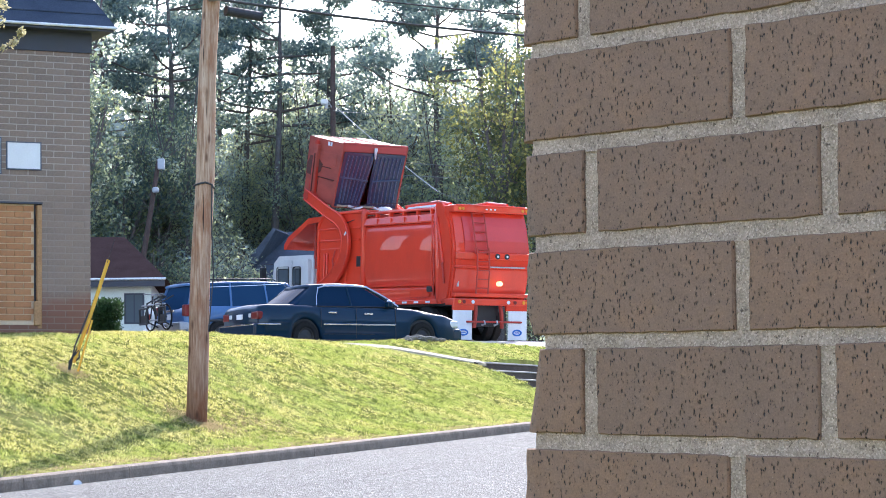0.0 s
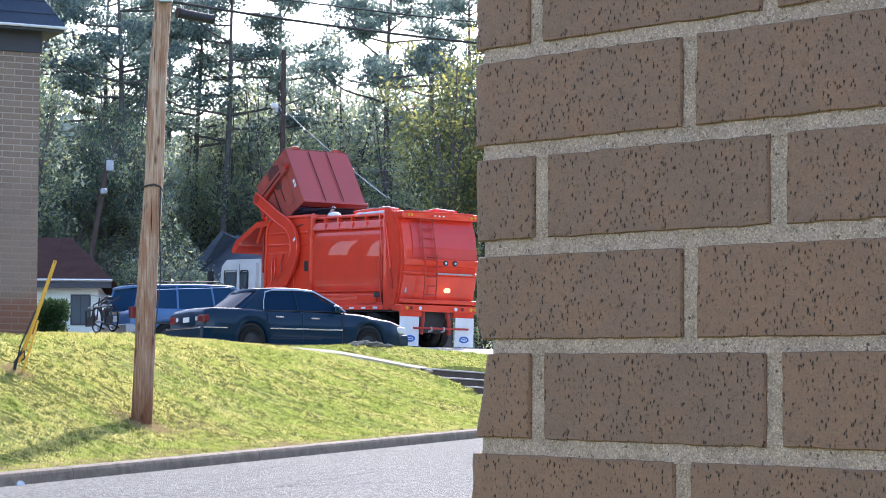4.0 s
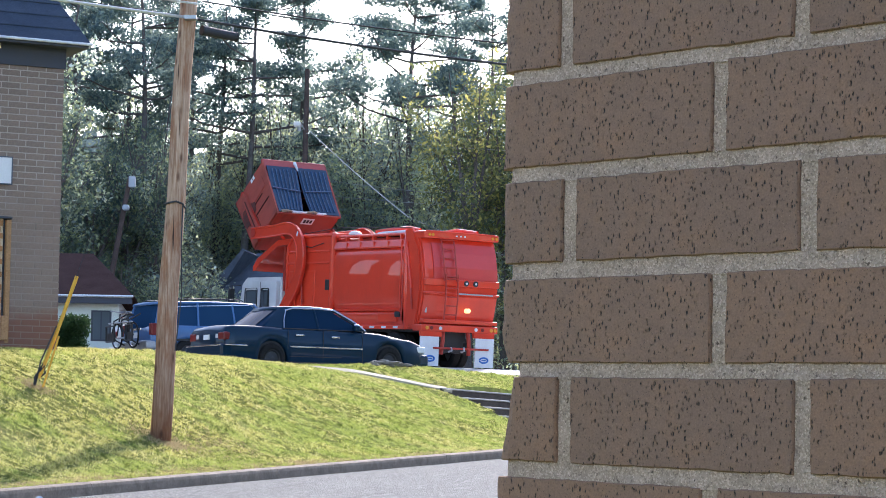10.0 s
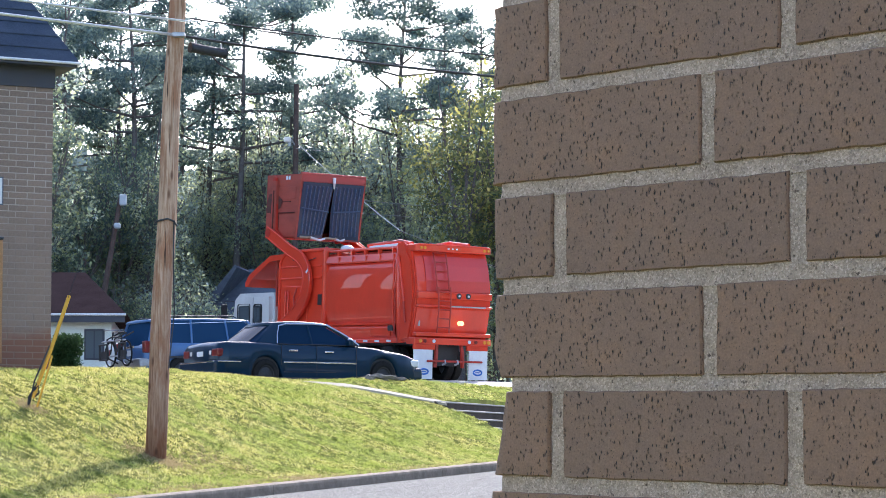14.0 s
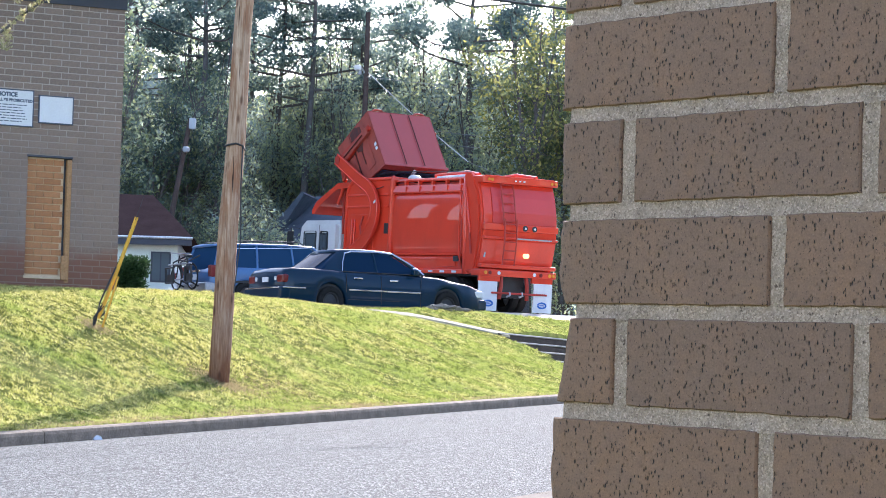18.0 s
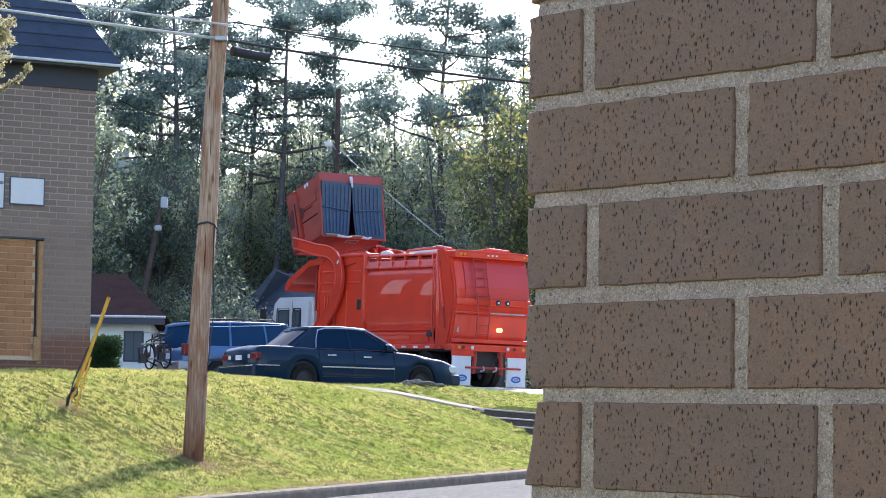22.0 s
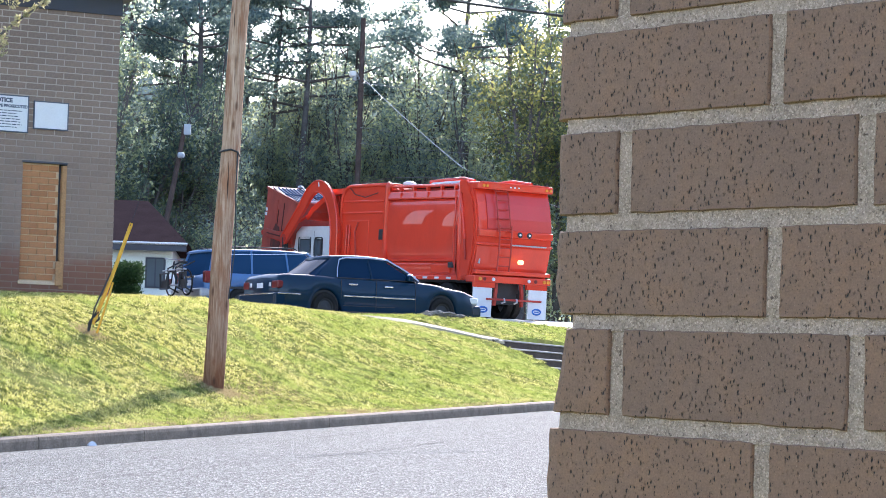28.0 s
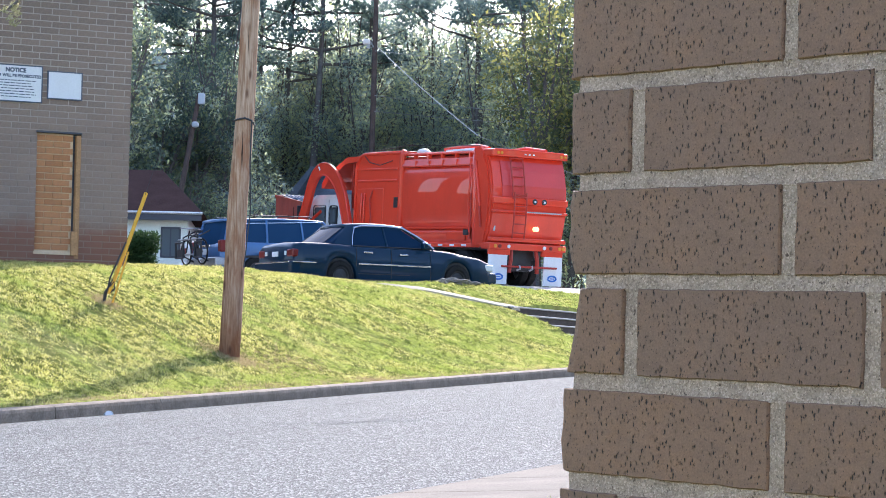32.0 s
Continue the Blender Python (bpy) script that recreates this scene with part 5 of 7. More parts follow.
def build_bicycle(m):
    b = thing("bicycle", m, "black bicycle with pale rims hung behind the wagon", "bicycle", "bicycles on the rack")
    for x in (-0.52, 0.52):
        pts = [(x + 0.33 * math.cos(a), 0, 0.34 + 0.33 * math.sin(a)) for a in (2 * math.pi * k / 24 for k in range(25))]
        part("wheel", tube(pts, 0.022, 6, closed=False), M["rubber"], b)
        pts = [(x + 0.30 * math.cos(a), 0, 0.34 + 0.30 * math.sin(a)) for a in (2 * math.pi * k / 24 for k in range(25))]
        part("rim", tube(pts, 0.012, 5, closed=False), M["chrome"], b)
    fr = bmesh.new()
    for p, q in (((-0.52, 0.34), (-0.08, 0.30)), ((-0.08, 0.30), (-0.22, 0.82)), ((-0.52, 0.34), (-0.19, 0.72)), ((-0.08, 0.30), (0.36, 0.72)), ((-0.19, 0.74), (0.34, 0.80)), ((0.32, 0.92), (0.52, 0.34))):
        tube([(p[0], 0, p[1]), (q[0], 0, q[1])], 0.020, 6, fr)
    part("frame", fr, M["black"], b)
    part("saddle", box(-0.36, -0.10, -0.06, 0.06, 0.86, 0.92, 0.025), M["black"], b)
    part("handlebar", tube([(0.30, -0.28, 0.98), (0.33, 0, 0.96), (0.30, 0.28, 0.98)], 0.014, 6), M["steel"], b)
    return b


def build_white_car():
    car = thing("hatchback", pose(-5.85, 69.9, 4.03, 0, -1.5, 29), "white hatchback with red tail lamps parked beyond the wagon", "car")
    L, o = 4.3, -2.15
    top = curve1([(0, 0.98), (0.06, 1.16), (0.25, 1.24), (1.2, 1.2), (3.0, 1.05), (3.9, 0.92), (4.2, 0.80), (4.3, 0.62)])
    half = curve1([(0, 0.78), (0.25, 0.87), (3.6, 0.87), (4.1, 0.8), (4.3, 0.68)])
    hull = car_hull(top, half, 0.22, (0.8, 3.4), 0.37, L)
    bmesh.ops.translate(hull, verts=hull.verts, vec=(o, 0, 0))
    part("body", hull, M["white"], car, smooth=True)
    cabin(car, (0.30 + o, 0.85 + o, 2.1 + o, 3.0 + o), 1.16, 1.50, 0.80, 0.62, M["white"], [(0.7 + o, 0.95 + o, 0.05), (1.7 + o, 1.72 + o, 0.03), (2.85 + o, 2.08 + o, 0.035)])
    for s in (-1, 1):
        part("tail_lamp", box(-0.015 + o, 0.16 + o, s * 0.45, s * 0.84, 0.86, 1.04, 0.03), M["red_lens"], car, "red tail lamp")
        for wx in (0.8, 3.4):
            wheel(car, wx + o, s * 0.77, 0.31, 0.31, 0.2, s, M["dark_rim"])
    part("rear_bumper", box(-0.10 + o, 0.15 + o, -0.82, 0.82, 0.36, 0.62, 0.05, 3), M["white"], car, "white rear bumper")
    part("number_plate", box(-0.03 + o, 0.0 + o, -0.16, 0.16, 0.72, 0.84, 0.005), M["board"], car)


build_sedan()
build_suv()
build_bicycle(pose(-4.80, 67.2, 3.95, 0, -1.5, 29.9) @ pose(-2.96, -0.10, 0.52, 0, 0, 90))
build_white_car()

# ---- refuse truck ----
TRUCK = pose(1.577, 73.539, 4.27) @ pose(0, 0, 0, 0, 0, 124.6) @ pose(0, 0, 0, 0, -2.2, 0)
PIVOT = Vector((7.9, 0, 1.5))
FORK = Vector((11.034, 0, 1.706))


def sheet(x0, x1, zs, ys, side, n=8):
    """A body side: its section (y by z) drawn from x0 to x1."""
    rings = []
    for i in range(n + 1):
        x = x0 + (x1 - x0) * i / n
        rings.append([(x, side * y, z) for y, z in zip(ys, zs)])
    return loft(rings, False, None, False)


def arc(cx, cz, r, a0, a1, n=7):
    """Points of an arc in x and z, in degrees."""
    return [(cx + r * math.cos(radians(a0 + (a1 - a0) * i / n)), cz + r * math.sin(radians(a0 + (a1 - a0) * i / n))) for i in range(n + 1)]


def build_truck():
    t = thing("refuse_truck", TRUCK, "orange-red front-loading refuse truck with a white cab", "truck")
    red, dull = M["red"], M["red_dull"]
    # frame and wheels
    for s in (-1, 1):
        part("chassis_rail", box(0.45, 10.2, s * 0.38, s * 0.48, 0.78, 1.06), M["black"], t)
    for x in (1.75, 3.05):
        for s in (-1, 1):
            for y in (0.80, 1.10):
                wheel(t, x, s * y, 0.52, 0.52, 0.27, s, M["steel"])
        part("axle", tube([(x, -1.0, 0.52), (x, 1.0, 0.52)], 0.09, 10), M["black"], t)
    for s in (-1, 1):
        wheel(t, 8.95, s * 1.02, 0.53, 0.53, 0.32, s, M["steel"])
    part("fuel_tank", box(5.0, 6.4, 0.62, 1.2, 0.55, 1.05, 0.08, 3), M["black"], t)
    # packer body: bowed sides
    zs = [1.70, 1.74, 1.90, 2.2, 2.6, 3.0, 3.3, 3.46, 3.52]
    ys = [1.19, 1.215, 1.245, 1.272, 1.285, 1.278, 1.255, 1.225, 1.19]
    for s in (-1, 1):
        part("side_panel", sheet(1.18, 5.0, zs, ys, s), red, t, "glossy bowed red side panel", smooth=True)
        part("lower_side_panel", sheet(1.25, 4.98, [1.22, 1.3, 1.5, 1.62, 1.64], [1.20, 1.235, 1.262, 1.268, 1.22], s), red, t, smooth=True)
    part("body_roof", box(1.1, 5.05, -1.06, 1.06, 3.88, 3.93), red, t)
    part("body_floor", box(0.5, 7.5, -1.08, 1.08, 1.04, 1.13), M["black"], t)
    part("body_core", box(1.2, 7.3, -1.12, 1.12, 1.12, 3.84), dull, t)
    for s in (-1, 1):
        # leaning top rail with a row of slots above it
        part("top_rail", loft([[(x, s * 1.30, 3.52), (x, s * 1.315, 3.56), (x, s * 1.25, 3.76), (x, s * 1.20, 3.77), (x, s * 1.16, 3.52)] for x in (1.2, 2.4, 3.7, 5.0)]), red, t, "leaning red top rail")
        part("upper_rail", tube([(1.15, s * 1.18, 3.92), (5.05, s * 1.18, 3.92)], 0.045, 8), red, t)
        for i in range(5):
            part("rail_gusset", box(1.45 + i * 0.74, 1.52 + i * 0.74, s * 1.12, s * 1.25, 3.74, 3.92, 0.01), red, t)
            part("rail_bracket", box(1.30 + i * 0.74, 1.33 + i * 0.74, s * 1.25, s * 1.325, 3.53, 3.72, 0.006), red, t)
        part("sill_rail", box(0.9, 7.4, s * 1.14, s * 1.30, 1.10, 1.23, 0.02), red, t)
        part("side_ledge", prism([(1.25, 1.64), (4.95, 1.64), (4.95, 1.70), (1.25, 1.70)], s * 1.16, s * 1.335, bevel=0.015), red, t)
        part("front_post", tube([(5.10, s * 1.24, 1.10), (5.10, s * 1.25, 2.4), (5.09, s * 1.24, 3.9), (5.02, s * 1.2, 4.04)], 0.105, 12), red, t, "round red corner post", smooth=True)
        part("rear_post", tube([(1.02, s * 1.24, 1.10), (1.06, s * 1.26, 2.2), (1.12, s * 1.25, 3.3), (1.16, s * 1.2, 3.98)], 0.10, 12), red, t, smooth=True)
        part("rear_post_rib", tube([(0.80, s * 1.24, 1.15), (0.86, s * 1.26, 2.4), (0.90, s * 1.22, 3.9)], 0.055, 8), red, t, smooth=True)
        part("post_pipe", tube([(1.28, s * 1.30, 1.35), (1.20, s * 1.37, 1.75), (1.26, s * 1.37, 2.4), (1.22, s * 1.36, 3.0), (1.34, s * 1.29, 3.6)], 0.028, 6), red, t)
        part("post_pipe", tube([(1.16, s * 1.36, 1.35), (1.09, s * 1.38, 2.0), (1.14, s * 1.36, 2.7)], 0.022, 6), dull, t)
        part("valve_block", box(1.22, 1.46, s * 1.27, s * 1.40, 1.46, 1.62, 0.02), M["black"], t)
        part("side_locker", box(1.5, 2.5, s * 1.255, s * 1.295, 1.30, 1.58, 0.03, 3), red, t)
        for i in range(9):
            part("marker_lamp", box(1.4 + i * 0.62, 1.62 + i * 0.62, s * 1.295, s * 1.318, 1.13, 1.19), M["board"] if i % 2 else M["clear_lens"], t)
        # hopper with a rounded front top corner
        out = [(5.16, 1.12), (7.74, 1.12), (7.74, 3.45)] + arc(7.22, 3.48, 0.52, 5, 88) + [(5.16, 4.02)]
        part("hopper_side", prism(out, s * 1.15, s * 1.25, bevel=0.02), red, t, "red hopper side with a rounded top corner")
        rim = [(7.72, 1.15), (7.72, 3.45)] + arc(7.20, 3.46, 0.52, 5, 88) + [(5.12, 4.0)]
        part("hopper_rim", tube([(x, s * 1.26, z) for x, z in rim], 0.055, 8), red, t, smooth=True)
        for z in (3.50, 3.14):
            part("hopper_rib", box(5.3, 7.66, s * 1.24, s * 1.285, z - 0.03, z + 0.03, 0.012), red, t)
        part("hopper_plate", box(6.1, 7.60, s * 1.245, s * 1.268, 1.35, 2.90, 0.012), red, t)
        for x in (7.26, 7.10):
            part("hydraulic_pipe", tube([(x, s * 1.30, 1.3), (x + 0.02, s * 1.33, 1.9), (x, s * 1.33, 2.45), (x + 0.04, s * 1.29, 2.75)], 0.032, 7), red, t, smooth=True)
        part("packer_hose", tube([(6.72, s * 1.30, 1.35), (6.67, s * 1.34, 2.0), (6.75, s * 1.34, 2.55), (6.67, s * 1.29, 2.85)], 0.026, 6), dull, t)
        part("hopper_step", box(5.3, 5.8, s * 1.24, s * 1.30, 1.55, 1.62, 0.01), dull, t)
        part("service_hatch", box(5.27, 5.49, s * 1.245, s * 1.275, 2.30, 2.62, 0.012), M["black"], t)
        part("work_lamp", tube([(5.24, s * 1.33, 1.55), (5.24, s * 1.37, 1.55)], 0.05, 10), M["black"], t)
        part("hose_loop", tube([(7.3, s * 1.28, 3.98), (6.9, s * 1.30, 3.72), (6.3, s * 1.30, 3.62), (5.6, s * 1.29, 3.75)], 0.014, 5), M["black"], t)
    part("hopper_lip", box(5.0, 5.15, -1.2, 1.2, 3.93, 4.04, 0.02), red, t)
    part("roof_hatch", box(2.2, 4.7, -0.9, 0.75, 3.93, 4.02, 0.03), dull, t)
    part("roof_vent", loft([[(4.86 + r * math.cos(a), 0.62 + r * 1.0 * math.sin(a), z) for a in (2 * math.pi * k / 16 for k in range(16))] for r, z in ((0.22, 4.0), (0.22, 4.04), (0.19, 4.09), (0.12, 4.13), (0.03, 4.15))]), M["white"], t, "white domed vent on the roof", smooth=True)
    part("roof_rail", tube([(0.9, 0.95, 4.03), (1.5, 0.95, 4.12), (3.2, 0.95, 4.05)], 0.06, 8), red, t)
    part("roof_rail", tube([(0.6, -0.9, 4.05), (1.6, -0.9, 4.16), (2.8, -0.9, 4.08)], 0.055, 8), red, t)
    part("roof_cylinder", tube([(1.35, 1.08, 4.0), (2.9, 1.08, 3.97)], 0.055, 8), M["flap"], t, "pale hydraulic cylinder")
    part("safety_cable", tube([(7.3, 1.1, 4.06), (5.0, 1.1, 4.22), (1.2, 1.05, 4.12)], 0.012, 5), M["black"], t)
    # tailgate: bulging, wider than the body
    wide = 1.31
    out = [(1.0, 1.12), (0.40, 1.12), (0.26, 1.6), (0.15, 2.1), (0.13, 2.5), (0.16, 2.9), (0.27, 3.4), (0.38, 3.70), (0.46, 3.88), (1.0, 3.95)]
    part("tailgate", prism(out, -wide - 0.10, wide, bevel=0.05), red, t, "bulging red tailgate")
    part("upper_panel", loft([[(0.125, y, 2.62), (0.14, y, 2.95), (0.235, y, 3.38), (0.335, y, 3.66), (0.36, y, 3.66), (0.26, y, 3.38), (0.17, y, 2.95), (0.15, y, 2.62)] for y in (-1.34, -0.6, 0.0, 0.6, 0.95)]), M["red_satin"], t, "flat satin red upper panel")
    for s in (-1, 1):
        part("tailgate_frame", prism([(0.86, 1.2), (0.48, 1.25), (0.36, 1.7), (0.28, 2.3), (0.30, 2.9), (0.42, 3.5), (0.60, 3.74), (0.86, 3.7), (0.80, 3.55), (0.62, 3.4), (0.50, 2.9), (0.48, 2.3), (0.54, 1.75), (0.66, 1.42)], s * 1.305, s * 1.35, bevel=0.012), red, t)
        part("tailgate_cylinder", tube([(0.98, s * 1.33, 3.5), (0.72, s * 1.33, 2.3)], 0.05, 10), red, t)
        part("cylinder_rod", tube([(0.72, s * 1.35, 2.3), (0.62, s * 1.35, 1.7)], 0.028, 8), dull, t)
        part("hinge_ear", prism([(0.62, 3.62), (1.05, 3.66), (1.12, 4.02), (0.80, 4.06), (0.60, 3.86)], s * 1.22, s * 1.34, bevel=0.02), red, t)
        flap = part("mud_flap", box(0.16, 0.20, s * 0.66, s * 1.33, 0.05, 0.93, 0.006), M["flap"], t, "white mud flap with a blue oval mark")
        part("flap_bracket", box(0.15, 0.24, s * 0.58, s * 1.33, 0.91, 1.10, 0.01), red, t)
        ring = [(0.154, s * 0.97 + 0.15 * math.cos(a), 0.27 + 0.075 * math.sin(a)) for a in (2 * math.pi * k / 20 for k in range(21))]
        part("flap_mark", tube(ring, 0.026, 6, closed=False), M["blue_mark"], flap, "blue oval mark")
        part("mark_bar", box(0.150, 0.156, s * 0.97 - 0.08, s * 0.97 + 0.08, 0.255, 0.285), M["blue_mark"], flap)
        part("rear_post_low", tube([(0.28, s * 0.50, 0.40), (0.25, s * 0.47, 0.8), (0.30, s * 0.44, 1.14)], 0.06, 8), dull, t)
    part("tow_bar", tube([(0.12, -1.1, 0.58), (0.12, 0.88, 0.58)], 0.030, 8), dull, t)
    for y in (-0.2, 0.25):
        part("tow_shackle", tube([(0.12, y, 0.62), (0.08, y, 0.52), (0.12, y + 0.1, 0.48)], 0.03, 6), M["steel"], t)
    # black box added for the shade under the tailgate
    part("rear_cross_member", box(0.45, 0.8, -0.42, 0.42, 0.45, 1.06), M["black"], t)
    part("rear_sill", box(0.12, 0.6, -1.43, 1.33, 1.06, 1.26, 0.03), red, t)
    part("rear_header", box(0.18, 0.7, -1.41, 1.31, 3.78, 3.99, 0.04), red, t)
    part("header_edge", tube([(0.19, -1.24, 3.98), (0.19, 1.24, 3.98)], 0.025, 6), red, t)
    part("tailgate_belt", box(0.045, 0.2, -1.39, 1.29, 2.40, 2.60, 0.03), red, t)
    part("tailgate_belt", box(0.05, 0.22, -1.39, 1.29, 2.14, 2.22, 0.03), red, t)
    part("tailgate_belt", box(0.11, 0.30, -1.40, 1.30, 1.30, 1.42, 0.03), red, t)
    # the glint along the belt ledge, laid on as a pale strip
    part("reflective_strip", box(0.040, 0.052, -1.15, 0.12, 2.165, 2.205), M["steel"], t, "pale reflective strip")
    for y in (-1.30, -1.16, 1.0, 1.12):
        part("header_lamp", tube([(0.15, y, 3.88), (0.20, y, 3.88)], 0.045, 12), M["amber_lens"], t)
    for y in (-0.15, 0.0, 0.15):
        part("marker_lamp", box(0.165, 0.2, y - 0.03, y + 0.03, 3.86, 3.90), M["clear_lens"], t)
    for y in (-0.16, -0.50):
        lamp = part("tail_lamp", tube([(0.02, y, 2.50), (0.08, y, 2.50)], 0.085, 14), M["black"], t)
        part("tail_lens", tube([(0.005, y, 2.50), (0.03, y, 2.50)], 0.034, 12), M["clear_lens"], lamp)
    for y, mat in ((1.14, "amber_lens"), (0.98, "red_lens"), (0.66, "clear_lens"), (-0.62, "clear_lens"), (-0.86, "red_lens"), (-1.18, "amber_lens"), (-1.32, "amber_lens")):
        part("sill_lamp", tube([(0.10, y, 1.16), (0.14, y, 1.16)], 0.055, 12), M[mat], t)
    part("flashing_lamp", tube([(-0.02, -0.24, 1.70), (0.12, -0.24, 1.70)], 0.070, 14), M["amber"], t, "lit amber warning lamp")
    part("side_lamp", box(0.50, 0.62, -1.36, -1.26, 3.3, 3.55, 0.02), M["red_lens"], t)
    part("pressure_gauge", box(0.20, 0.34, 0.98, 1.20, 1.95, 2.03, 0.02), M["steel"], t)
    part("gauge_stem", tube([(0.27, 1.08, 1.95), (0.25, 1.12, 1.6)], 0.035, 8), M["steel"], t)
    # ladder, in two lengths
    lad = part("ladder", tube([(0.38, 0.64, 4.02), (0.20, 0.64, 3.6), (0.05, 0.63, 2.9), (0.02, 0.63, 2.55)], 0.024, 6), dull, t, "dull red ladder")
    part("ladder_rail", tube([(0.38, 0.20, 4.02), (0.20, 0.20, 3.6), (0.05, 0.20, 2.9), (0.02, 0.20, 2.55)], 0.024, 6), dull, lad)
    for y in (0.61, 0.18):
        part("ladder_rail", tube([(-0.02, y, 2.75), (-0.03, y, 2.0), (0.04, y, 1.40)], 0.024, 6), dull, lad)
    for i in range(5):
        z = 3.75 - i * 0.27
        x = 0.23 - (3.75 - z) * 0.19
        part("ladder_rung", tube([(x, 0.20, z), (x, 0.64, z)], 0.020, 6), dull, lad)
    for i in range(5):
        x = -0.03 + max(0, 0.03 * (i - 2))
        part("ladder_rung", tube([(x, 0.18, 2.6 - i * 0.26), (x, 0.61, 2.6 - i * 0.26)], 0.020, 6), dull, lad)
    # cab
    ahead = []
    ahead.append(part("cab", prism([(7.75, 0.75), (10.25, 0.75), (10.35, 1.4), (10.28, 1.75), (10.10, 2.62), (9.9, 2.76), (7.85, 2.76), (7.75, 2.6)], -1.12, 1.12, bevel=0.13), M["white"], t, "white low-entry cab"))
    for s in (-1, 1):
        ahead.append(part("side_window", box(9.10, 9.72, s * 1.10, s * 1.13, 1.66, 2.34, 0.05), M["clear_glass"], t, "cab side window"))
        ahead.append(part("window_frame", box(9.04, 9.79, s * 1.085, s * 1.122, 1.60, 2.41, 0.07, 3), M["black"], t))
        ahead.append(part("rear_quarter_window", box(8.36, 8.70, s * 1.105, s * 1.135, 1.80, 2.34, 0.08), M["clear_glass"], t))
        ahead.append(part("quarter_frame", box(8.31, 8.75, s * 1.09, s * 1.125, 1.75, 2.40, 0.09, 3), M["black"], t))
        ahead.append(part("door_seam", box(8.86, 8.88, s * 1.118, s * 1.124, 0.9, 2.6), M["black"], t))
        ahead.append(part("mirror_arm", tube([(10.1, s * 1.1, 2.5), (10.25, s * 1.35, 2.5), (10.25, s * 1.36, 1.9), (10.12, s * 1.1, 1.85)], 0.018, 6), M["black"], t))
        ahead.append(part("mirror", box(10.22, 10.30, s * 1.26, s * 1.48, 1.95, 2.40, 0.03), M["black"], t))
    ahead.append(part("windscreen", prism([(10.29, 1.72), (10.32, 1.72), (10.14, 2.62), (10.10, 2.62)], -1.0, 1.0), M["clear_glass"], t))
    # shield over the cab
    ahead.append(part("cab_shield", prism([(6.9, 3.94), (7.75, 3.92), (9.0, 3.35), (9.25, 3.1), (9.25, 2.95), (9.12, 2.95), (8.85, 3.2), (7.8, 3.72), (6.9, 3.78)], -1.15, 1.2), red, t, "red sloping shield over the cab"))
    ahead.append(part("shield_side", prism([(7.45, 3.9), (7.75, 3.9), (9.0, 3.3), (9.25, 2.9), (8.9, 2.85), (7.45, 2.85)], -1.15, -1.10), M["red_dull"], t))
    ahead.append(part("shield_back", box(7.45, 7.52, -1.1, 1.1, 2.3, 3.9), M["red_dull"], t))
    ahead.append(part("air_intake", box(7.55, 7.75, 0.6, 1.0, 2.6, 3.5, 0.05), M["red_dull"], t))
    for ob in ahead:                                 # the cab stands a little ahead of the hopper
        ob.location.x += 0.68
    # lift arms: turned about their pivot
    mid = [(x + 0.5, z) for x, z in ((7.28, 1.35), (7.42, 2.0), (7.62, 2.75), (7.95, 3.32), (8.45, 3.70), (8.98, 3.72), (9.40, 3.42), (9.75, 2.85), (10.16, 2.24), (10.58, 1.62))]
    wid = [0.26, 0.27, 0.28, 0.29, 0.27, 0.25, 0.24, 0.23, 0.23, 0.22]
    fine, fat = [], []
    for i in range(len(mid) - 1):                    # round off the arm's line
        p0, p1, p2, p3 = (Vector(mid[max(0, min(len(mid) - 1, k))]) for k in (i - 1, i, i + 1, i + 2))
        for k in range(4):
            t_ = k / 4
            q = 0.5 * (2 * p1 + (p2 - p0) * t_ + (2 * p0 - 5 * p1 + 4 * p2 - p3) * t_ ** 2 + (3 * p1 - p0 - 3 * p2 + p3) * t_ ** 3)
            fine.append((q.x, q.y))
            fat.append(wid[i] + (wid[i + 1] - wid[i]) * t_)
    mid, wid = fine + [mid[-1]], fat + [wid[-1]]
    left, right = [], []
    for i, ((x, z), w) in enumerate(zip(mid, wid)):
        a, b = mid[max(0, i - 1)], mid[min(len(mid) - 1, i + 1)]
        d = Vector((b[0] - a[0], b[1] - a[1])).normalized()
        left.append((x - d.y * w * 0.72, z + d.x * w * 0.72))
        right.append((x + d.y * w * 0.72, z - d.x * w * 0.72))
    out = [(x - PIVOT.x, z - PIVOT.z) for x, z in left + right[::-1]]
    arms, forks = [], []
    for s in (-1, 1):
        arm = part("lift_arm", prism(out, s * 1.33, s * 1.45, bevel=0.02), red, t, "curved red lift arm")
        arm.location = PIVOT
        arms.append(arm)
        edge = [(x - PIVOT.x, s * 1.45, z - PIVOT.z) for x, z in left]
        part("arm_flange", tube(edge, 0.035, 6), red, arm)
        part("arm_flange", tube([(x - PIVOT.x, s * 1.45, z - PIVOT.z) for x, z in right], 0.028, 6), red, arm)
        (xa, za), (xb, zb) = left[19], right[19]
        part("arm_label", box(0.0, 0.15, s * 1.451, s * 1.456, -0.035, 0.035), M["board"], arm).matrix_basis = Matrix.Translation(((xa + xb) / 2 - PIVOT.x, 0, (za + zb) / 2 - PIVOT.z)) @ pose(0, 0, 0, 0, -60, 0)
        part("pivot_boss", tube([(0, s * 1.25, 0), (0, s * 1.47, 0)], 0.20, 16), M["red_dull"], arm)
        end = FORK - PIVOT
        part("fork_boss", tube([(end.x, s * 1.26, end.z), (end.x, s * 1.47, end.z)], 0.14, 14), M["red_dull"], arm)
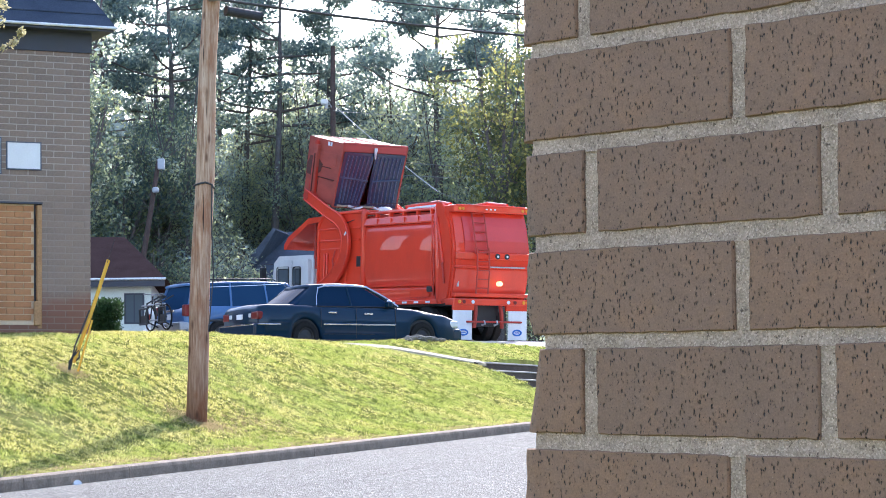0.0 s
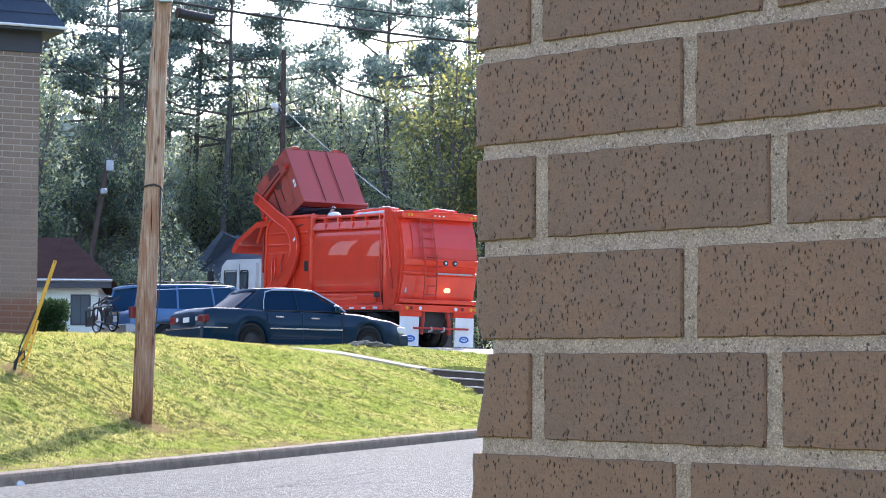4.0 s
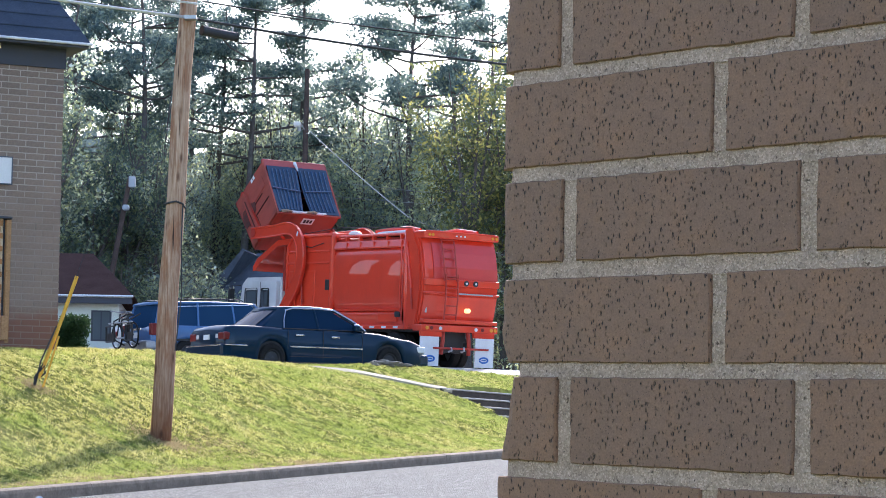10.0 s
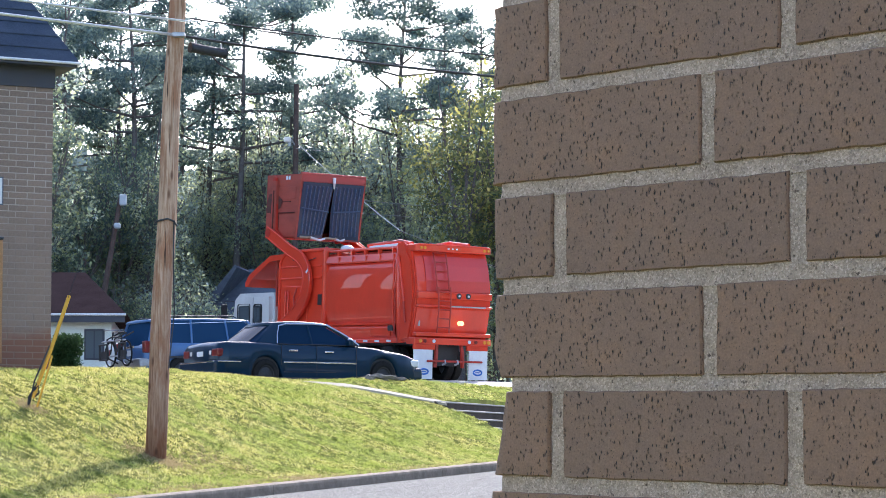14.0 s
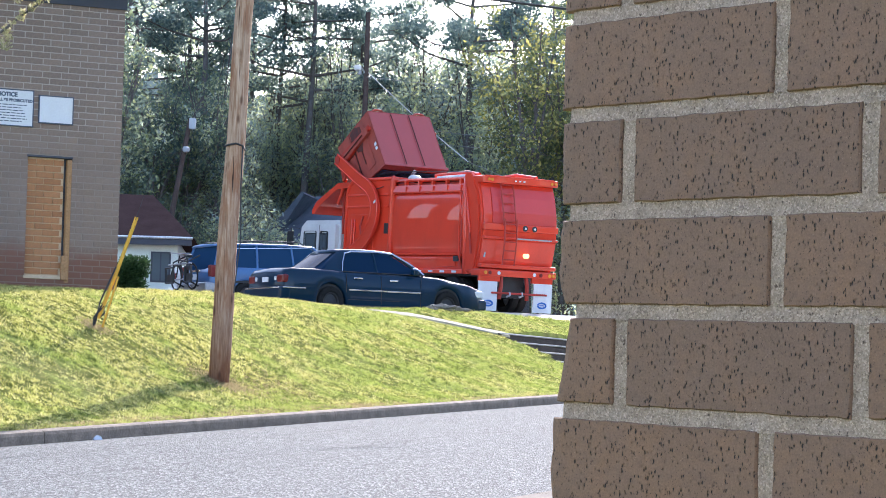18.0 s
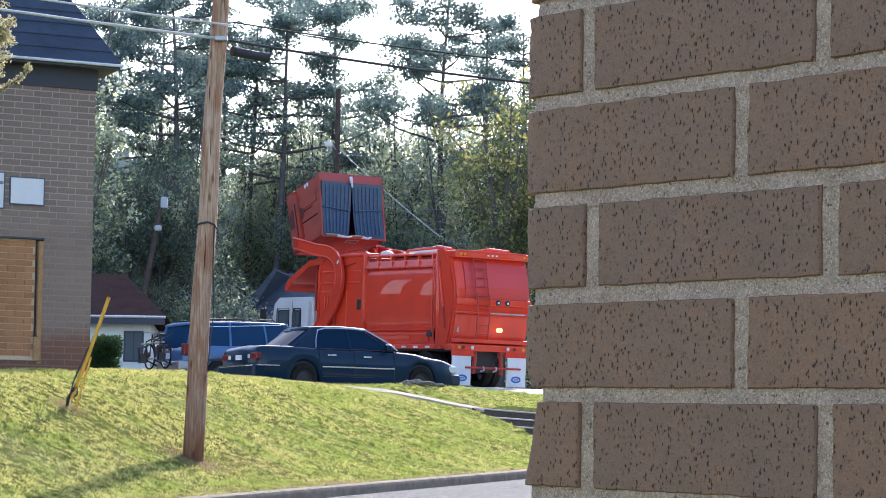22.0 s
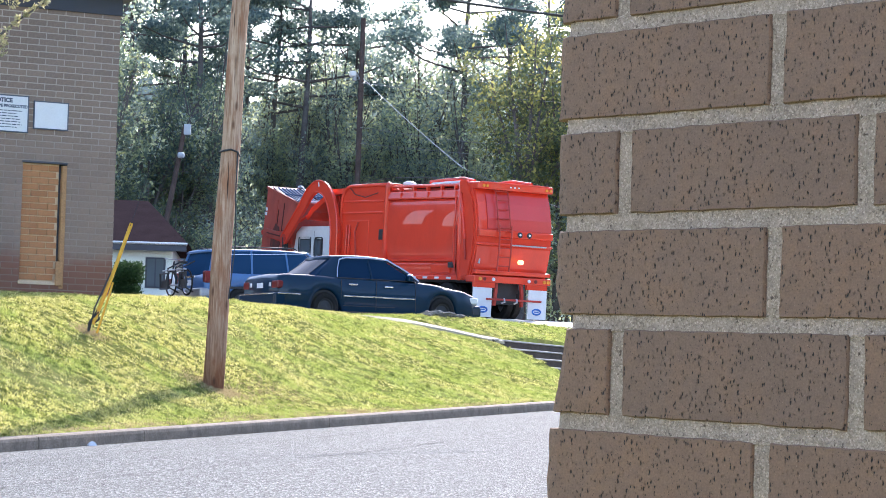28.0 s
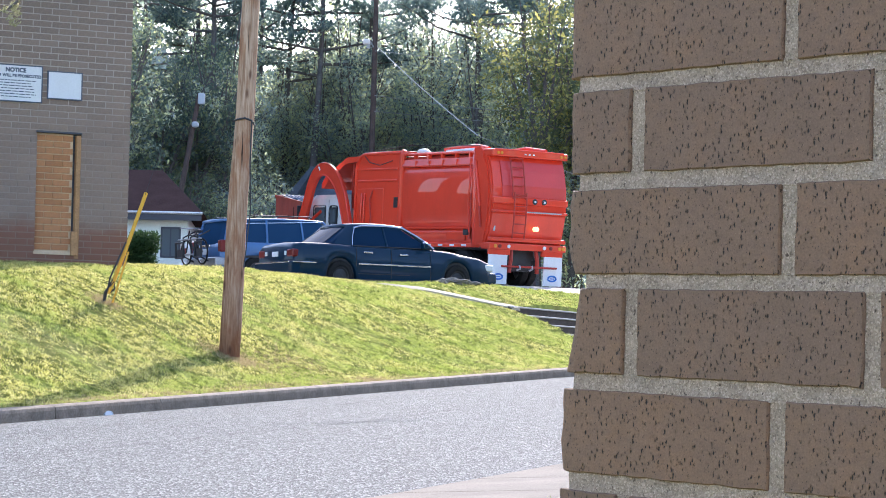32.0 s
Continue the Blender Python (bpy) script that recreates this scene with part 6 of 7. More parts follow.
        fork = part("fork", prism([(-0.22, -0.16), (0.1, -0.2), (1.75, -0.10), (1.8, 0.0), (1.75, 0.06), (0.1, 0.2), (-0.15, 0.62), (-0.32, 0.62), (-0.2, 0.1)], s * 1.19, s * 1.28, bevel=0.015), M["red_dull"], t, "dark red lifting fork")
        fork.location = FORK
        forks.append(fork)
        part("crowd_cylinder", tube([(-0.24, s * 1.15, 0.55), (-1.05, s * 1.15, 0.95)], 0.05, 10), red, fork)
    part("cross_tube", tube([(0, -1.45, 0), (0, 1.45, 0)], 0.13, 14), M["red_dull"], forks[0])
    return t, arms, forks


def build_container():
    """A front-load refuse container; its origin is the fork's pivot."""
    c = thing("refuse_container", TRUCK @ Matrix.Translation(FORK), "faded red steel refuse container with black ribbed plastic lids", "refuse container")
    W, D, x0, z0 = 1.17, 2.00, -0.15, -0.61
    hf, hb = 2.12, 1.84                   # height at the far side and at the truck's side
    th = 0.02
    red = M["bin_red"]
    part("floor", box(x0, x0 + D, -W, W, z0, z0 + 0.03), red, c)
    part("front_panel", box(x0 + D - th, x0 + D, -W, W, z0, z0 + hf), M["bin_pale"], c, "sun-bleached red panel with upright seams")
    for y in (-0.34, 0.34):
        part("panel_seam", box(x0 + D, x0 + D + 0.03, y - 0.016, y + 0.016, z0 + 0.06, z0 + hf - 0.06, 0.006), M["bin_dark"], c)
        part("seam_edge", box(x0 + D, x0 + D + 0.018, y + 0.018, y + 0.06, z0 + 0.06, z0 + hf - 0.06, 0.006), M["bin_pale"], c)
    for y in (-0.78, 0.78):                          # lugs under the front edge
        part("lift_lug", tube([(x0 + D - 0.02, y + 0.20 * math.cos(a), z0 + 0.02 - 0.10 * math.sin(a)) for a in (math.pi * k / 8 for k in range(9))], 0.035, 7), M["bin_red"], c)
    part("top_rim", box(x0 + D - 0.03, x0 + D + 0.05, -W - 0.03, W + 0.03, z0 + hf - 0.09, z0 + hf, 0.012), M["bin_pale"], c)
    part("back_panel", box(x0, x0 + th, -W, W, z0, z0 + hb), red, c)
    part("back_rim", box(x0 - 0.05, x0 + 0.03, -W - 0.03, W + 0.03, z0 + hb - 0.08, z0 + hb, 0.012), red, c)
    part("back_sign", box(x0 - 0.012, x0 - 0.002, -0.32, 0.12, z0 + 1.35, z0 + 1.62, 0.003), M["board"], c, "worn white label")
    for k in range(3):
        part("sign_mark", box(x0 - 0.018, x0 - 0.011, -0.26 + k * 0.12, -0.18 + k * 0.12, z0 + 1.42, z0 + 1.56), M["black"], c)
    for s in (-1, 1):
        part("end_panel", prism([(x0, z0), (x0 + D, z0), (x0 + D, z0 + hf), (x0, z0 + hb)], s * (W - th), s * W), red, c)
        part("end_rim", prism([(x0, z0 + hb - 0.07), (x0 + D, z0 + hf - 0.07), (x0 + D, z0 + hf), (x0, z0 + hb)], s * (W), s * (W + 0.04)), red, c)
        part("fork_pocket", box(x0 + 0.05, x0 + D - 0.2, s * W, s * (W + 0.12), z0 + 0.50, z0 + 0.74, 0.012), red, c, "steel fork pocket")
        # folded panel with a hatch and old burn marks
        part("end_fold", prism([(x0 + 0.03, z0 + 0.05), (x0 + 0.74, z0 + 0.05), (x0 + 0.74, z0 + 1.88), (x0 + 0.03, z0 + 1.76)], s * W, s * (W + 0.035), bevel=0.010), red, c)
        part("end_rib", box(x0 + 0.77, x0 + 0.80, s * W, s * (W + 0.03), z0 + 0.30, z0 + 1.70), M["bin_dark"], c)
        part("end_slot", box(x0 + 1.12, x0 + 1.15, s * W, s * (W + 0.022), z0 + 0.60, z0 + 1.45), M["bin_dark"], c)
        part("hatch_edge", box(x0 + 0.30, x0 + 0.77, s * (W + 0.034), s * (W + 0.042), z0 + 0.80, z0 + 0.825), M["bin_dark"], c)
        part("end_patch", box(x0 + 1.22, x0 + 1.60, s * W, s * (W + 0.02), z0 + 0.25, z0 + 1.75, 0.008), M["bin_red"], c)
        part("burn_mark", prism([(x0 + 0.80, z0 + 0.10), (x0 + 1.08, z0 + 0.02), (x0 + 1.40, z0 + 0.20), (x0 + 1.42, z0 + 0.62), (x0 + 1.20, z0 + 0.98), (x0 + 0.95, z0 + 0.88), (x0 + 0.80, z0 + 0.55)], s * (W + 0.021), s * (W + 0.025)), M["burnt"], c)
        part("slide_bar", tube([(x0 + 0.1, s * (W + 0.13), z0 + 0.62), (x0 + 1.5, s * (W + 0.13), z0 + 0.62)], 0.022, 8), M["bin_dark"], c)
        for k in range(2):
            part("corner_sticker", box(x0 + D - 0.17, x0 + D - 0.05, s * (W + 0.022), s * (W + 0.026), z0 + 1.16 + 0.15 * k, z0 + 1.27 + 0.15 * k), M["board"], c)
    # two sagging lids, hinged behind a steel shelf at the far side
    slope = math.atan2(hf - hb, D)
    part("hinge_shelf", prism([(x0 + D, z0 + hf), (x0 + D - 0.24, z0 + hf - 0.24 * math.tan(slope)), (x0 + D - 0.24, z0 + hf - 0.24 * math.tan(slope) - 0.03), (x0 + D, z0 + hf - 0.04)], -W, W), M["bin_pale"], c)
    L = D - 0.24
    for s, sag in ((-1, 3.0), (1, 5.5)):
        rings = []
        for i in range(9):
            q = i / 8
            dip = -0.05 * math.sin(math.pi * q)
            y0, y1 = 0.02 + (0.05 if s < 0 else 0.20) * q * q, W - 0.03
            rings.append([(-L * q, s * y0, dip - 0.035 * q), (-L * q, s * y1, dip), (-L * q, s * y1, dip + 0.022), (-L * q, s * y0, dip + 0.022 - 0.035 * q)])
        lid = part("lid", loft(rings), M["lid"], c, "dark blue-black ribbed plastic lid")
        lid.matrix_basis = Matrix.Translation((x0 + D - 0.25, 0, z0 + hf - 0.25 * math.tan(slope) + 0.03)) @ pose(0, 0, 0, 0, -math.degrees(slope) - 1.0, 0)
        for k in range(7):
            pts = []
            for i in range(9):
                q = 0.06 + 0.88 * i / 8
                y = 0.10 + (0.05 if s < 0 else 0.20) * q * q * (1 - k / 7) + k * 0.147
                pts.append((-L * q, s * y, -0.05 * math.sin(math.pi * q) + 0.028 - 0.03 * q * (1 - k / 7)))
            part("lid_rib", tube(pts, 0.030, 6), M["lid_edge"], lid)
        part("lid_strap", tube([(-L * 0.52, s * 0.08, 0.0), (-L * 0.50, s * 0.5, 0.005), (-L * 0.47, s * (W - 0.06), 0.0)], 0.026, 6), M["lid_edge"], lid)
    part("caught_bag", tube([(x0 + D - 0.08, 0.03, z0 + hf + 0.05), (x0 + D - 0.25, 0.06, z0 + hf + 0.09), (x0 + D - 0.42, 0.02, z0 + hf + 0.04)], 0.06, 7, r1=0.025), M["litter"], c, "white plastic bag caught on the lids")
    for k, (y, w) in enumerate(((0.86, 0.20), (0.35, 0.30), (-0.10, 0.24), (-0.45, 0.18))):      # rubbish caught along the rim
        rr = random.Random(k)
        part("caught_litter", tube([(x0 + 0.03, y - w, z0 + hb + 0.02), (x0 + rr.uniform(-0.06, 0.02), y, z0 + hb + rr.uniform(0.03, 0.09)), (x0 + 0.02, y + w, z0 + hb + 0.01)], 0.03, 6, r1=0.05), M["litter"] if k % 2 else M["straw_card"], c)
    return c


truck, lift_arms, lift_forks = build_truck()
container = build_container()
# seconds, turn of the arms, turn of the container
LIFT = [(0, 81, 101), (0.5, 81, 110), (1, 82.5, 120), (1.5, 82.5, 129), (2, 82.5, 139), (2.5, 82.5, 146), (3, 82.5, 146), (3.5, 82.5, 143.8), (4.5, 82.5, 147),
        (5.5, 82.5, 143.8), (6, 82.5, 138.5), (6.5, 82.5, 125.4), (7, 82.5, 112.2), (7.5, 81, 101.9), (8, 81, 89.6), (8.5, 78, 81.5), (9, 75, 77.4), (9.5, 67, 66.7),
        (10, 54, 50), (10.5, 42.5, 42), (11, 41.5, 41), (11.5, 47.5, 45), (12, 61, 56), (12.5, 71, 72.1), (13, 75, 75.3), (13.5, 78, 79.4), (14, 81, 91.7), (14.5, 81, 105),
        (15.5, 82.5, 124.3), (16.5, 82.5, 140.6), (17, 82.5, 143.8), (17.5, 82.5, 147), (18, 82.5, 146), (18.5, 82.5, 138.5), (19, 82.5, 128.8), (19.5, 82.5, 117.1),
        (20, 81, 104), (20.5, 80, 93.7), (21, 76, 85.6), (21.5, 73, 79.4), (22, 66.5, 72.1), (22.5, 56.5, 54.7), (23, 47.5, 42), (23.5, 37.6, 31), (24, 29, 19),
        (24.5, 20.5, 9.5), (25, 13.5, 4), (25.5, 13.5, 5), (26.5, 14, 9), (27.5, 14, 11), (28, 12, 8), (28.5, 4, 4), (29, -1, 1), (29.5, -6, 0), (30, -8, 0), (32, -8, 0)]


def motions():
    for arm in lift_arms:
        walk(arm, [(t, Matrix.Translation(PIVOT) @ pose(0, 0, 0, 0, -a, 0)) for t, a, b in LIFT])
    ends = [(t, Matrix.Translation(PIVOT + pose(0, 0, 0, 0, -a, 0) @ (FORK - PIVOT)) @ pose(0, 0, 0, 0, -b, 0)) for t, a, b in LIFT]
    for fork in lift_forks:
        walk(fork, ends)
    walk(container, [(t, TRUCK @ m) for t, m in ends])

# ---- steps, path, rocks, hedge, small houses, far poles ----
PATH_LINE = [(0.92, 54.15, 3.125), (0.55, 53.85, 3.17), (0.14, 53.6, 3.24), (-0.46, 53.05, 3.34), (-1.05, 52.5, 3.42), (-1.74, 52.0, 3.455), (-2.3, 51.5, 3.45)]


def build_yard():
    steps = tagged(new("steps"), "worn concrete steps cut into the bank", "steps", kind="structure")
    top = Vector((0.80, 53.85, 3.135))
    w, down = Vector((0.366, 0.9306, 0)), Vector((0.25, -0.10, 0))
    for i in range(7):
        p = top + down * i - Vector((0, 0, 0.185 * i))
        bm = bmesh.new()
        a, b = p - w * 0.04, p + w * 5.6
        back = -down.normalized() * 0.5
        vs = [bm.verts.new(v) for v in (a, b, b + back, a + back)]
        lo = [bm.verts.new(v - Vector((0, 0, 0.5))) for v in (a, b, b + back, a + back)]
        bm.faces.new(vs)
        bm.faces.new(list(reversed(lo)))
        for k in range(4):
            bm.faces.new((vs[k], lo[k], lo[(k + 1) % 4], vs[(k + 1) % 4]))
        bmesh.ops.recalc_face_normals(bm, faces=bm.faces[:])
        bmesh.ops.bevel(bm, geom=bm.edges[:], offset=0.012, segments=1, affect="EDGES")
        part("step", bm, M["step"], steps)
        nose = tube([a + Vector((0, 0, -0.010)) - back * 0.01, b + Vector((0, 0, -0.010)) - back * 0.01], 0.02, 6)
        part("nosing", nose, M["concrete"], steps)
    # path along the crest to the steps
    rings = []
    for i, (x, y, z) in enumerate(PATH_LINE):
        a, b = PATH_LINE[max(0, i - 1)], PATH_LINE[min(len(PATH_LINE) - 1, i + 1)]
        d = Vector((b[0] - a[0], b[1] - a[1], 0)).normalized()
        n = Vector((-d.y, d.x, 0)) * -0.13
        l, r_ = Vector((x, y, z + 0.055)) + n, Vector((x, y, z - 0.03)) - n
        lo = Vector((0, 0, 0.05))
        rings.append([l - lo, l, r_, r_ - lo])
    tagged(part("path", loft(rings), M["path"]), "pale concrete path leading to the steps", "path", kind="structure")
    rnd = random.Random(11)
    for x, y, r in ((-0.66, 54.85, 0.16), (-0.44, 55.3, 0.23), (-0.20, 55.7, 0.17), (0.02, 56.0, 0.11)):
        bm = bmesh.new()
        bmesh.ops.create_icosphere(bm, subdivisions=4, radius=r)
        o = Vector((rnd.uniform(0, 50), 0, 0))
        for v in bm.verts:
            k = noise.noise(v.co * (0.88 / r) + o) - 0.9 * abs(noise.noise(v.co * (2.2 / r) + o)) + 0.5 * noise.noise(v.co * (5.5 / r) + o)
            v.co *= 1.12 + 0.62 * k
            v.co.z *= 0.42
        ob = part("rock", bm, M["rock"])
        ob.location = (x, y, land(x, y) + r * 0.16)
        tagged(ob, "rough grey rock lying on the crest of the lawn", "rock", "rocks on the crest")
    # litter in the gutter
    lit = thing("litter_cup", pose(-4.22, 29.10, gutter_z(0) + 0.06, 70, 20, 30), "crumpled white paper cup lying by the kerb", "litter")
    part("cup", loft([[(r * math.cos(a) * (1 + 0.2 * math.sin(3 * a)), r * math.sin(a), z) for a in (2 * math.pi * k / 12 for k in range(12))] for r, z in ((0.035, -0.06), (0.042, 0.0), (0.05, 0.06))]), M["litter"], lit)
    part("rim", tube([(0.051 * math.cos(a), 0.051 * math.sin(a), 0.06) for a in (2 * math.pi * k / 12 for k in range(13))], 0.006, 5, closed=False), M["litter"], lit)
    # asphalt cracks
    for s0, seed in ((-1.5, 1), (-3.6, 2)):
        vs, fs = [], []
        for i in range(170):
            a = -12 + i * 0.22
            s = s0 + 0.35 * noise.noise((a * 0.35, seed, 0)) + 0.10 * noise.noise((a * 2.1, seed, 4))
            half = 0.010 + 0.016 * noise.noise((a * 1.3, seed, 9))
            crown = 0.05 * (1 - (2 * (s + 7.8) / 7.8 - 1) ** 2)
            for q in (-half, half):
                vs.append((*at_street(a, s + q), gutter_z(a) + crown + 0.006))
        fs = [(2 * i, 2 * i + 2, 2 * i + 3, 2 * i + 1) for i in range(169)]
        shape("crack", mesh("crack", vs, fs), M["tar"], bpy.data.objects["road"])


def build_small_house():
    h = thing("small_house", pose(-8.6, 75.0, 4.5, 0, 0, 4), "small pale house with a brown hipped roof", "house")
    part("wall", box(-9.0, 0, 0, 0.2, 0, 1.75), M["pale_wall"], h)
    part("end_wall", box(-0.2, -0.001, 0.2, 6, 0, 1.75), M["pale_wall"], h)
    for x in (-0.25, -3.2):
        win = part("window", box(x - 0.55, x + 0.05, -0.03, 0.06, 0.5, 1.42, 0.01), M["dark_trim"], h)
        part("pane", box(x - 0.49, x - 0.27, -0.04, -0.032, 0.55, 1.37), M["clear_glass"], win)
        part("pane", box(x - 0.23, x - 0.01, -0.04, -0.032, 0.55, 1.37), M["clear_glass"], win)
    part("fascia", box(-9.4, 0.42, -0.43, -0.36, 1.60, 1.80), M["dark_trim"], h)
    part("gutter", tube([(-9.4, -0.45, 1.82), (0.45, -0.45, 1.82)], 0.04, 6), M["white_trim"], h, "white gutter")
    bm = bmesh.new()
    vs = [bm.verts.new(p) for p in ((-9.6, -0.5, 1.8), (0.5, -0.5, 1.8), (0.5, 6.5, 1.8), (-9.6, 6.5, 1.8), (-6.8, 3.0, 3.35), (-0.95, 3.0, 3.35))]
    for f in ((0, 1, 5, 4), (1, 2, 5), (2, 3, 4, 5), (3, 0, 4), (3, 2, 1, 0)):
        bm.faces.new([vs[i] for i in f])
    part("roof", bm, M["brown_shingle"], h, "brown shingle roof")
    # dark roofed house farther back
    g = thing("dark_roofed_house", pose(-8.05, 100.0, 5.2, 0, 0, -8), "low brown house with a dark gabled roof among the trees", "house")
    part("wall", box(0.15, 9, 0, 6, 0, 2.45), M["wall_brick"], g)
    part("window", box(0.6, 1.5, -0.04, 0.05, 0.9, 2.0, 0.01), M["dark_trim"], g)
    part("roof", loft([[(-0.4, -0.6, 2.35), (-0.4, -0.6, 2.5), (1.5, 3.0, 4.75), (1.5, 3.0, 4.6)], [(9.6, -0.6, 2.35), (9.6, -0.6, 2.5), (9.0, 3.0, 4.75), (9.0, 3.0, 4.6)]]), M["slate"], g, "dark shingle roof")
    part("far_slope", loft([[(-0.4, 6.6, 2.35), (-0.4, 6.6, 2.5), (1.5, 3.0, 4.77), (1.5, 3.0, 4.6)], [(9.6, 6.6, 2.35), (9.6, 6.6, 2.5), (9.0, 3.0, 4.77), (9.0, 3.0, 4.6)]]), M["slate"], g)
    part("hip", prism([(-0.4, 2.4), (1.5, 4.7), (1.6, 4.6), (0.2, 2.4)], 0.0, 6.0), M["slate"], g)


def leaves_mesh(name, centres, radii, count, size, seed, flat=1.0):
    """Many small leaf quads scattered in clumps."""
    r = np.random.RandomState(seed)
    n = len(centres)
    per = r.multinomial(count, np.asarray(radii) ** 2 / np.sum(np.asarray(radii) ** 2))
    c = np.repeat(np.asarray(centres, float), per, 0)
    rad = np.repeat(np.asarray(radii, float), per)
    d = r.normal(size=(len(c), 3))
    d /= np.linalg.norm(d, axis=1)[:, None]
    d *= (r.uniform(0.15, 1.0, len(c)) ** 0.6)[:, None] * rad[:, None]
    d[:, 2] *= flat
    p = c + d
    u = r.normal(size=(len(c), 3))
    u /= np.linalg.norm(u, axis=1)[:, None]
    v = np.cross(u, r.normal(size=(len(c), 3)))
    v /= np.linalg.norm(v, axis=1)[:, None]
    s = size * r.uniform(0.6, 1.4, len(c))[:, None]
    quad = np.stack([p - u * s, p + v * s * 0.5, p + u * s, p - v * s * 0.5], 1).reshape(-1, 3)
    me = bpy.data.meshes.new(name)
    me.from_pydata(quad.tolist(), [], np.arange(len(quad)).reshape(-1, 4).tolist())
    me.update()
    return me


def pine(seed, height):
    """Trunk and crown meshes of a tall pine with bare lower trunk."""
    r = random.Random(seed)
    bm = bmesh.new()
    lean = Vector((r.uniform(-0.5, 0.5), r.uniform(-0.3, 0.3), 0))
    axis = [lean * (i / 10) ** 2 + Vector((0.06 * math.sin(i + seed), 0, height * i / 10)) for i in range(11)]
    tube(axis, 0.21, 9, bm, r1=0.03)
    cs, rs = [], []
    z = height * r.uniform(0.52, 0.62)
    while z < height * 0.97:
        f = z / height
        base_p = lean * f * f + Vector((0.06 * math.sin(10 * f + seed), 0, z))
        for k in range(r.choice((1, 2, 2))):
            a = r.uniform(0, 2 * math.pi)
            ln = (1.3 + 7.0 * (1 - f) ** 0.9) * r.uniform(0.65, 1.05)
            rise = r.uniform(0.05, 0.42) * ln
            mid = base_p + Vector((math.cos(a) * ln * 0.55, math.sin(a) * ln * 0.55, rise * 0.3))
            end = base_p + Vector((math.cos(a) * ln, math.sin(a) * ln, rise))
            tube([base_p, mid, end], 0.06 * (1.3 - f) + 0.02, 5, bm, r1=0.014)
            for q in range(r.choice((3, 4, 5))):
                t = r.uniform(0.42, 1.06)
                on = base_p.lerp(mid, t / 0.55) if t < 0.55 else mid.lerp(end, (t - 0.55) / 0.45)
                c = on + Vector((r.uniform(-0.55, 0.55), r.uniform(-0.55, 0.55), r.uniform(0.05, 0.4)))
                tube([on, c], 0.018, 4, bm, r1=0.006)
                cs.append(c)
                rs.append(r.uniform(0.42, 0.90))
        z += r.uniform(0.4, 0.85)
    for k in range(3):
        cs.append(lean + Vector((r.uniform(-0.3, 0.3), r.uniform(-0.3, 0.3), height - 0.2 - 0.5 * k)))
        rs.append(0.5)
    return bm_mesh("trunk", bm), leaves_mesh("crown", cs, rs, int(len(cs) * 140), 0.085, seed, 0.5)


def broadleaf(seed, height, spread, count=4300, low=0.22):
    """Trunk, limbs and an airy crown of clumps."""
    r = random.Random(seed)
    bm = bmesh.new()
    cs, rs = [], []
    fork = height * r.uniform(0.25, 0.4)
    lean = Vector((r.uniform(-0.6, 0.6), r.uniform(-0.4, 0.4), 0))
    tube([(0, 0, 0), lean * 0.3 + Vector((0, 0, fork * 0.6)), lean * 0.5 + Vector((0, 0, fork))], 0.14, 8, bm, r1=0.10)
    root = lean * 0.5 + Vector((0, 0, fork))
    for k in range(r.choice((6, 7, 8))):
        a = 2 * math.pi * k / 7 + r.uniform(-0.4, 0.4)
        hgt = height * r.uniform(0.55, 1.0)
        out = spread * r.uniform(0.25, 0.95) * (1.25 - hgt / height * 0.55)
        end = lean + Vector((math.cos(a) * out, math.sin(a) * out, hgt))
        mid = root.lerp(end, 0.5) + Vector((0, 0, 0.3))
        tube([root, mid, end], 0.075, 5, bm, r1=0.015)
        for q in range(7):
            t = r.uniform(0.35, 1.05)
            p = root.lerp(end, t) + Vector((r.uniform(-1, 1), r.uniform(-1, 1), r.uniform(-0.6, 0.6))) * spread * 0.28
            cs.append(p)
            rs.append(r.uniform(0.35, 0.85))
            tube([root.lerp(end, max(0.2, t - 0.15)), p], 0.026, 4, bm, r1=0.008)
            for w in range(2):
                tip = p + Vector((r.uniform(-0.7, 0.7), r.uniform(-0.7, 0.7), r.uniform(-0.1, 0.9)))
                tube([p, tip], 0.012, 3, bm, r1=0.005)
    for k in range(10):
        a = r.uniform(0, 6.28)
        cs.append(lean * 0.5 + Vector((math.cos(a) * spread * r.uniform(0.2, 0.8), math.sin(a) * spread * r.uniform(0.2, 0.8), height * r.uniform(low, 0.5))))
        rs.append(r.uniform(0.4, 0.8))
    return bm_mesh("trunk", bm), leaves_mesh("crown", cs, rs, count, 0.082, seed)


def plant(name, pair, leaf, x, y, turn, size, label, group):
    t = thing(name, pose(x, y, land(x, y) - 0.1, 0, 0, turn) @ Matrix.Diagonal((size, size, size, 1)), label, "tree", group)
    for nm, me, mat in (("trunk", pair[0], M["bark"]), ("crown", pair[1], leaf)):
        ob = new(nm, me)
        if not me.materials:
            me.materials.append(None)
        ob.parent = t
        ob.material_slots[0].link = "OBJECT"
        ob.material_slots[0].material = mat
    return t


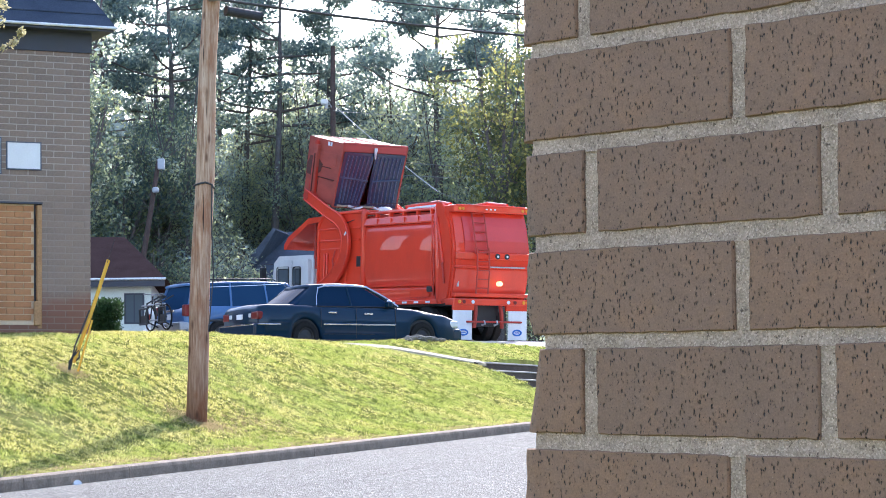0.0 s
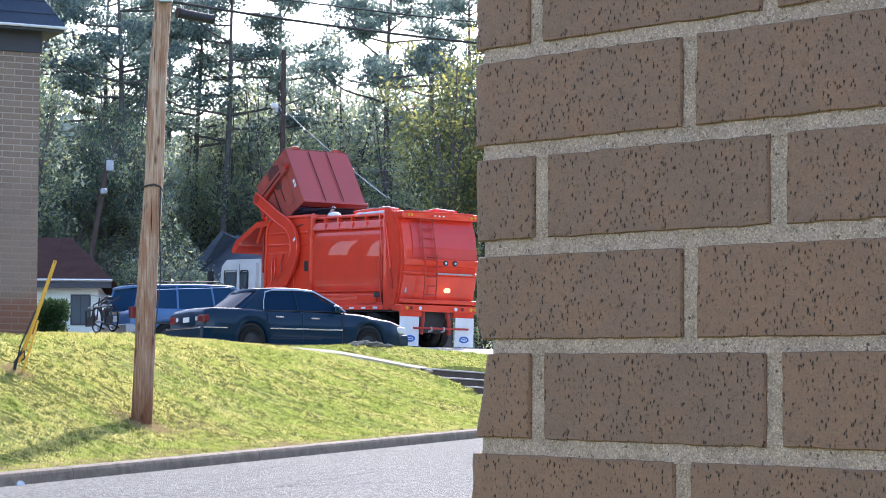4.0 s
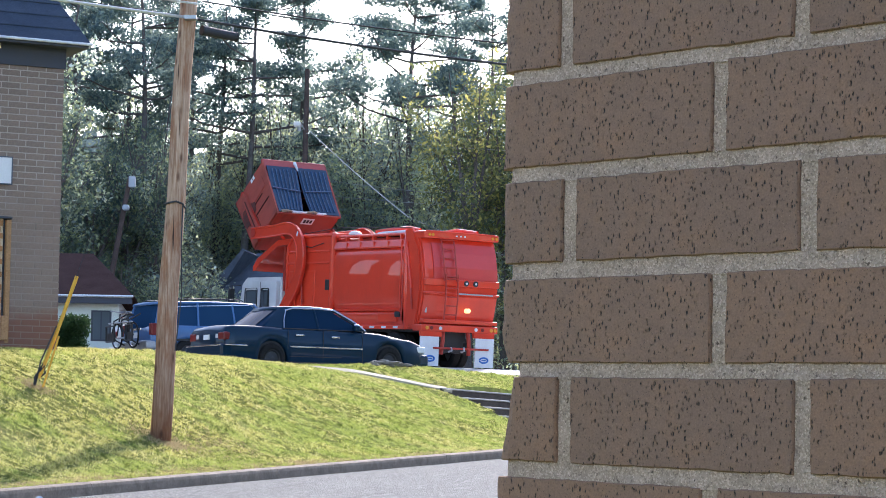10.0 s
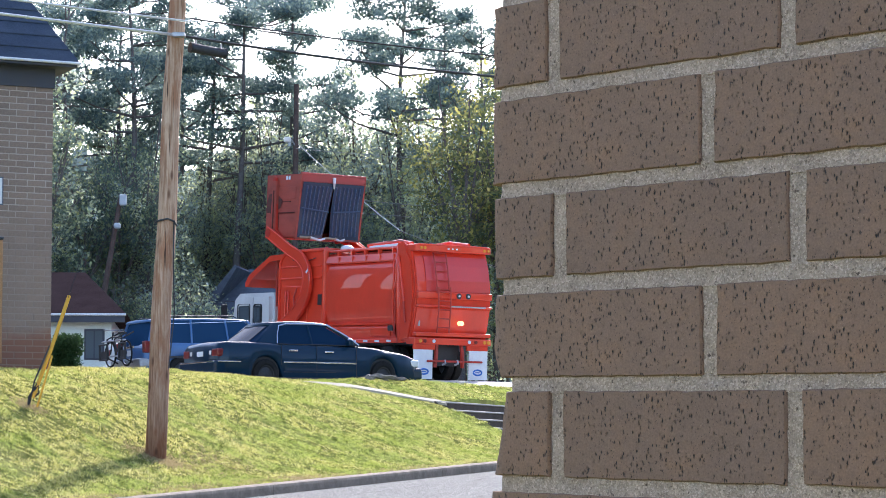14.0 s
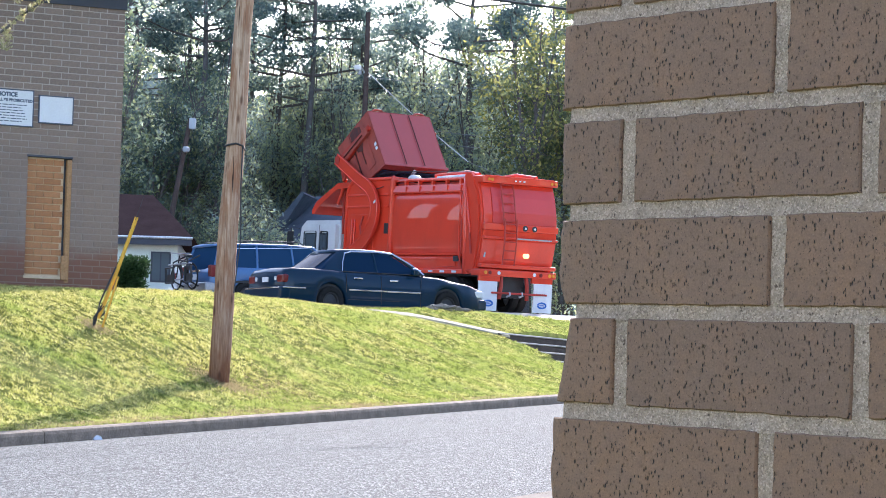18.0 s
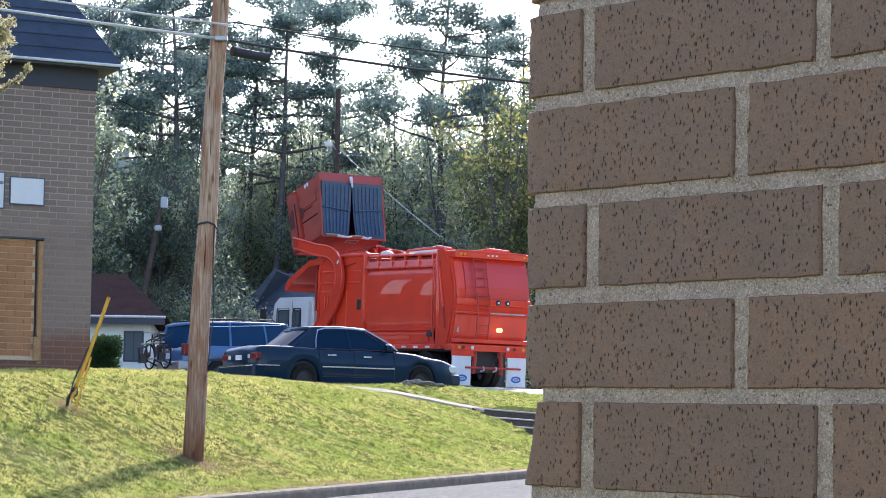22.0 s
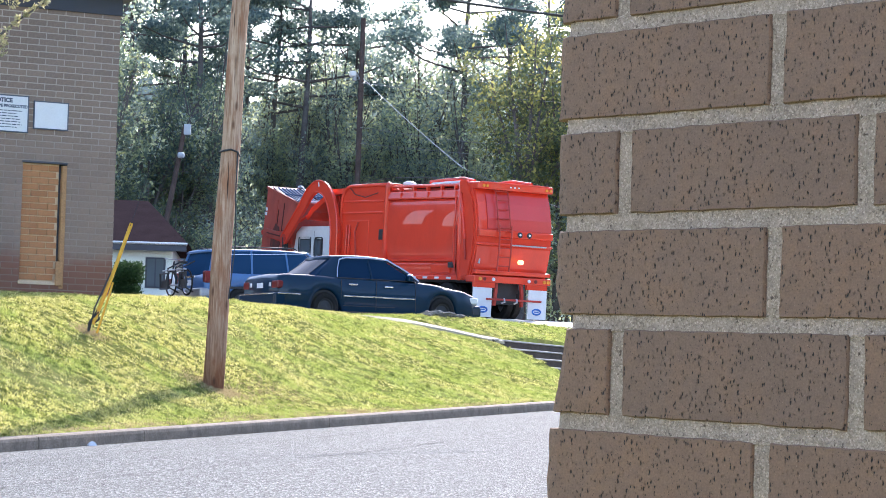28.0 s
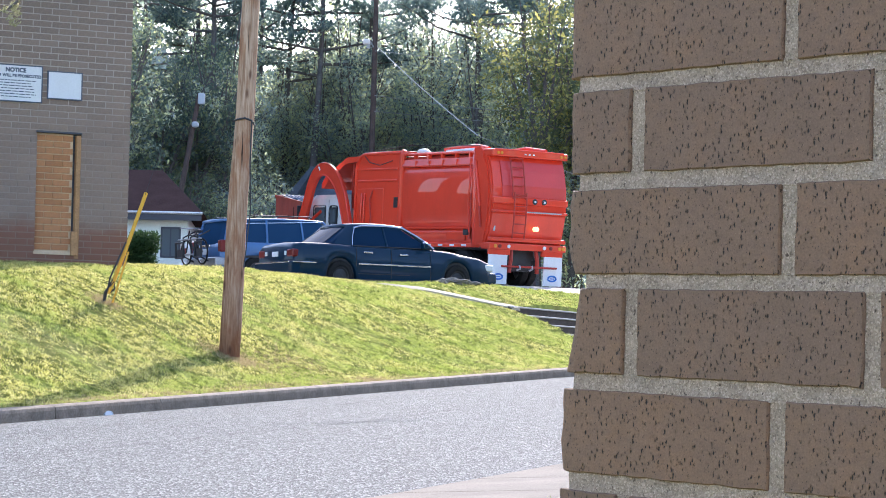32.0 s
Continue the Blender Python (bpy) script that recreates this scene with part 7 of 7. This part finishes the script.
def build_woods():
    pines = [pine(s, h) for s, h in ((1, 17.0), (2, 16.0), (3, 15.0), (7, 17.5))]
    trees = [broadleaf(s, h, w) for s, h, w in ((11, 10.5, 2.8), (12, 11.5, 2.6), (13, 9.0, 3.0), (14, 12.0, 2.4), (15, 8.0, 2.6))]
    bushes = [broadleaf(s, 4.2, 2.4, 2300, 0.05) for s in (21, 22)]
    rnd = random.Random(77)
    pine_label = "tall dark pine with a bare trunk and clumped needles"
    spots = ((-18.1, 104, 2), (-16.2, 110, 0), (-14.3, 106, 1), (-12.6, 112, 3), (-10.9, 104, 0), (-8.4, 110, 2), (-7.0, 108, 1), (-4.9, 113, 3), (-0.1, 107, 0), (2.0, 114, 3), (3.8, 108, 2),
             (-20.5, 112, 1), (-24, 108, 3), (6.5, 110, 0), (9.5, 114, 2), (-17.6, 120, 1), (-19.3, 116, 0), (-10.2, 117, 2))
    for x, y, k in spots:
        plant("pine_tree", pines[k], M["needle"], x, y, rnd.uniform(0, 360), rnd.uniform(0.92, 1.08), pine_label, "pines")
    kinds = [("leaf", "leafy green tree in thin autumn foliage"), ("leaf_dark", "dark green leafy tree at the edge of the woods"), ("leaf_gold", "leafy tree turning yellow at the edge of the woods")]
    for i in range(60):
        x = -27 + (i % 30) * 1.32 * (1 if i < 60 else 2.5) + rnd.uniform(-0.7, 0.7)
        y = (93, 101, 119)[i // 30] + rnd.uniform(-3, 5)
        if -10 < x < 4:
            y = 108.5 + rnd.uniform(0, 8) if i < 60 else y
            if i % 3 == 0 and i < 60:
                continue
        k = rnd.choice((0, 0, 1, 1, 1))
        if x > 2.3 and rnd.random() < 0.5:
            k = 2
        # near trees on the left take the copy darkened as shade
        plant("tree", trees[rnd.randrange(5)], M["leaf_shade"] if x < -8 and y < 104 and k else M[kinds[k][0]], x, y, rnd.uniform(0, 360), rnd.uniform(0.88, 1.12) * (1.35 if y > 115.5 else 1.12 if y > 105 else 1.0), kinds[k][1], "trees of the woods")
    # slender trees in the middle, in front of the pines
    for i in range(17):
        x = -12.6 + i * 1.0 + rnd.uniform(-0.4, 0.4)
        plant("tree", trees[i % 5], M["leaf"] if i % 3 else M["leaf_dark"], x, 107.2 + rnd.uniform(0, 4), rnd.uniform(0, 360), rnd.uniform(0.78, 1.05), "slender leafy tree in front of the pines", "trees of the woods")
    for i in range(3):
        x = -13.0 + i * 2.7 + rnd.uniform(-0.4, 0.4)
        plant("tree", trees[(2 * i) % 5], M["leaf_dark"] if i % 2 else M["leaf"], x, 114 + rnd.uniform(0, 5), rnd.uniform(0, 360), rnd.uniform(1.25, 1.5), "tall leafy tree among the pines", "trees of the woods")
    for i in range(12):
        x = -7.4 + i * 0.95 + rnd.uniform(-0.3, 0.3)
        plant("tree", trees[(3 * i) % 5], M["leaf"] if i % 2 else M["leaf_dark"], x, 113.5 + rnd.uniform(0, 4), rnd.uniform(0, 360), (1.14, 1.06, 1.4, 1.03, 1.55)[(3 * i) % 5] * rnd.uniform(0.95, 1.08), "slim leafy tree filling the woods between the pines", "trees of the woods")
    for i in range(15):
        x = -28 + i * 2.9 + rnd.uniform(-0.5, 0.5)
        y = 97 + rnd.uniform(-4, 16) if not -10 < x < 4 else rnd.uniform(107.5, 112)
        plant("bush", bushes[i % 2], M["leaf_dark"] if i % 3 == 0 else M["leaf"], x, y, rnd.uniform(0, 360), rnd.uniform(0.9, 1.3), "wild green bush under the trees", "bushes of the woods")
    for x, y, k in ((-8.6, 97.5, 0), (-7.6, 96.5, 1), (-8.2, 94.0, 1), (3.2, 97.0, 0), (4.4, 95.5, 1), (5.6, 97.0, 0), (7.0, 96.0, 1)):
        plant("bush", bushes[k], M["leaf"], x, y, 50 * x, 0.95, "low wild bush at the edge of the woods", "bushes of the woods")
    for i in range(16):
        x = -25 + i * 1.1 + rnd.uniform(-0.4, 0.4)
        plant("bush", bushes[i % 2], M["leaf_shade"], x, 91 + rnd.uniform(-2, 5), rnd.uniform(0, 360), rnd.uniform(0.6, 0.85), "low wild bush at the edge of the woods", "bushes of the woods")
    # unseen dark leaves across the street, behind the near wall, added to darken what the sedan mirrors
    r = np.random.RandomState(31)
    n = 3600
    c = np.column_stack([40 + r.uniform(-0.6, 0.6, n), r.uniform(-4, 62, n), r.uniform(0.5, 14, n) + 1.5 * np.sin(np.arange(n))])
    w = shape("far_trees", leaves_mesh("far_trees", c, [0.3] * n, 30000, 0.32, 6), M["shade_leaf"])
    tagged(w, "dense dark row of trees across the street", "trees", kind="stuff")
    # yellow-green tree behind the brick house
    plant("tree", trees[1], M["leaf_shade"], -13.4, 92, 40, 1.3, "dark green leafy tree behind the brick house", "")
    plant("tree", trees[3], M["leaf_shade"], -12.7, 88.5, 90, 1.0, "green leafy tree behind the small house", "")
    for x, y, k, sz in ((2.3, 93.5, 0, 1.12), (3.7, 96.0, 1, 1.2), (4.9, 92.0, 4, 1.35)):
        plant("tree", trees[k], M["leaf_gold"], x, y, 33 * k, sz, kinds[2][1], "trees of the woods")
    # hedge
    h = thing("hedge", pose(-7.72, 58.0, land(-7.72, 58.0)), "clipped dark green hedge beside the brick house", "hedge")
    r = np.random.RandomState(4)
    c = r.uniform((-0.30, -0.4, 0.15), (0.30, 0.4, 1.18), (90, 3))
    shape("foliage", leaves_mesh("foliage", c, [0.17] * 90, 14000, 0.030, 5), M["hedge_leaf"], h)
    part("stem", tube([(0, 0, -0.1), (0, 0, 0.5)], 0.04, 6), M["bark"], h)
    # branch of a nearer tree over the brick house
    foot = Vector((-9.0, 36.4, land(-9.0, 36.4)))
    bm = bmesh.new()
    tube([(0, 0, 0), (0.1, 0.1, 2.0), (0.0, 0.1, 4.0), (0.5, 0.2, 5.4)], 0.16, 9, bm, r1=0.07)
    limbs = [[(-8.95, 36.5, 6.0), (-7.6, 36.6, 6.6), (-6.87, 36.6, 6.90), (-6.57, 36.6, 7.16), (-6.38, 36.6, 7.29), (-6.18, 36.6, 7.44), (-6.07, 36.6, 7.58)],
             [(-8.9, 36.5, 7.1), (-7.8, 36.6, 7.5), (-7.0, 36.6, 7.7), (-6.45, 36.6, 7.85)], [(-8.7, 36.6, 8.2), (-7.4, 36.7, 8.2), (-6.5, 36.7, 8.3)]]
    cs, rs = [], []
    rr = random.Random(8)
    for l in limbs:
        l = [Vector(p) - foot for p in l]
        tube(l, 0.030, 5, bm, r1=0.006)
        for a, b in zip(l[1:], l[2:]):
            for k in range(9):
                cs.append(a.lerp(b, rr.random()) + Vector((rr.uniform(-0.03, 0.03), rr.uniform(-0.1, 0.1), rr.uniform(-0.03, 0.04))))
                rs.append(rr.uniform(0.035, 0.065))
    for x0, x1, z0, z1, n in ((-6.95, -6.50, 7.42, 8.1, 34), (-6.6, -6.32, 7.62, 8.3, 18), (-6.92, -6.72, 6.66, 7.02, 7), (-8.2, -6.4, 7.6, 8.9, 70)):
        for k in range(n):
            cs.append(Vector((rr.uniform(x0, x1), 36.6 + rr.uniform(-0.35, 0.35), rr.uniform(z0, z1))) - foot)
            rs.append(rr.uniform(0.06, 0.11))
    t = thing("blossoming_tree", pose(-9.0, 36.4, land(-9.0, 36.4)), "tree with pale yellow-green leaves reaching over the house", "tree")
    part("trunk", bm, M["bark"], t)
    shape("crown", leaves_mesh("crown", cs, rs, 5200, 0.030, 9), M["leaf_pale"], t)


def build_reflected_wall():
    """Unseen dark wall beyond the car park, its gaps added as bright patches for the truck's side to mirror."""
    b = thing("apartment_building", pose(-44, 66.2, 4.6), "dark brick apartment building with open stairwells beyond the car park", "building")
    # gaps placed where the truck's side should mirror the sky
    for y0, y1, z1 in ((0, 22.85, 11.0), (22.85, 23.85, 1.2), (23.85, 24.55, 11.0), (24.55, 25.85, 6.3), (25.85, 52, 11.0)):
        part("wall", box(3.2, 4, y0, y1 - 0.004, -0.5, z1), M["dark_brick"], b)
    part("roof", prism([(2.9, 11.004), (4.3, 11.004), (4.3, 12.4), (3.6, 16.8), (2.9, 12.4)], -0.3, 52.3), M["shingle"], b)


def build_far_poles():
    def wire(p0, p1, sag, r, mat, label):
        p0, p1 = Vector(p0), Vector(p1)
        pts = [p0.lerp(p1, i / 12) - Vector((0, 0, sag * 4 * (i / 12) * (1 - i / 12))) for i in range(13)]
        tagged(part("overhead_cable", tube(pts, r, 5), mat), label, "cable")
    z = land(-3.95, 95)
    p = thing("street_lamp_pole", pose(-3.97, 95.0, z), "brown wooden pole with a small street lamp", "street lamp")
    part("shaft", tube([(0, 0, -0.2), (0, 0, 5), (0.06, 0, 16.4 - z)], 0.13, 10, r1=0.09), M["old_pole"], p)
    part("lamp_arm", tube([(0.03, -0.05, 14.0 - z), (-0.12, -0.1, 14.25 - z), (-0.25, -0.1, 14.32 - z)], 0.025, 6), M["steel"], p)
    part("lamp_head", box(-0.42, -0.14, -0.22, 0.02, 14.15 - z, 14.36 - z, 0.06, 3), M["white"], p, "pale lamp head")
    part("lamp_base", tube([(-0.2, -0.1, 14.0 - z), (-0.2, -0.1, 14.2 - z)], 0.07, 8), M["steel"], p)
    wire((-3.85, 95, 14.1), (0.03, 86, 9.90), 0.08, 0.016, M["pale_cable"], "pale cable sloping down from the lamp pole")
    wire((0.03, 86, 9.90), (7.5, 78, 6.5), 0.1, 0.010, M["steel"], "thin cable sloping down from the lamp pole")
    for za, zb in ((13.9, 13.6), (12.2, 11.4), (11.6, 11.5)):
        wire((-3.9, 94.8, za), (16, 97, zb), 0.35, 0.011, M["steel"], "thin cable strung from the lamp pole")
    q = thing("flood_light_pole", pose(-10.45, 88.0, land(-10.4, 88)), "dark leaning pole with two small lamps", "lamp pole")
    z = land(-10.4, 88)
    part("shaft", tube([(-0.1, 0, -0.2), (0.05, 0, 7.7 - z), (0.66, 0, 11.4 - z)], 0.13, 9, r1=0.08), M["old_pole"], q)
    part("lamp_head", box(0.64, 0.88, -0.30, -0.08, 11.0 - z, 11.38 - z, 0.03), M["flap_grey"], q, "pale flood light")
    part("lamp_head", box(0.44, 0.68, -0.32, -0.06, 10.18 - z, 10.38 - z, 0.07, 3), M["flap_grey"], q, "pale domed lamp")
    part("lamp_bracket", tube([(0.55, 0, 10.2 - z), (0.56, -0.15, 10.22 - z)], 0.03, 6), M["steel"], q)


def build_grass():
    r = np.random.RandomState(2)
    line = np.array(PATH_LINE)[:, :2]

    def off_path(x, y):
        """True where neither the path nor the steps lie."""
        near = np.full(len(x), 9.0)
        for p, q in zip(line, line[1:]):
            d = q - p
            t = np.clip(((x - p[0]) * d[0] + (y - p[1]) * d[1]) / (d @ d), 0, 1)
            near = np.minimum(near, np.hypot(x - p[0] - t * d[0], y - p[1] - t * d[1]))
        a = (x - KERB_A[0]) * KERB_D[0] + (y - KERB_A[1]) * KERB_D[1]
        s = (x - KERB_A[0]) * KERB_N[0] + (y - KERB_A[1]) * KERB_N[1]
        return (near > 0.27) & ~((a > 27.0) & (a < 32.9) & (s > 1.6) & (s < 4.4))

    def blades(name, x, y, hgt, mat, label, width=(0.005, 0.010)):
        keep = off_path(x, y)
        x, y, hgt = x[keep], y[keep], hgt[keep]
        n = len(x)
        z = np.array([land(p, q) for p, q in zip(x.tolist(), y.tolist())])
        h = hgt * r.uniform(0.7, 1.25, n)
        t = r.uniform(0, 2 * np.pi, n)
        w = r.uniform(*width, n)
        lean = r.normal(0, 0.6, (n, 2)) * h[:, None]
        b = np.stack([x, y, z - 0.005], 1)
        side = np.stack([np.cos(t) * w, np.sin(t) * w, 0 * t], 1)
        tip = b + np.concatenate([lean, h[:, None]], 1)
        vs = np.stack([b - side, b + side, tip], 1).reshape(-1, 3)
        me = bpy.data.meshes.new(name)
        me.from_pydata(vs.tolist(), [], np.arange(len(vs)).reshape(-1, 3).tolist())
        me.update()
        tagged(shape(name, me, mat), label, "grass", kind="stuff")

    def lawn(a_rng, s_rng, count, hgt):
        tufts = count // 13
        k = r.randint(0, tufts, count)
        a = r.uniform(*a_rng, tufts)[k] + r.normal(0, 0.030, count)
        s = np.clip(r.uniform(*s_rng, tufts)[k] + r.normal(0, 0.030, count), s_rng[0], s_rng[1])
        tall = r.uniform(0.45, 1.55, tufts)[k]
        x = KERB_A[0] + a * KERB_D[0] + s * KERB_N[0]
        y = KERB_A[1] + a * KERB_D[1] + s * KERB_N[1]
        patch = np.array([noise.noise((p * 0.9, q * 0.9, 5)) + 0.6 * noise.noise((p * 3.1, q * 3.1, 8)) for p, q in zip(x.tolist(), y.tolist())])
        bare = np.hypot(x + 3.46, y - 35.56 + 0.15) < 0.42
        h = hgt * tall * np.clip(1 + 0.6 * patch, 0.4, 1.9)
        blades("grass", x[~bare], y[~bare], h[~bare], M["blade"], "short grass blades covering the bank, green and straw-coloured")

    lawn((-6, 12), (0.17, 8.0), 400000, 0.031)
    lawn((12, 24), (0.17, 8.5), 190000, 0.036)
    lawn((24, 38), (0.17, 8.5), 230000, 0.034)
    lawn((-14, 3), (-12.5, -9.42), 24000, 0.06)
    # dry grass round the pole, the guy wire and along the kerb
    n = 2600
    d, t = np.abs(r.normal(0, 0.34, n)), r.uniform(0, 2 * np.pi, n)
    x, y = [-3.28 + d * np.cos(t) * 1.4], [35.45 + d * np.sin(t)]
    for a0, s0, ra, rs in ((7.6, 0.35, 1.6, 0.10), (10.5, 0.3, 0.8, 0.10), (3.5, 0.3, 1.5, 0.06), (7.6, 3.1, 0.12, 0.12), (9.4, 1.3, 0.7, 0.35), (15.0, 0.3, 2.0, 0.08)):
        a, s = a0 + r.normal(0, ra, 1500), np.clip(s0 + r.normal(0, rs, 1500), 0.17, 9)
        x.append(KERB_A[0] + a * KERB_D[0] + s * KERB_N[0])
        y.append(KERB_A[1] + a * KERB_D[1] + s * KERB_N[1])
    x, y = np.concatenate(x), np.concatenate(y)
    blades("dry_grass", x, y, np.full(len(x), 0.035), M["straw"], "dry straw-coloured grass round the pole and along the kerb")


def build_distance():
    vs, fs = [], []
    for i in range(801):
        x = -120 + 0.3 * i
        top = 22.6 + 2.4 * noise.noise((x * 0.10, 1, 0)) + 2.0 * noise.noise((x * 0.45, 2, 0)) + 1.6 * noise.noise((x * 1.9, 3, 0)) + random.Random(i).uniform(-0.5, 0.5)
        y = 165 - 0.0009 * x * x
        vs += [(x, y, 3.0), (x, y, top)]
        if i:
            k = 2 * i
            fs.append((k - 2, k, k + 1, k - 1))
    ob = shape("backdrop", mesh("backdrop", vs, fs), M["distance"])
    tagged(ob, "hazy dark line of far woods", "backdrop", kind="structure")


def build_back_wall():
    # unseen wall, added to throw sunlight back on the bricks and the vehicles
    w = part("wall_rear", box(-16, 9, -6.2, -6.0, -0.5, 4.2), M["stucco"])
    tagged(w, "plain pale wall behind the camera", "wall", kind="structure")


build_yard()
build_small_house()
build_woods()
build_reflected_wall()
build_far_poles()
build_back_wall()
build_distance()
build_grass()


motions()
